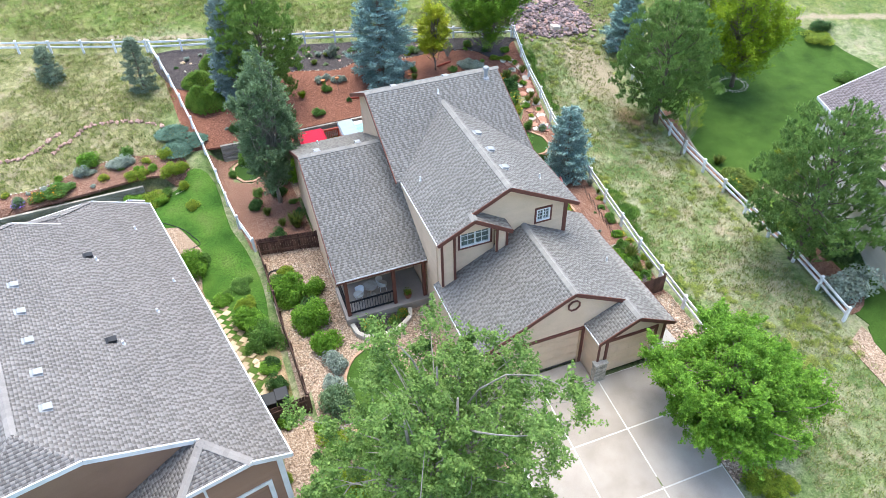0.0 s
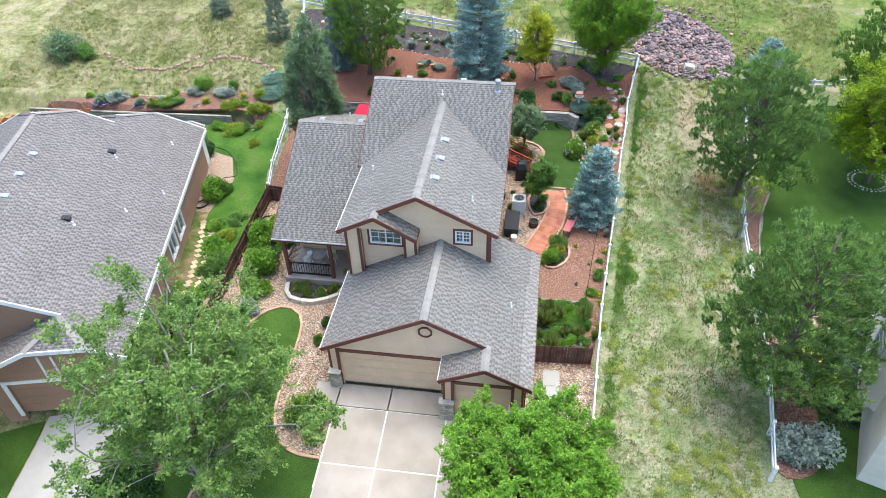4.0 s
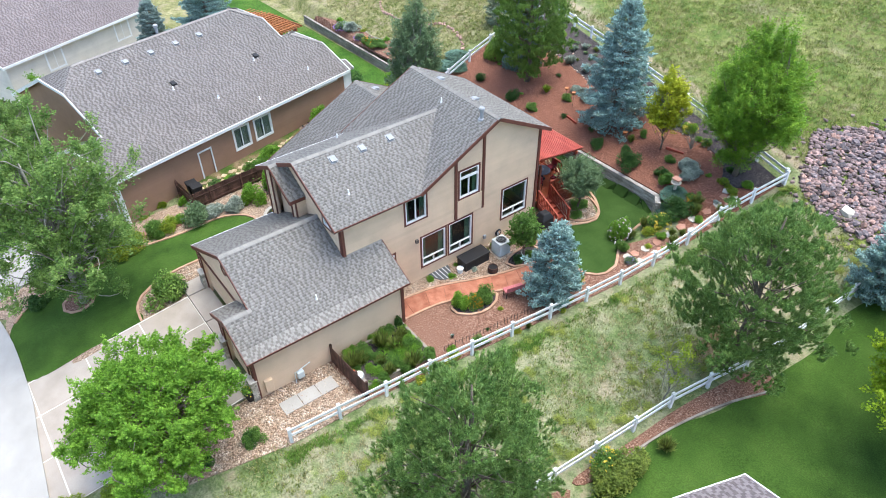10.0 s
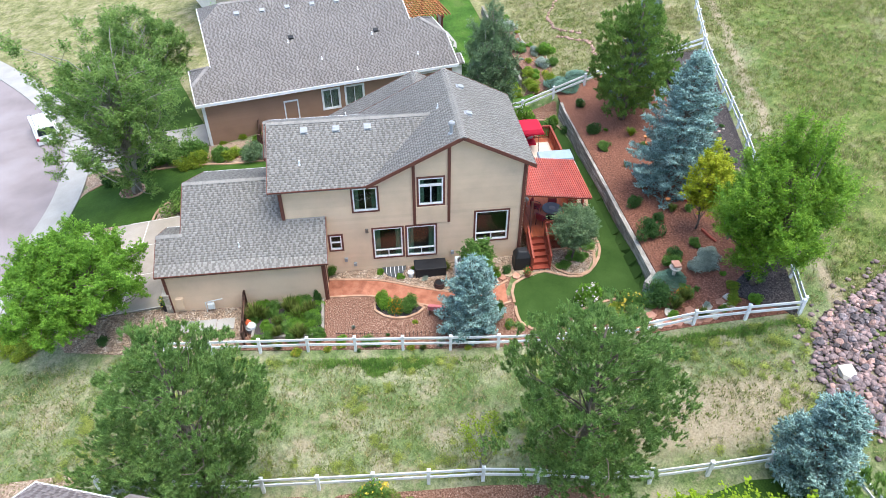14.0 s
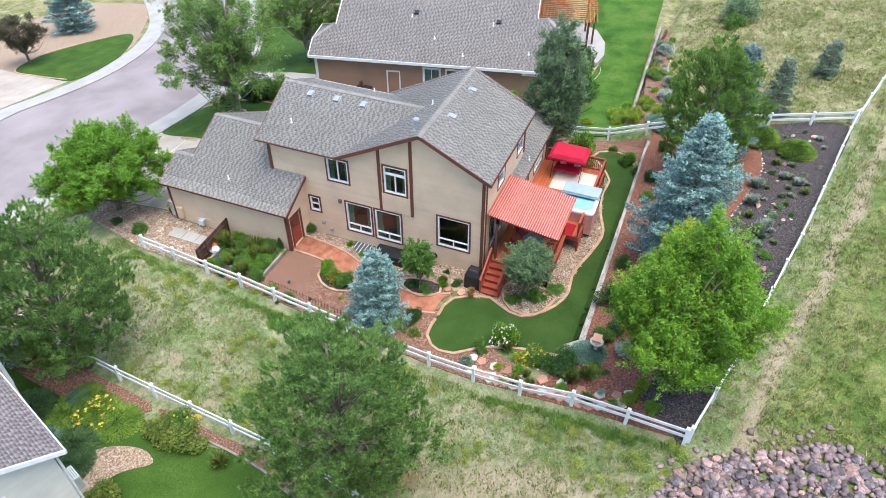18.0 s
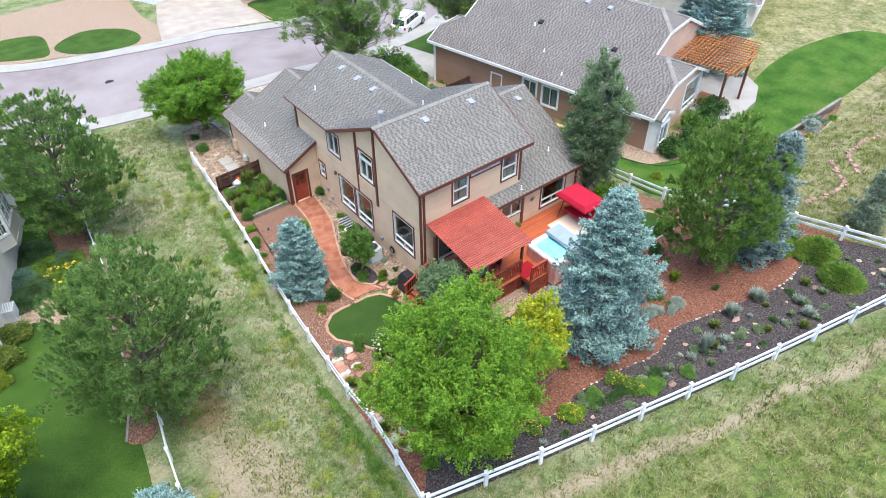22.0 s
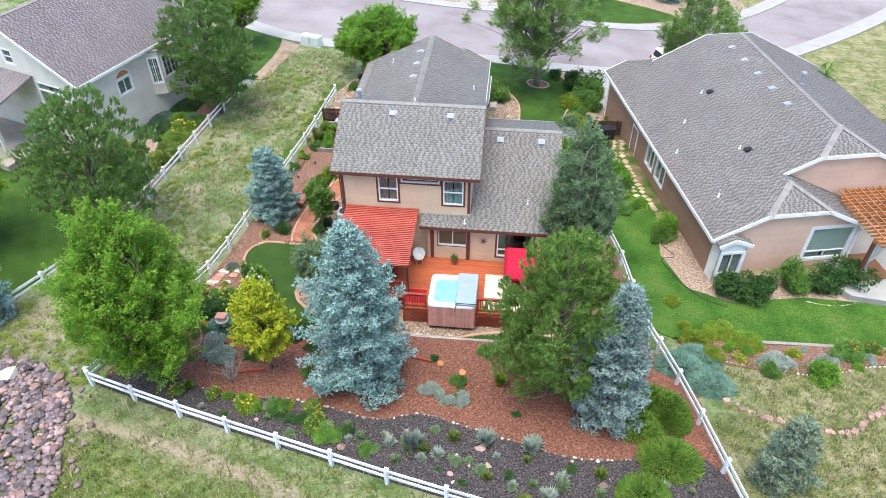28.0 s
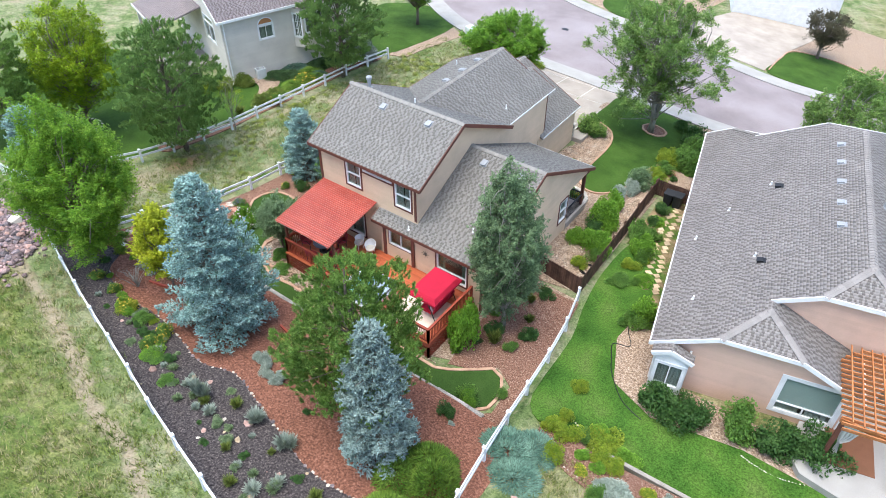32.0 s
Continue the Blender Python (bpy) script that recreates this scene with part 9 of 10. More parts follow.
shrub(-16.4, 42.0, 0.9, 0.6, FLOWER_PURPLE, "purple lavender drift on the bank")
shrub(-10.9, 42.5, 1.1, 0.5, LEAF_MID, "spreading green plant on the bank")
shrub(-8.9, 44.3, 0.9, 0.9, LEAF_BRIGHT, "bright green shrub on the bank")
shrub(-7.0, 43.7, 1.0, 0.6, SAGE, "silver sage drift on the bank")
shrub(-4.0, 42.0, 0.8, 0.8, LEAF_YELLOW, "golden yellow-green shrub on the bank")
shrub(-5.5, 40.7, 1.0, 0.6, LEAF_YELLOW, "lime-green perennials below the bank wall")
shrub(-6.7, 41.0, 0.9, 0.6, LEAF_BRIGHT, "lime-green perennials below the bank wall")
shrub(-22.0, 47.5, 1.8, 1.9, LEAF_GREY, "rust-tipped grey-green bush on the meadow")
shrub(-20.3, 47.2, 1.2, 1.0, LEAF_MID, "low green bush on the meadow")
shrub(1.2, 28.7, 1.15, 1.6, LEAF_BRIGHT, "dense bright green shrub beside the wooden fence")
shrub(1.8, 26.0, 1.2, 1.7, LEAF_BRIGHT, "dense bright green shrub beside the wooden fence")
shrub(2.1, 24.2, 1.0, 1.4, LEAF_BRIGHT, "dense bright green shrub beside the wooden fence")
shrub(-0.6, 25.7, 1.05, 1.2, LEAF_MID, "round green shrub beside the stepping stones")
shrub(-3.6, 32.6, 1.05, 1.5, LEAF_BRIGHT, "loose green shrub under the brown wall")
shrub(-11.0, 42.2, 0.6, 0.7, FLOWER_ORANGE, "clump of orange flowers on the bank")
shrub(-12.1, 42.1, 0.6, 0.7, FLOWER_ORANGE, "clump of orange flowers on the bank")
shrub(0.8, 42.6, 0.55, 0.9, LEAF_BRIGHT, "small bright green shrub beside the turf")
shrub(0.7, 44.5, 0.5, 0.7, LEAF_DARK, "small dark green shrub beside the turf")
shrub(-0.2, 41.3, 0.4, 0.5, LEAF_MID, "small green plant beside the turf")
juniper(0.1, 48.7, 1.2, 1.1, NEEDLE_GREEN, "spreading bright green juniper in mulch")
juniper(-0.6, 47.5, 1.3, 1.6, NEEDLE_GREEN, "spreading bright green juniper in mulch")
juniper(-1.2, 48.0, 1.2, 1.9, NEEDLE_GREEN, "tall bright green juniper at the fence")
juniper(-0.9, 50.4, 1.35, 1.3, NEEDLE_GREEN, "large bright green juniper at the fence")
juniper(0.4, 52.4, 1.3, 1.2, NEEDLE_GREEN, "bright green juniper in the rock garden")
juniper(-2.6, 44.7, 1.5, 0.35, NEEDLE_JUNIPER, "flat blue-green ground juniper outside the fence")
juniper(-3.5, 45.8, 1.3, 0.3, NEEDLE_JUNIPER, "flat blue-green ground juniper outside the fence")
shrub(-4.1, 43.5, 0.6, 0.7, LEAF_YELLOW, "golden-leaved shrub in the neighbour's bed")
shrub(-3.4, 40.8, 0.5, 0.5, LEAF_YELLOW, "yellow-green plant in the neighbour's bed")
shrub(-5.8, 42.3, 0.6, 0.6, LEAF_YELLOW, "yellow-green plant in the neighbour's bed")
shrub(-4.5, 41.0, 0.5, 0.5, LEAF_MID, "green plant in the neighbour's bed")
shrub(-6.6, 44.3, 0.6, 0.7, LEAF_MID, "green plant behind the lawn")
shrub(-9.4, 43.4, 0.6, 0.7, SAGE, "grey plant behind the lawn")
shrub(18.9, 46.4, 0.8, 0.7, SAGE, "grey lavender mound in red mulch")
shrub(17.6, 46.3, 0.45, 0.5, LEAF_MID, "small green plant in red mulch")
juniper(19.7, 44.4, 0.8, 0.4, NEEDLE_JUNIPER, "blue-green spreading juniper above the wall")
juniper(19.8, 44.1, 1.0, 0.4, NEEDLE_JUNIPER, "blue-green spreading juniper above the wall")
juniper(20.1, 43.4, 0.9, 0.4, NEEDLE_JUNIPER, "blue-green spreading juniper above the wall")
shrub(15.9, 44.2, 0.95, 1.1, LEAF_DARK, "rounded dark green shrub above the block wall")
shrub(18.8, 44.5, 0.65, 0.8, LEAF_MID, "rounded green shrub above the block wall")
shrub(19.5, 45.9, 0.9, 0.8, SAGE, "grey-blue mound in red mulch")
shrub(13.1, 44.4, 0.6, 0.8, LEAF_DARK, "dark green shrub above the wall")
shrub(4.6, 44.4, 0.6, 0.9, LEAF_DARK, "dark green shrub above the wall")
shrub(6.6, 44.6, 0.6, 0.5, LEAF_MID, "low green plants above the wall")
shrub(0.9, 42.5, 0.7, 0.9, LEAF_MID, "green shrub behind the turf")
shrub(1.8, 43.3, 0.5, 0.6, LEAF_DARK, "dark shrub behind the turf")
shrub(19.5, 39.8, 0.9, 1.5, LEAF_BRIGHT, "bright green shrub with white blossom")
shrub(20.8, 43.0, 1.1, 1.2, LEAF_DARK, "dark green shrub beside the turf")
shrub(20.7, 41.8, 0.9, 0.9, LEAF_MID, "green shrub with yellow flowers")
shrub(20.6, 41.0, 0.5, 0.5, LEAF_YELLOW, "yellow flowering plant beside the turf")
shrub(20.9, 44.4, 0.6, 0.35, FLOWER_ORANGE, "low orange ground plant")
shrub(21.5, 38.5, 0.45, 0.4, FLOWER_PURPLE, "purple lavender by the flagstones")
shrub(20.6, 35.3, 0.35, 0.5, FLOWER_YELLOW, "yellow and orange flowers by the fence")
shrub(18.05, 28.8, 0.68, 0.95, LEAF_BRIGHT, "green shrub in the island bed")
shrub(18.55, 30.25, 0.72, 0.95, LEAF_MID, "green shrub in the island bed")
shrub(18.4, 29.4, 0.55, 0.85, FLOWER_ORANGE, "clump of orange-yellow daylilies")
shrub(18.6, 29.5, 0.45, 0.75, FLOWER_ORANGE, "clump of orange-yellow daylilies")
shrub(17.5, 34.5, 0.5, 0.5, LEAF_MID, "green plants in the dark bed")
shrub(17.2, 33.7, 0.5, 0.4, LEAF_DARK, "green plants in the dark bed")
shrub(16.7, 35.3, 0.35, 0.4, LEAF_BRIGHT, "bright plants in the dark bed")
shrub(18.8, 14.1, 0.4, 0.5, LEAF_DARK, "small shrub in river rock")
shrub(19.1, 16.2, 0.6, 0.7, LEAF_MID, "small shrub in river rock")
shrub(19.0, 16.1, 0.5, 0.6, LEAF_DARK, "small shrub in river rock")
shrub(15.2, 26.0, 0.5, 0.7, LEAF_MID, "green shrub beside the back door")
shrub(17.4, 25.2, 0.3, 1.1, LEAF_DARK, "climbing plant at the garage corner")
shrub(18.5, 24.1, 0.8, 0.6, LEAF_BRIGHT, "leafy vegetables in the raised bed")
shrub(19.3, 23.8, 0.8, 0.6, LEAF_MID, "leafy vegetables in the raised bed")
shrub(18.6, 24.9, 0.7, 0.7, LEAF_BRIGHT, "leafy vegetables in the raised bed")
shrub(18.6, 23.2, 0.6, 0.5, LEAF_MID, "leafy vegetables in the raised bed")
shrub(20.7, 27.9, 0.5, 0.5, LEAF_MID, "green plants along the white fence")
shrub(20.4, 26.5, 0.4, 0.4, LEAF_BRIGHT, "green plants along the white fence")
shrub(15.8, 40.3, 0.8, 0.35, LEAF_MID, "groundcover under the round tree")
shrub(16.5, 39.3, 0.6, 0.3, LEAF_MID, "groundcover under the round tree")
shrub(14.7, 41.1, 0.7, 0.3, LEAF_MID, "groundcover under the round tree")
grass(9.4, 50.8, 0.35, 1.0, SAGE, "tall grey-green ornamental grass")
grass(6.4, 50.2, 0.45, 0.6, SAGE, "grey-green yucca clump in dark mulch")
grass(4.6, 50.4, 0.45, 0.6, SAGE, "grey-green yucca clump in dark mulch")
grass(9.1, 50.7, 0.4, 0.8, SAGE, "grey lavender-green grass clump")
grass(6.4, 50.2, 0.4, 0.5, SAGE, "grey-green yucca clump in dark mulch")
grass(4.4, 50.2, 0.4, 0.5, SAGE, "grey-green yucca clump in dark mulch")
grass(3.4, 51.8, 0.35, 0.4, SAGE, "grey-green yucca clump in dark mulch")
grass(3.9, 52.6, 0.4, 0.4, SAGE, "grey-green yucca clump in dark mulch")
shrub(7.5, 48.0, 0.5, 0.5, SAGE, "silver-grey sage mound in red mulch")
shrub(8.7, 47.6, 0.5, 0.5, SAGE, "silver-grey sage mound in red mulch")
shrub(8.1, 48.1, 0.45, 0.45, SAGE, "silver-grey sage mound in red mulch")
shrub(7.8, 46.9, 0.5, 0.5, LEAF_MID, "green mound in red mulch")
shrub(9.1, 47.6, 0.45, 0.5, SAGE, "silver-grey sage mound in red mulch")
grass(5.9, 46.6, 0.4, 0.5, LEAF_YELLOW, "yellow-green grass clump in mulch")
shrub(16.8, 49.4, 0.5, 0.7, LEAF_BRIGHT, "yellow-flowered green perennial in dark mulch")
shrub(15.3, 49.4, 0.6, 0.5, LEAF_MID, "low green perennial in dark mulch")
shrub(12.9, 50.6, 0.7, 0.35, LEAF_BRIGHT, "low green groundcover in dark mulch")
shrub(11.0, 51.2, 0.5, 0.3, LEAF_MID, "low green groundcover in dark mulch")
shrub(16.5, 49.4, 0.6, 0.6, LEAF_YELLOW, "yellow-flowered perennial in dark mulch")
shrub(14.6, 47.1, 0.4, 0.5, LEAF_MID, "green perennial in red mulch")
shrub(18.1, 45.0, 0.6, 0.6, LEAF_DARK, "dark green low shrub in mulch")
shrub(14.9, 45.2, 0.5, 0.5, LEAF_DARK, "dark green low shrub in mulch")
shrub(12.8, 50.7, 0.7, 0.3, LEAF_MID, "low green groundcover in dark mulch")
shrub(18.8, 46.6, 0.8, 0.6, SAGE, "blue-grey mound in red mulch")
shrub(19.5, 34.8, 0.6, 0.8, LEAF_DARK, "dark green shrub beside the small spruce")
shrub(20.5, 38.8, 0.5, 0.8, LEAF_MID, "green shrub beside the turf")
juniper(30.6, 23.4, 1.3, 0.5, NEEDLE_GREEN, "spreading green juniper with yellow blossom")
juniper(30.1, 22.4, 1.1, 0.5, NEEDLE_GREEN, "spreading green juniper by the fence")
shrub(29.5, 27.7, 0.9, 0.9, LEAF_MID, "yellow-blossomed potentilla along the fence")
for x, y, r, h, mt, words in ((31.2, 22.3, 1.5, 0.4, NEEDLE_GREEN, "spreading yellow-green juniper by the fence"), (30.6, 24.6, 1.3, 0.4, NEEDLE_GREEN, "spreading yellow-green juniper by the fence"),
                          (32.3, 23.6, 1.5, 0.5, NEEDLE_DEEP, "dark green spreading juniper by the cream house"), (31.5, 20.4, 1.4, 0.5, NEEDLE_DEEP, "dark green spreading juniper by the cream house"), (33.2, 24.4, 1.2, 0.5, NEEDLE_DEEP, "dark green spreading juniper by the cream house")):
    juniper(x, y, r, h, mt, words)
for x, y, r, h in ((30.3, 27.2, 1.1, 0.9), (30.2, 28.3, 1.2, 0.9), (34.2, 27.0, 1.1, 0.9), (34.9, 28.2, 1.1, 0.9), (35.9, 29.2, 0.9, 0.8)):
    shrub(x, y, r, h, LEAF_POTENTILLA, "olive-green potentilla shrub dotted with yellow")
grass(30.6, 30.4, 0.5, 0.6, GRASS_GREEN, "green grass tuft in the mulch strip")
juniper(30.2, 22.1, 0.9, 0.5, NEEDLE_JUNIPER, "low green shrub beside the cream house")
juniper(32.8, 22.5, 1.3, 0.6, NEEDLE_JUNIPER, "low dark green juniper by the cream house")
shrub(29.1, 17.3, 1.5, 1.9, SAGE, "large silvery grey-green shrub by the fence end")
shrub(35.5, 29.7, 0.7, 0.7, LEAF_YELLOW, "yellow-green shrub on the lawn edge")
shrub(46.8, 35.9, 0.9, 1.0, LEAF_MID, "green shrub on the lawn")
shrub(50.1, 42.6, 1.3, 0.8, LEAF_DARK, "dark green shrub on the lawn edge")
shrub(48.9, 41.5, 1.5, 0.6, LEAF_YELLOW, "yellow-green low hedge on the lawn edge")
shrub(-3.3, 42.0, 0.6, 0.7, LEAF_YELLOW, "yellow-green shrub in the bank")
shrub(-8.8, 44.1, 0.8, 0.7, LEAF_MID, "green shrub in the bank")
shrub(-11.0, 42.2, 0.9, 0.5, LEAF_MID, "low green plants on the bank")
shrub(-6.5, 42.3, 0.6, 0.5, LEAF_YELLOW, "low yellow-green plants on the bank")
juniper(-3.4, 44.0, 1.3, 0.4, NEEDLE_JUNIPER, "blue-green juniper beside the white fence")
shrub(-6.6, 43.5, 0.6, 0.6, SAGE, "grey plant on the bank")
shrub(-13.3, 42.0, 0.6, 0.5, FLOWER_PURPLE, "purple flowering plant on the bank")
shrub(-5.0, 40.3, 0.6, 0.5, LEAF_BRIGHT, "bright green plants below the bank")
shrub(-3.1, 38.7, 0.5, 0.5, LEAF_YELLOW, "yellow-green plants below the bank")
shrub(-0.8, 26.3, 0.9, 1.0, LEAF_MID, "green shrub beside the brown house")
shrub(-3.2, 33.1, 0.8, 1.0, LEAF_MID, "green shrub beside the brown house")
shrub(2.3, 23.0, 0.9, 1.0, SAGE, "grey-green shrub at the front lawn")
shrub(6.7, 22.4, 0.5, 0.7, LEAF_DARK, "small dark shrub beside the garage")
shrub(6.5, 21.3, 0.4, 0.5, LEAF_MID, "small green plant beside the garage")
shrub(7.5, 16.9, 0.9, 1.0, LEAF_DARK, "dark green shrub in the driveway bed")
shrub(-31.1, 25.7, 1.3, 2.2, LEAF_DARK, "rust-tipped dark shrub on the meadow")

for x, y, r, h, mt, words in ((0.3, 16.2, 1.4, 1.5, LEAF_MID, "large spreading green shrub between the yards"), (-0.6, 12.2, 1.4, 1.6, LEAF_DARK, "large spreading green shrub between the yards"),
                          (1.35, 16.6, 1.0, 1.1, LEAF_YELLOW, "olive-green shrub at the lawn edge"), (1.15, 18.0, 0.9, 1.0, LEAF_MID, "green shrub at the lawn edge"), (1.8, 20.6, 1.1, 1.4, LEAF_GREY, "rounded grey-green shrub beside the fence"),
                          (-1.4, 27.2, 1.1, 1.3, LEAF_BRIGHT, "round green shrub in the side yard"), (2.6, 10.6, 0.8, 0.9, LEAF_DARK, "dark green shrub beside the pavement"),
                          (-2.4, 29.6, 0.7, 0.5, LEAF_BRIGHT, "patch of green weeds in the side yard"), (-1.2, 30.4, 0.8, 0.5, LEAF_MID, "patch of green weeds in the side yard"), (-0.9, 24.0, 0.7, 0.4, LEAF_BRIGHT, "patch of green weeds in the side yard")):
    shrub(x, y, r, h, mt, words)


def planting(poly, n, kinds, seed, gap, rmin, rmax):
    """Loose planting of a bed: plants of several kinds strewn over an outline, none too near another."""
    q = random.Random(seed)
    xs, ys = [p[0] for p in poly], [p[1] for p in poly]
    done = []
    for _ in range(n * 30):
        if len(done) >= n:
            break
        x, y = q.uniform(min(xs), max(xs)), q.uniform(min(ys), max(ys))
        if not inside(poly, x, y) or any((x - a) ** 2 + (y - b) ** 2 < gap * gap for a, b in done):
            continue
        done.append((x, y))
        kind, mat, tall, label = q.choice(kinds)
        r = q.uniform(rmin, rmax)
        place(kind, x, y, r, r * tall, mat, label)


GARDEN = [("shrub", LEAF_MID, 0.9, "low leafy green perennial in mulch"), ("shrub", LEAF_BRIGHT, 0.9, "bright green leafy perennial in mulch"), ("grass", SAGE, 1.6, "grey-green spiky perennial in mulch"),
          ("shrub", LEAF_YELLOW, 0.8, "yellow-flowered low perennial in mulch"), ("shrub", SAGE, 0.8, "silver-grey mounding perennial in mulch"), ("shrub", LEAF_DARK, 0.9, "dark green low plant in mulch"),
          ("grass", GRASS_GREEN, 1.5, "green ornamental grass tuft in mulch")]
ROCKERY = [("grass", SAGE, 1.0, "grey-green spiky tuft in dark mulch"), ("grass", SAGE_GREEN, 0.9, "loose sage-green tuft in dark mulch"), ("shrub", LEAF_DARK, 0.7, "low dark green plant in dark mulch"),
           ("shrub", SAGE_GREEN, 0.6, "low sage-green perennial in dark mulch"), ("grass", GRASS_GREEN, 1.1, "green grass tuft in dark mulch")]
HEDGE = [("shrub", LEAF_MID, 1.1, "dense green shrub between the yards"), ("shrub", LEAF_BRIGHT, 1.0, "bright green shrub between the yards"), ("shrub", LEAF_DARK, 1.1, "dark green shrub between the yards"),
         ("shrub", LEAF_YELLOW, 0.9, "yellow-green shrub between the yards")]
BANK = GARDEN[:2] + GARDEN[3:5] + [("shrub", LEAF_GREY, 0.8, "grey-green weed on the bank")]
planting([(20.2, 48.6), (13, 49.5), (9, 49.6), (3, 51.0), (-2.2, 51.0), (-2.8, 54.4), (4.2, 53.2), (13.9, 50.9), (22, 48.9)], 40, ROCKERY, 71, 0.8, 0.16, 0.36)
planting([(-1.5, 44.2), (5, 44.2), (19, 44.3), (21.5, 43.0), (22.5, 45.5), (19.5, 47.6), (13, 48.4), (5, 49.4), (0, 49.5)], 13, GARDEN, 72, 1.6, 0.15, 0.34)
planting([(0.3, 25.6), (2.2, 24.6), (2.6, 28.0), (2.2, 31.0), (0.5, 31.5)], 5, HEDGE, 73, 0.9, 0.5, 0.9)
planting([(-1.1, 14), (0.5, 12), (1.0, 15), (1.0, 20), (0.2, 21), (-2.0, 20.5)], 9, HEDGE, 74, 0.9, 0.35, 0.75)
planting([(-0.4, 22), (-0.3, 26), (-1.2, 30), (-2.2, 30), (-0.9, 22)], 8, HEDGE, 75, 0.9, 0.35, 0.7)
planting([(20.3, 23), (20.75, 23), (22.0, 34.5), (21.3, 34.5)], 12, GARDEN, 76, 0.6, 0.15, 0.35)
planting([(19.6, 40.6), (21.6, 38.2), (22.4, 41.5), (22.8, 45.5), (20.5, 45.2), (19.9, 43)], 20, GARDEN, 77, 0.55, 0.2, 0.45)
planting([(-4.6, 42.3), (-18, 42.0), (-18, 42.8), (-8, 44.0), (-4.4, 43.6)], 16, BANK, 78, 0.8, 0.2, 0.45)
planting([(17.2, 26.2), (20.2, 26.2), (20.6, 31.5), (19.3, 32.0), (18.3, 27.6)], 3, GARDEN, 79, 0.8, 0.12, 0.22)
planting([(17.2, 21.9), (20.0, 21.9), (20.0, 25.4), (17.2, 25.4)], 34, [("shrub", LEAF_BRIGHT, 1.3, "leafy vegetables in the raised bed"), ("shrub", LEAF_MID, 1.3, "tall leafy vegetables in the raised bed"), ("grass", GRASS_GREEN, 1.8, "onion-like green tuft in the raised bed")], 80, 0.38, 0.36, 0.58)
planting([(0.2, 34), (3.2, 34), (3.2, 40.5), (1.9, 40.2), (0.2, 39.5)], 12, GARDEN[:2] + GARDEN[5:], 82, 0.8, 0.3, 0.7)
planting([(17.2, 36.4), (15.2, 36.0), (15.2, 27), (15.9, 28), (17.2, 32.5)], 10, GARDEN, 81, 0.7, 0.16, 0.4)
FLOWERY = [("shrub", LEAF_MID, 1.0, "leafy green perennial with yellow flowers in dark mulch"), ("shrub", LEAF_BRIGHT, 0.9, "bright green leafy perennial in dark mulch"), ("shrub", LEAF_YELLOW, 0.8, "yellow-green leafy perennial in dark mulch"),
           ("shrub", LEAF_DARK, 0.9, "dark green low shrub in dark mulch"), ("shrub", SAGE_GREEN, 0.8, "sage-green perennial in dark mulch")]
planting([(19.2, 48.8), (13.4, 50.3), (13.2, 49.2), (17.6, 48.9)], 14, FLOWERY, 83, 0.5, 0.28, 0.55)
planting([(21.6, 45.2), (22.8, 45.6), (22.9, 47.4), (20.2, 49.2), (19.3, 48.4)], 9, FLOWERY, 84, 0.5, 0.25, 0.5)
planting([(13.2, 50.4), (4.5, 52.6), (4.3, 52.0), (13.0, 49.9)], 12, FLOWERY[3:] + ROCKERY[:2], 85, 0.6, 0.2, 0.4)
for x, y in ((17.8, 9.1), (16.95, 8.4), (17.7, 10.4), (18.5, 9.9)):
    shrub(x, y, 0.9, 0.5, LEAF_YELLOW, "clipped yellow-green groundcover beside the driveway")
shrub(16.7, 17.1, 0.35, 0.7, LEAF_MID, "potted plant with yellow flowers at the garage")
# further trees
broadleaf("round_tree", 15.95, 39.9, 3.6, 1.35, 1.3, LEAF_GREY, BARK, "small round-headed grey-green tree beside the deck", 31, clumps=90, leaves=300, leaf=0.085, clump=0.42, trunk=0.07)
broadleaf("small_tree", 17.2, 34.1, 3.3, 0.95, 0.7, LEAF_MID, BARK, "small green tree in the dark bed", 32, clumps=50, leaves=220, leaf=0.1, clump=0.38, trunk=0.05)
spruce("blue_spruce", 31.9, 45.0, 5.0, 1.8, NEEDLE_BLUE, "blue spruce outside the far fence corner", 33)
broadleaf("locust_tree", 37.9, 38.5, 9.2, 3.5, 0.9, LEAF_LOCUST, BARK, "bright yellow-green locust tree on the neighbour's lawn", 34, clumps=170, leaves=360, leaf=0.125, clump=0.7, gaps=0.1, lean=(-0.4, 0.0), uneven=0.5)
pine("pine_tree", 38.5, 43.5, 9.0, 3.2, 1.0, NEEDLE_PINE, "dark green pine on the neighbour's lawn", 35, clumps=260)
broadleaf("linden_tree", 31.4, 6.9, 7.5, 3.0, 2.2, LEAF_MAPLE, BARK, "yellow-green street tree on the front lawn", 36, clumps=140, leaves=330, leaf=0.125, clump=0.62, gaps=0.1)
broadleaf("ash_tree", -8.6, 11.8, 9.6, 3.8, 2.2, LEAF_ASH, PALE_BARK, "open green ash tree before the brown house", 37, clumps=150, leaves=380, leaf=0.125, clump=0.65, gaps=0.2, stems=2)
broadleaf("crabapple_tree", -1.9, -17.0, 5.0, 2.4, 1.2, leafmat("bronze_leaf", (0.06, 0.055, 0.03), (0.12, 0.11, 0.06)), BARK, "bronze-leaved crabapple across the street", 38, clumps=90, leaves=260, leaf=0.11, clump=0.5)
spruce("blue_spruce", -12.0, -21.5, 9.0, 2.6, NEEDLE_BLUE, "blue spruce across the street", 39)
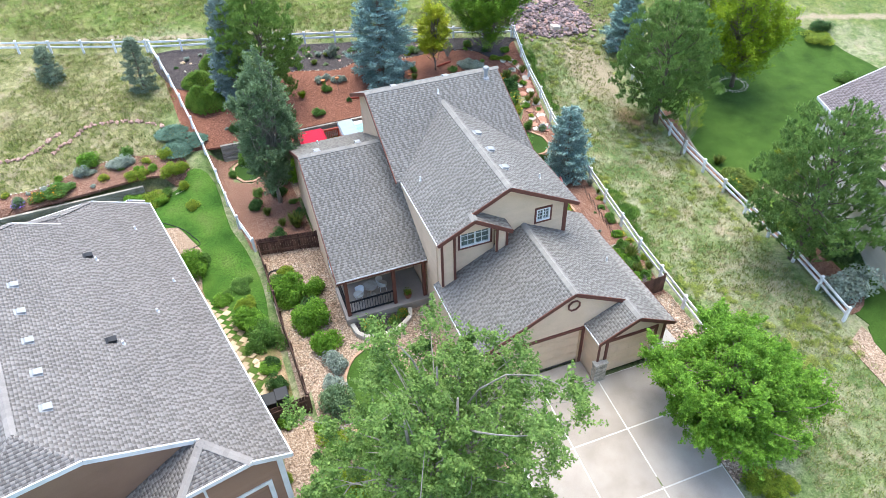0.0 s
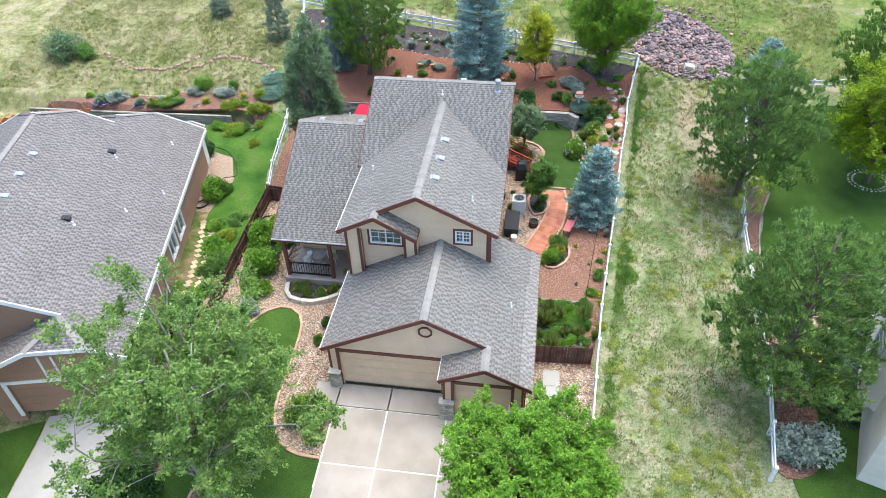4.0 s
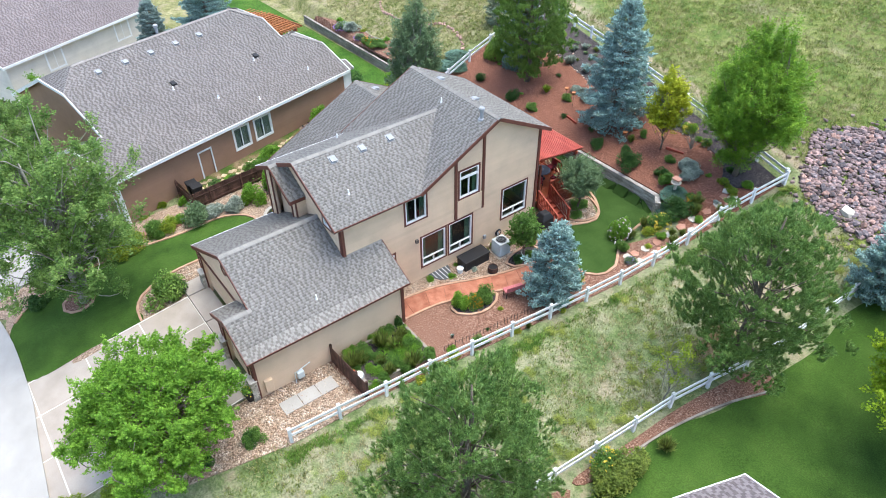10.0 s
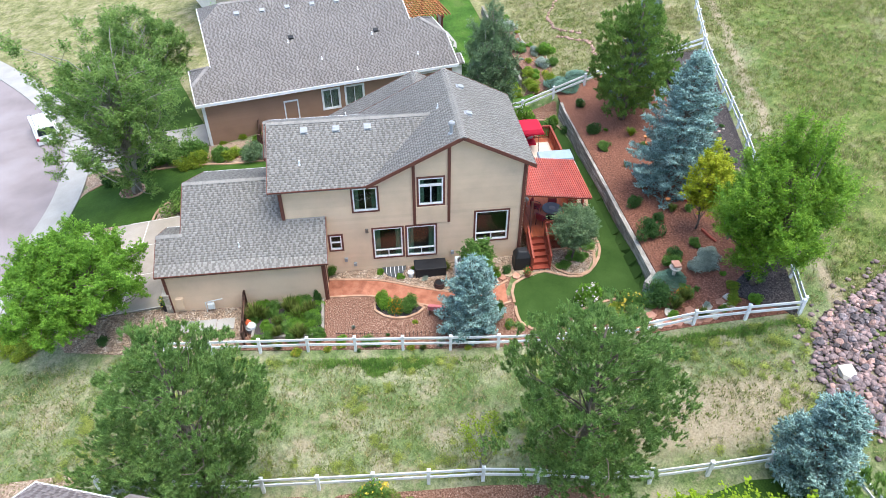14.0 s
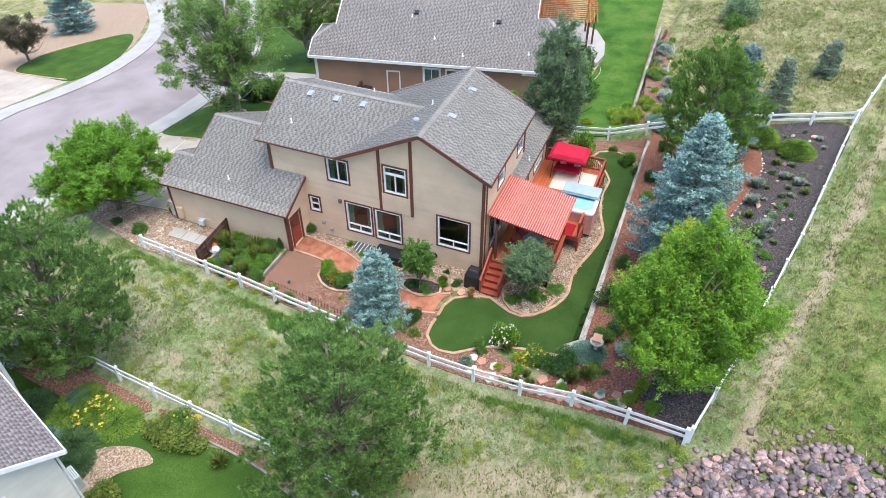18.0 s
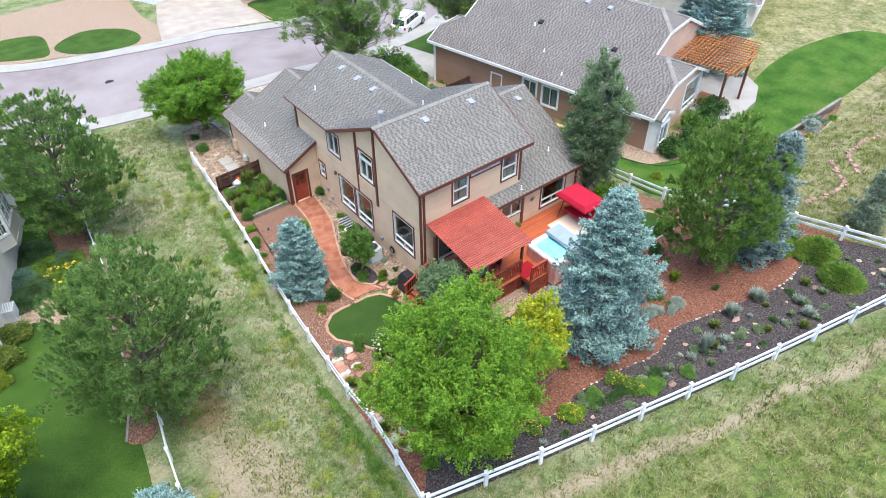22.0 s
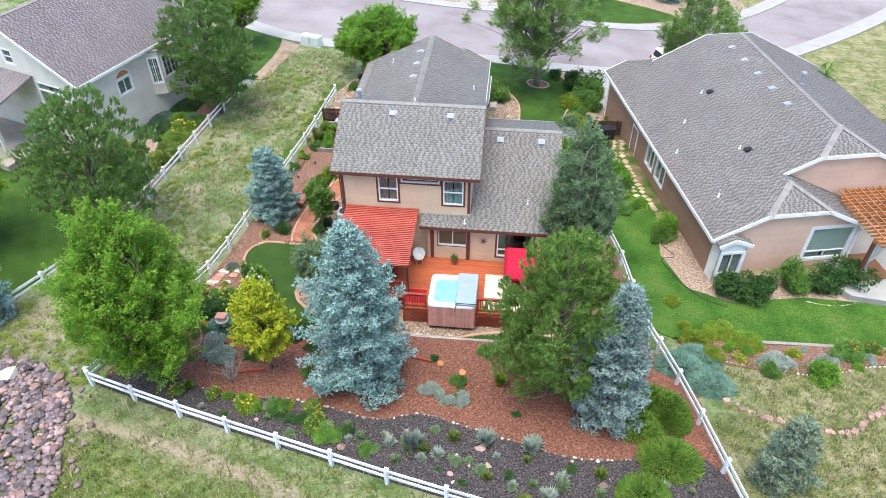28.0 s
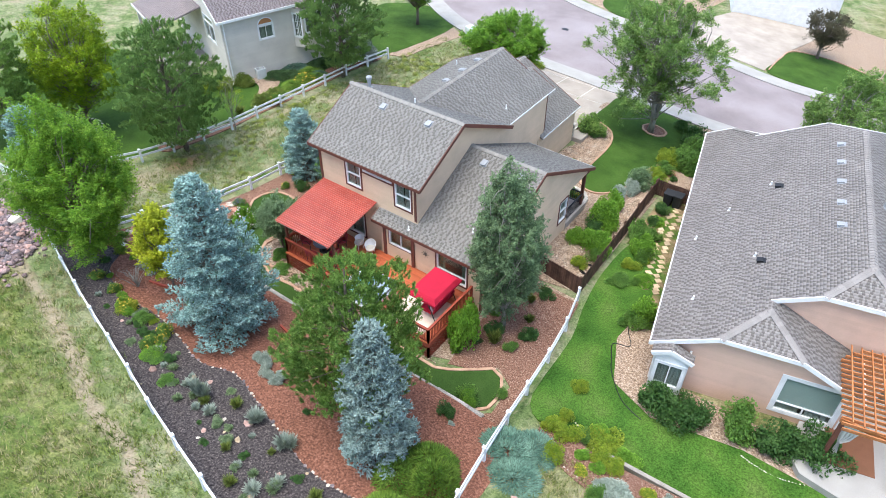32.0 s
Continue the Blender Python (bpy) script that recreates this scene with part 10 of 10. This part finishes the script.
spruce("blue_spruce", -19.5, 31.0, 9.0, 2.9, NEEDLE_BLUE, "blue spruce beside the brown house", 40)
spruce("blue_spruce", -22.0, 27.0, 5.5, 1.7, NEEDLE_GREYBLUE, "blue spruce beside the brown house", 41)
spruce("young_spruce", -4.75, 50.9, 3.9, 1.05, NEEDLE_SAGE, "young grey-green spruce on the meadow", 42, 0.5)
spruce("young_spruce", -10.95, 54.1, 2.6, 0.85, NEEDLE_SAGE, "young grey-green spruce on the meadow", 43, 0.6)
broadleaf("aspen_tree", -16.5, 16.5, 6.5, 1.3, 1.5, LEAF_BRIGHT, PALE_BARK, "slender young aspen between the houses", 45, clumps=50, leaves=200, leaf=0.1, clump=0.45, trunk=0.06)

# ---- rocks ----
ROCKS = []
for k in range(8):
    bm = bmesh.new()
    bmesh.ops.create_icosphere(bm, subdivisions=1, radius=1.0)
    for v in bm.verts:
        v.co *= 0.86 + 0.7 * noise.noise(v.co * 1.3 + Vector((k * 5.3, 1, 2)))
        v.co.z *= 0.66
        for ax in (Vector((1, 0.3, 0.2)), Vector((-0.4, 1, 0.3)), Vector((0.2, -0.6, 1)), Vector((-1, -0.4, 0.4))):
            d = v.co.dot(ax.normalized())
            if d > 0.58:
                v.co -= ax.normalized() * (d - 0.58) * 0.9
    me = bpy.data.meshes.new("rock")
    bm.to_mesh(me)
    bm.free()
    ROCKS.append(me)
ROCK_SETS = {}
for mt in (ROCK, ROCK_RED, PALE_STONE, FLAG_TAN):
    ROCK_SETS[mt.name] = []
    for me in ROCKS:
        c = me.copy()
        c.materials.append(mt)
        ROCK_SETS[mt.name].append(c)
rr = random.Random(5)


def rock(x, y, s, mat, parent=None, label="", squash=1.0, lift=0.0):
    ob = new("rock", rr.choice(ROCK_SETS[mat.name]))
    m = Matrix.Translation((x, y, ground(x, y) + s * 0.22 * squash + lift)) @ pose(0, 0, 0, rr.uniform(-15, 15), rr.uniform(-15, 15), rr.uniform(0, 360)) @ Matrix.Diagonal((s * rr.uniform(0.8, 1.3), s * rr.uniform(0.7, 1.0), s * squash, 1))
    ob.matrix_basis = m
    if parent:
        ob.parent = parent
        ob.matrix_parent_inverse = world_of(parent).inverted()
    else:
        tagged(ob, label, "rock")
    return ob


PILE = curve([(23.3, 52.1), (22.4, 54.8), (25.4, 57.3), (29.0, 55.6), (31.0, 52.5), (31.0, 48.6), (29.2, 47.7), (26.5, 48.2), (24.6, 49.4)])
pile = thing("rock_pile", 27, 52, ground(27, 52), "pile of purple-grey and pink fieldstones on the slope", "rock pile")
near = 0
k = 0
while near < 300:
    x, y = rr.uniform(22, 31.5), rr.uniform(47.4, 57.5)
    if inside(PILE, x, y):
        s = rr.choice((0.15, 0.19, 0.23, 0.27, 0.33))
        rock(x, y, s, ROCK if rr.random() < 0.72 else ROCK_RED, pile, lift=0.12 * smooth(0, 3, min(abs(x - 22.5), abs(31 - x))))
        near += 1
V, F = [], []
base_v = np.array([v.co for v in ROCKS[0].vertices])
base_f = np.array([p.vertices[:] for p in ROCKS[0].polygons])


def scatter(name, poly, count, lo, hi, mat, label, seed, sink=0.3, parent=None, kind="stuff", flat=0.6, avoid=()):
    """Loose small stones strewn over a stretch of ground, as one mesh."""
    r = np.random.default_rng(seed)
    bm = bmesh.new()
    bmesh.ops.create_icosphere(bm, subdivisions=1, radius=1.0)
    bv = np.array([v.co for v in bm.verts])
    bf = np.array([[v.index for v in f.verts] for f in bm.faces])
    bm.free()
    xs, ys = [p[0] for p in poly], [p[1] for p in poly]
    vs, fs, k, tries = [], [], 0, 0
    while k < count and tries < count * 8:
        tries += 1
        x, y = r.uniform(min(xs), max(xs)), r.uniform(min(ys), max(ys))
        if not inside(poly, x, y) or any(inside(q, x, y) for q in avoid):
            continue
        s = r.uniform(lo, hi) * np.array((r.uniform(0.8, 1.4), r.uniform(0.7, 1.1), flat))
        a = r.uniform(0, 6.283)
        c, n = math.cos(a), math.sin(a)
        w = bv * r.uniform(0.66, 1.2, (len(bv), 1)) * s
        w = np.stack([w[:, 0] * c - w[:, 1] * n, w[:, 0] * n + w[:, 1] * c, w[:, 2]], 1)
        vs.append(w + np.array((x, y, ground(x, y) + 0.04 + s[2] * sink)))
        fs.append(bf + k * len(bv))
        k += 1
    ob = new(name, fast_mesh(name, np.concatenate(vs), np.concatenate(fs), mat))
    return tagged(ob, label, "stones", "", kind)


PILE_MIX = material("mixed_fieldstone", [(0.13, 0.1, 0.1), (0.22, 0.16, 0.155), (0.36, 0.24, 0.22)], 1.5, 0.85, 0.3, 20, fine=0.25, rnd=0.5, per="island")
scatter("loose_fieldstone", PILE, 2600, 0.08, 0.2, PILE_MIX, "smaller loose fieldstones filling the rock pile", 6, 0.5)
scatter("loose_fieldstone", curve([(22.5, 51), (21.5, 55.5), (25, 58.5), (31, 56.5), (33, 51), (31.5, 46.8), (27, 46.8), (24.5, 48.4)]), 260, 0.08, 0.2, PILE_MIX, "stray fieldstones in the grass", 7, 0.2)
rock(27.75, 48.9, 0.7, PALE_STONE, None, "large pale boulder beside the rock pile")
scatter("pebble", SIDE, 3800, 0.03, 0.06, PEBBLE, "loose tan river rock pebbles", 8)
scatter("pebble", [(15.0, 25.9), (15.6, 26.2), (16.0, 28.8), (16.7, 30.6), (17.4, 32.2), (17.3, 33.6), (16.6, 35.5), (17.0, 37.6), (15.0, 37.6)], 2200, 0.03, 0.06, PEBBLE, "loose tan river rock pebbles", 9)
scatter("pebble", [(3.3, 41.5), (9.0, 42.5), (15.0, 41.7), (17.1, 40.4), (17.1, 38.8), (14.9, 38.6), (14.9, 40.8), (11, 41.5), (3.5, 41.4)], 1500, 0.03, 0.07, PEBBLE, "loose tan river rock pebbles", 10)
scatter("pebble", [(0.2, 21.3), (3.5, 25.5), (3.6, 33.2), (0.1, 32.6)], 2600, 0.03, 0.06, PEBBLE, "loose tan river rock pebbles", 11)
scatter("pebble", [(5.6, 17.2), (5.5, 20.5), (5.3, 22.4), (4.9, 24.6), (7.8, 25.2), (8.0, 20), (7.5, 18.6), (8.4, 16.9), (8.4, 14.9), (6.3, 15.7)], 2400, 0.03, 0.06, PEBBLE, "loose tan river rock pebbles", 12)
# boulders of the rock garden
for i in range(28):
    for _ in range(50):
        x, y = rr.uniform(-2, 21), rr.uniform(48.3, 53.5)
        if inside([(20, 48.6), (13, 49.6), (7.2, 50), (1, 51), (-2, 51), (-2.6, 54), (4.2, 53.2), (13.9, 50.9)], x, y):
            break
    rock(x, y, rr.choice((0.1, 0.14, 0.18, 0.22, 0.3)), rr.choice((FLAG_TAN, ROCK_RED, ROCK_RED, PALE_STONE)), None, "rounded tan-pink garden boulder in dark mulch")
# small stones edging the dark bed
EDGE = curve([(20.0, 48.2), (17.5, 48.9), (15.0, 48.8), (13.0, 49.1), (11.0, 49.5), (9.2, 49.0), (7.2, 49.5), (5.0, 50.1), (3.0, 50.6), (1.0, 50.5), (-0.5, 50.0)], False, 10)
stone_edge = thing("stone_border", EDGE[0][0], EDGE[0][1], ground(*EDGE[0]), "border of small grey stones between the mulches", "border")
for x, y in EDGE[::1]:
    rock(x + rr.uniform(-0.05, 0.05), y + rr.uniform(-0.05, 0.05), rr.uniform(0.07, 0.14), rr.choice((ROCK, PALE_STONE)), stone_edge)
# rock lines on the meadow bank
for pts in (curve([(-18.7, 47.7), (-15.8, 46.2), (-14.2, 46.0), (-12.8, 46.1), (-11.8, 46.8), (-10.7, 47.8)], False, 7), curve([(-11.1, 46.0), (-9.7, 47.1), (-8.5, 48.0), (-6.7, 47.8), (-5.3, 47.3), (-3.9, 46.5)], False, 7)):
    root = thing("stone_border", pts[0][0], pts[0][1], ground(*pts[0]), "line of pink and grey stones terracing the bank", "border")
    for x, y in pts:
        rock(x + rr.uniform(-0.1, 0.1), y + rr.uniform(-0.1, 0.1), rr.uniform(0.14, 0.26), ROCK_RED, root)
far_ring = [(38.1 + 1.25 * math.cos(a * 0.21), 38.7 + 1.05 * math.sin(a * 0.21)) for a in range(30)]
root = thing("stone_border", 38.1, 38.7, ground(38.1, 38.7), "ring of small white stones round the locust", "border")
for x, y in far_ring:
    for k in (0.8, 1.0):
        rock(38.1 + (x - 38.1) * k, 38.7 + (y - 38.7) * k, rr.uniform(0.08, 0.14), PALE_STONE, root)
ring = [(-3.3, 40.6), (-4.2, 40.7), (-5.1, 41.2), (-6.9, 41.3), (-8.4, 41.1)]
root = thing("stone_border", ring[0][0], ring[0][1], ground(*ring[0]), "border of small white stones on the lawn", "border")
for x, y in curve(ring, False, 9):
    rock(x, y, rr.uniform(0.06, 0.1), PALE_STONE, root)
top_edge = curve([(-17.8, 42.7), (-15.4, 43.1), (-12.0, 43.1), (-9.5, 44.0), (-8.1, 44.2), (-4.8, 43.7)], False, 12)
root = thing("stone_border", top_edge[0][0], top_edge[0][1], ground(*top_edge[0]), "border of small white stones on the bank", "border")
for x, y in top_edge:
    rock(x, y, rr.uniform(0.06, 0.11), PALE_STONE, root)
nb_edge = curve([(-10.6, 37.6), (-11.6, 37.8), (-12.6, 37.7), (-13.9, 37.2)], False, 10)
root = thing("stone_border", nb_edge[0][0], nb_edge[0][1], ground(*nb_edge[0]), "border of small white stones along the shrubs", "border")
for x, y in nb_edge:
    rock(x, y, rr.uniform(0.07, 0.1), PALE_STONE, root)


def flagstone(x, y, r, mat, group, seed, sides=(5, 6, 7)):
    q = random.Random(seed)
    n = q.choice(sides)
    pts = [(x + r * q.uniform(0.75, 1.1) * math.cos(6.283 * i / n), y + r * q.uniform(0.7, 1.0) * math.sin(6.283 * i / n)) for i in range(n)]
    ob = Mesh().prism([(a, b, ground(a, b) - 0.02) for a, b in pts], (0, 0, 0.1)).put("flagstone", mat, None)
    return tagged(ob, "irregular flat flagstone set in mulch", "flagstone", group)


i = 0
for x, y in curve([(21.7, 38.4), (22.0, 39.6), (22.3, 41.2), (22.5, 43.0), (22.8, 44.8), (22.5, 46.0)], False, 4):
    i += 1
    flagstone(x, y, 0.36, FLAG_RED if i % 3 else PALE_STONE, "flagstones along the white fence", i)
    if i % 2:
        flagstone(x - 0.65, y + 0.3, 0.3, PALE_STONE if i % 4 == 1 else FLAG_RED, "flagstones along the white fence", i + 40)
for k, (x, y) in enumerate(curve([(-1.7, 21.8), (-1.6, 24.0), (-2.0, 26.0), (-2.5, 28.2), (-3.0, 30.0)], False, 5)):
    for dx in (-0.3, 0.3):
        flagstone(x + dx + rr.uniform(-0.06, 0.06), y + rr.uniform(-0.1, 0.1), 0.25, FLAG_TAN, "stepping stones beside the brown house", k * 2 + (dx > 0), (4,))
for k in range(5):
    flagstone(16.6 + 0.2 * (k % 2), 35.2 + 0.42 * k, 0.27, FLAG_RED if k % 2 else FLAG_TAN, "flagstones by the stairs", 90 + k)
for k in range(14):
    flagstone(0.9 + rr.uniform(-0.5, 0.5), 13.0 + k * 0.5, 0.2, FLAG_RED, "red pavers between the yards", 120 + k)
# planting bed of the porch and the round bed
PB = curve([(3.7, 25.2), (4.0, 24.2), (5.3, 23.9), (6.6, 24.5), (6.9, 25.2)], False)
edging("porch_bed_edging", PB, PALE_STONE, 0.22, 0.3, "low curved pale stone bed wall", "edging")
patch("porch_bed", PB + [(6.9, 25.3), (3.7, 25.3)], DARK_MULCH, 0.16, label="dark soil of the porch flower bed", category="bed")
for x, y, mt in ((4.3, 24.8, FLOWER_ORANGE), (5.0, 24.5, FLOWER_RED), (5.8, 24.6, FLOWER_YELLOW), (6.4, 24.9, FLOWER_ORANGE), (4.7, 25.0, FLOWER_RED)):
    shrub(x, y, 0.4, 0.6, LEAF_MID, "leafy flowering plants in the porch bed")
    shrub(x, y, 0.36, 0.66, mt, "bright blossoms in the porch bed")
ISL = curve([(17.9, 28.3), (18.7, 28.5), (19.2, 29.6), (18.9, 30.7), (18.4, 30.9), (17.8, 29.6)])
edging("island_bed_edging", ISL, CURB, 0.13, 0.14, "tan-red cast edging round the island bed", "edging", closed=True)
patch("island_bed", ISL, DARK_MULCH, 0.07, label="dark mulch island bed", category="bed")
DB = curve([(17.0, 33.0), (17.6, 33.3), (17.9, 34.4), (17.4, 35.3), (16.7, 35.2), (16.6, 34)])
edging("dark_bed_edging", DB, CURB, 0.13, 0.14, "tan-red cast edging round the dark bed", "edging", closed=True)
patch("dark_bed", DB, DARK_MULCH, 0.08, label="dark mulch bed by the path", category="bed")
TB = curve([(15.0, 38.7), (16.4, 38.7), (17.2, 39.6), (17.1, 40.6), (16.2, 41.2), (15.1, 41.2)])
edging("tree_bed_edging", TB, CURB, 0.14, 0.12, "tan cast edging round the tree bed", "edging", closed=True)
DEAD = ((17.8, 48.0, 1.5, 0),)
# small ornaments
bird = thing("bird_bath", 19.6, 44.3, ground(19.6, 44.3), "grey stone bird feeder on a post", "bird feeder")
Mesh().lathe((19.6, 44.3, ground(19.6, 44.3)), [(0.2, 0.0), (0.1, 0.08), (0.08, 0.6), (0.3, 0.72), (0.32, 0.78), (0.25, 0.76)], 14).put("pedestal", PALE_STONE, bird)
Mesh().box(19.35, 44.1, ground(19.6, 44.3) + 0.95, 19.85, 44.5, ground(19.6, 44.3) + 1.05).put("roof", FLAG_RED, bird)
for x, y in ((19.42, 44.3), (19.78, 44.3)):
    Mesh().box(x - 0.02, y - 0.02, ground(19.6, 44.3) + 0.75, x + 0.02, y + 0.02, ground(19.6, 44.3) + 0.95).put("support", PALE_STONE, bird)
for x, y, h in ((8.6, 46.6, 0.9), (7.6, 46.9, 0.7), (14.0, 46.0, 0.5)):
    z = ground(x, y)
    o = thing("garden_stake", x, y, z, "rust-coloured metal flower stake in the mulch", "ornament")
    Mesh().tube([(x, y, z), (x, y, z + h)], [0.015, 0.012], 6).put("rod", BARK, o)
    Mesh().lathe((x, y, z + h), [(0.03, 0.0), (0.14, 0.12), (0.16, 0.2), (0.12, 0.18)], 12).put("bloom", CEDAR, o)
for x, y, r in ((13.5, 47.0, 40), (17.2, 47.2, 15), (9.7, 45.4, -10)):
    z = ground(x, y)
    o = thing("garden_marker", x, y, z, "small red timber border board in mulch", "border")
    f = Matrix.Translation((x, y, z)) @ pose(0, 0, 0, 0, 0, r)
    Mesh().box(-0.6, -0.05, 0.0, 0.6, 0.05, 0.16, f).put("board", REDWOOD, o)
# a leafless shrub and rusty ironwork in the dark mulch
for x, y, h, k in DEAD:
    z = ground(x, y)
    rg = np.random.default_rng(91 + k)
    o = thing("bare_shrub", x, y, z, "leafless grey-brown shrub in dark mulch", "shrub")
    tw = Mesh()
    for i in range(16):
        a, sp = rg.uniform(0, 6.283), rg.uniform(0.15, 0.6)
        end = Vector((x + math.cos(a) * sp * h, y + math.sin(a) * sp * h, z + h * rg.uniform(0.6, 1.0)))
        pts = limb(tw, (x, y, z), end, 0.022, 0.006, rg, 5, 0.06)
        for q in pts[2:]:
            limb(tw, q, q + Vector(rg.normal(size=3)) * 0.16 + Vector((0, 0, 0.12)), 0.008, 0.003, rg, 3, 0.05)
    tw.put("branchwork", PALE_BARK, o)
# bins and clutter by the wooden gate
for x, y, c in ((-0.6, 21.6, "dark wheeled bin beside the wooden fence"), (-1.2, 21.5, "dark wheeled bin beside the wooden fence")):
    b = thing("wheeled_bin", x, y, ground(x, y), c, "bin")
    z = ground(x, y)
    Mesh().add([(x - 0.22, y - 0.25, z), (x + 0.22, y - 0.25, z), (x + 0.22, y + 0.25, z), (x - 0.22, y + 0.25, z), (x - 0.29, y - 0.33, z + 0.95), (x + 0.29, y - 0.33, z + 0.95), (x + 0.29, y + 0.33, z + 0.95), (x - 0.29, y + 0.33, z + 0.95)],
               [(3, 2, 1, 0), (4, 5, 6, 7), (0, 1, 5, 4), (1, 2, 6, 5), (2, 3, 7, 6), (3, 0, 4, 7)]).put("body", BLACK, b, bevel=0.03)
    Mesh().box(x - 0.31, y - 0.35, z + 0.95, x + 0.31, y + 0.36, z + 1.03).put("lid", BLACK, b, bevel=0.03)


# ---- meadow grass ----
def tufts(name, count, area, mat, hmin, hmax, label, seed, keep=None, blades=7):
    r = np.random.default_rng(seed)
    B, T, S = [], [], []
    k = 0
    while k < count:
        x, y = r.uniform(area[0], area[1]), r.uniform(area[2], area[3])
        if keep and not keep(x, y):
            continue
        if noise.noise(Vector((x * 0.25, y * 0.25, seed))) < -0.15 and r.random() < 0.8:
            continue
        k += 1
        z = ground(x, y)
        h = r.uniform(hmin, hmax)
        for _ in range(blades):
            a = r.uniform(0, 6.283)
            b = np.array((x + r.normal() * 0.1, y + r.normal() * 0.1, z))
            B.append(b)
            T.append(b + np.array((math.cos(a) * h * 0.6, math.sin(a) * h * 0.6, h * r.uniform(0.5, 1.0))))
            S.append((-math.sin(a) * 0.018, math.cos(a) * 0.018, 0))
    B, T, S = np.array(B), np.array(T), np.array(S)
    v = np.stack([B - S, B + S, T], 1).reshape(-1, 3)
    ob = new(name, fast_mesh(name, v, np.arange(len(v)).reshape(-1, 3), mat))
    return tagged(ob, label, "grass", "", "stuff")


def strip_e(x, y):
    e = float(np.interp(y, [17, 49], [20.5, 24.1]))
    w = float(np.interp(y, [16, 28, 38, 46], [27.2, 28.6, 30, 31]))
    return (e < x < w and 8 < y < 49) or (y < 17.5 and 20 < x < 26 and y > 7.5)


def north(x, y):
    return y > 56 - 0.265 * (x + 4) + 0.3 and not inside(PILE, x, y)


def west(x, y):
    return x < -2.7 and y > 43.2 and x < -1.9 - (y - 44) * 0.16 and y < 56 - 0.3 * (x + 4) - 0.5


tufts("meadow_grass", 4500, (20, 31.5, 7.5, 49), GRASS_GREEN, 0.08, 0.2, "green and straw tufts of meadow grass", 51, strip_e)
tufts("meadow_grass", 2600, (20, 31.5, 7.5, 49), GRASS_DRY, 0.08, 0.22, "dry straw tufts of meadow grass", 52, strip_e)
tufts("meadow_grass", 14000, (-25, 40, 48, 74), GRASS_GREEN, 0.12, 0.3, "green tufts of meadow grass on the hill", 53, north)
tufts("meadow_grass", 9000, (-25, 40, 48, 74), GRASS_DRY, 0.12, 0.32, "dry straw tufts on the hill", 54, north)
tufts("meadow_grass", 4600, (-26, -2.5, 43, 62), GRASS_GREEN, 0.1, 0.25, "green tufts on the terraced bank", 55, west)
tufts("meadow_grass", 4000, (-26, -2.5, 43, 62), GRASS_DRY, 0.1, 0.25, "dry tufts on the terraced bank", 56, west)
tufts("fence_grass", 2000, (20.5, 25.5, 17, 49), leafmat("lush_grass_blade", (0.08, 0.18, 0.03), (0.19, 0.32, 0.06), 0.3, 0.4), 0.1, 0.22, "lush green grass along the white fence", 57,
      lambda x, y: 0.12 < x - float(np.interp(y, [17, 49], [20.5, 24.1])) < 0.25 + 1.3 * abs(noise.noise(Vector((x * 0.6, y * 0.8, 9)))))
# low grey-green weeds in the grass strip
WEED = leafmat("weed_leaf", (0.14, 0.2, 0.035), (0.36, 0.4, 0.09), 0.3, 0.4)
leafy = plant_mesh("shrub", WEED, 1)
wv = np.empty(len(leafy.vertices) * 3, np.float32)
leafy.vertices.foreach_get("co", wv)
wv = wv.reshape(-1, 4, 3)
WV = []
for i in range(260):
    for _ in range(40):
        x, y = rr.uniform(20.5, 31), rr.uniform(14, 49)
        if strip_e(x, y) and noise.noise(Vector((x * 0.22, y * 0.22, 4))) > -0.05:
            break
    few = wv[np.random.default_rng(i).choice(len(wv), 420, replace=False)]
    r, h, a = rr.uniform(0.18, 0.6), rr.uniform(0.14, 0.32), rr.uniform(0, 6.28)
    c, d = math.cos(a), math.sin(a)
    WV.append(np.stack([r * (few[..., 0] * c - few[..., 1] * d) + x, r * (few[..., 0] * d + few[..., 1] * c) + y, few[..., 2] * h + ground(x, y)], -1).reshape(-1, 3))
WV = np.concatenate(WV)
tagged(new("weed", fast_mesh("weed", WV, np.arange(len(WV)).reshape(-1, 4), WEED)), "low yellow-green weed clumps in dry grass", "weeds", "", "stuff")
# hoses lying about
for x, y, r, turns in ((0.6, 30.6, 0.42, 4), (-4.2, 31.7, 0.4, 3)):
    o = thing("garden_hose", x, y, ground(x, y), "coiled dark garden hose on the gravel", "hose")
    Mesh().tube([(x + (r + 0.05 * math.sin(t * 0.7)) * math.cos(t * 0.35), y + (r + 0.06 * math.sin(t * 0.53)) * math.sin(t * 0.35), ground(x, y) + 0.07 + 0.004 * t / turns) for t in range(turns * 18)], [0.022] * (turns * 18), 5).put("coil", DARK_METAL, o)
o = thing("garden_hose", -3.7, 35.1, ground(-3.7, 35.1), "dark garden hose trailing along the lawn edge", "hose")
line = curve([(-4.3, 32.2), (-3.3, 33.4), (-3.9, 34.6), (-3.1, 35.0), (-3.5, 36.0), (-3.9, 36.8), (-5.0, 38.0), (-6.2, 38.5)], False, 6)
Mesh().tube([(x, y, ground(x, y) + 0.08) for x, y in line], [0.022] * len(line), 5).put("tube", DARK_METAL, o)
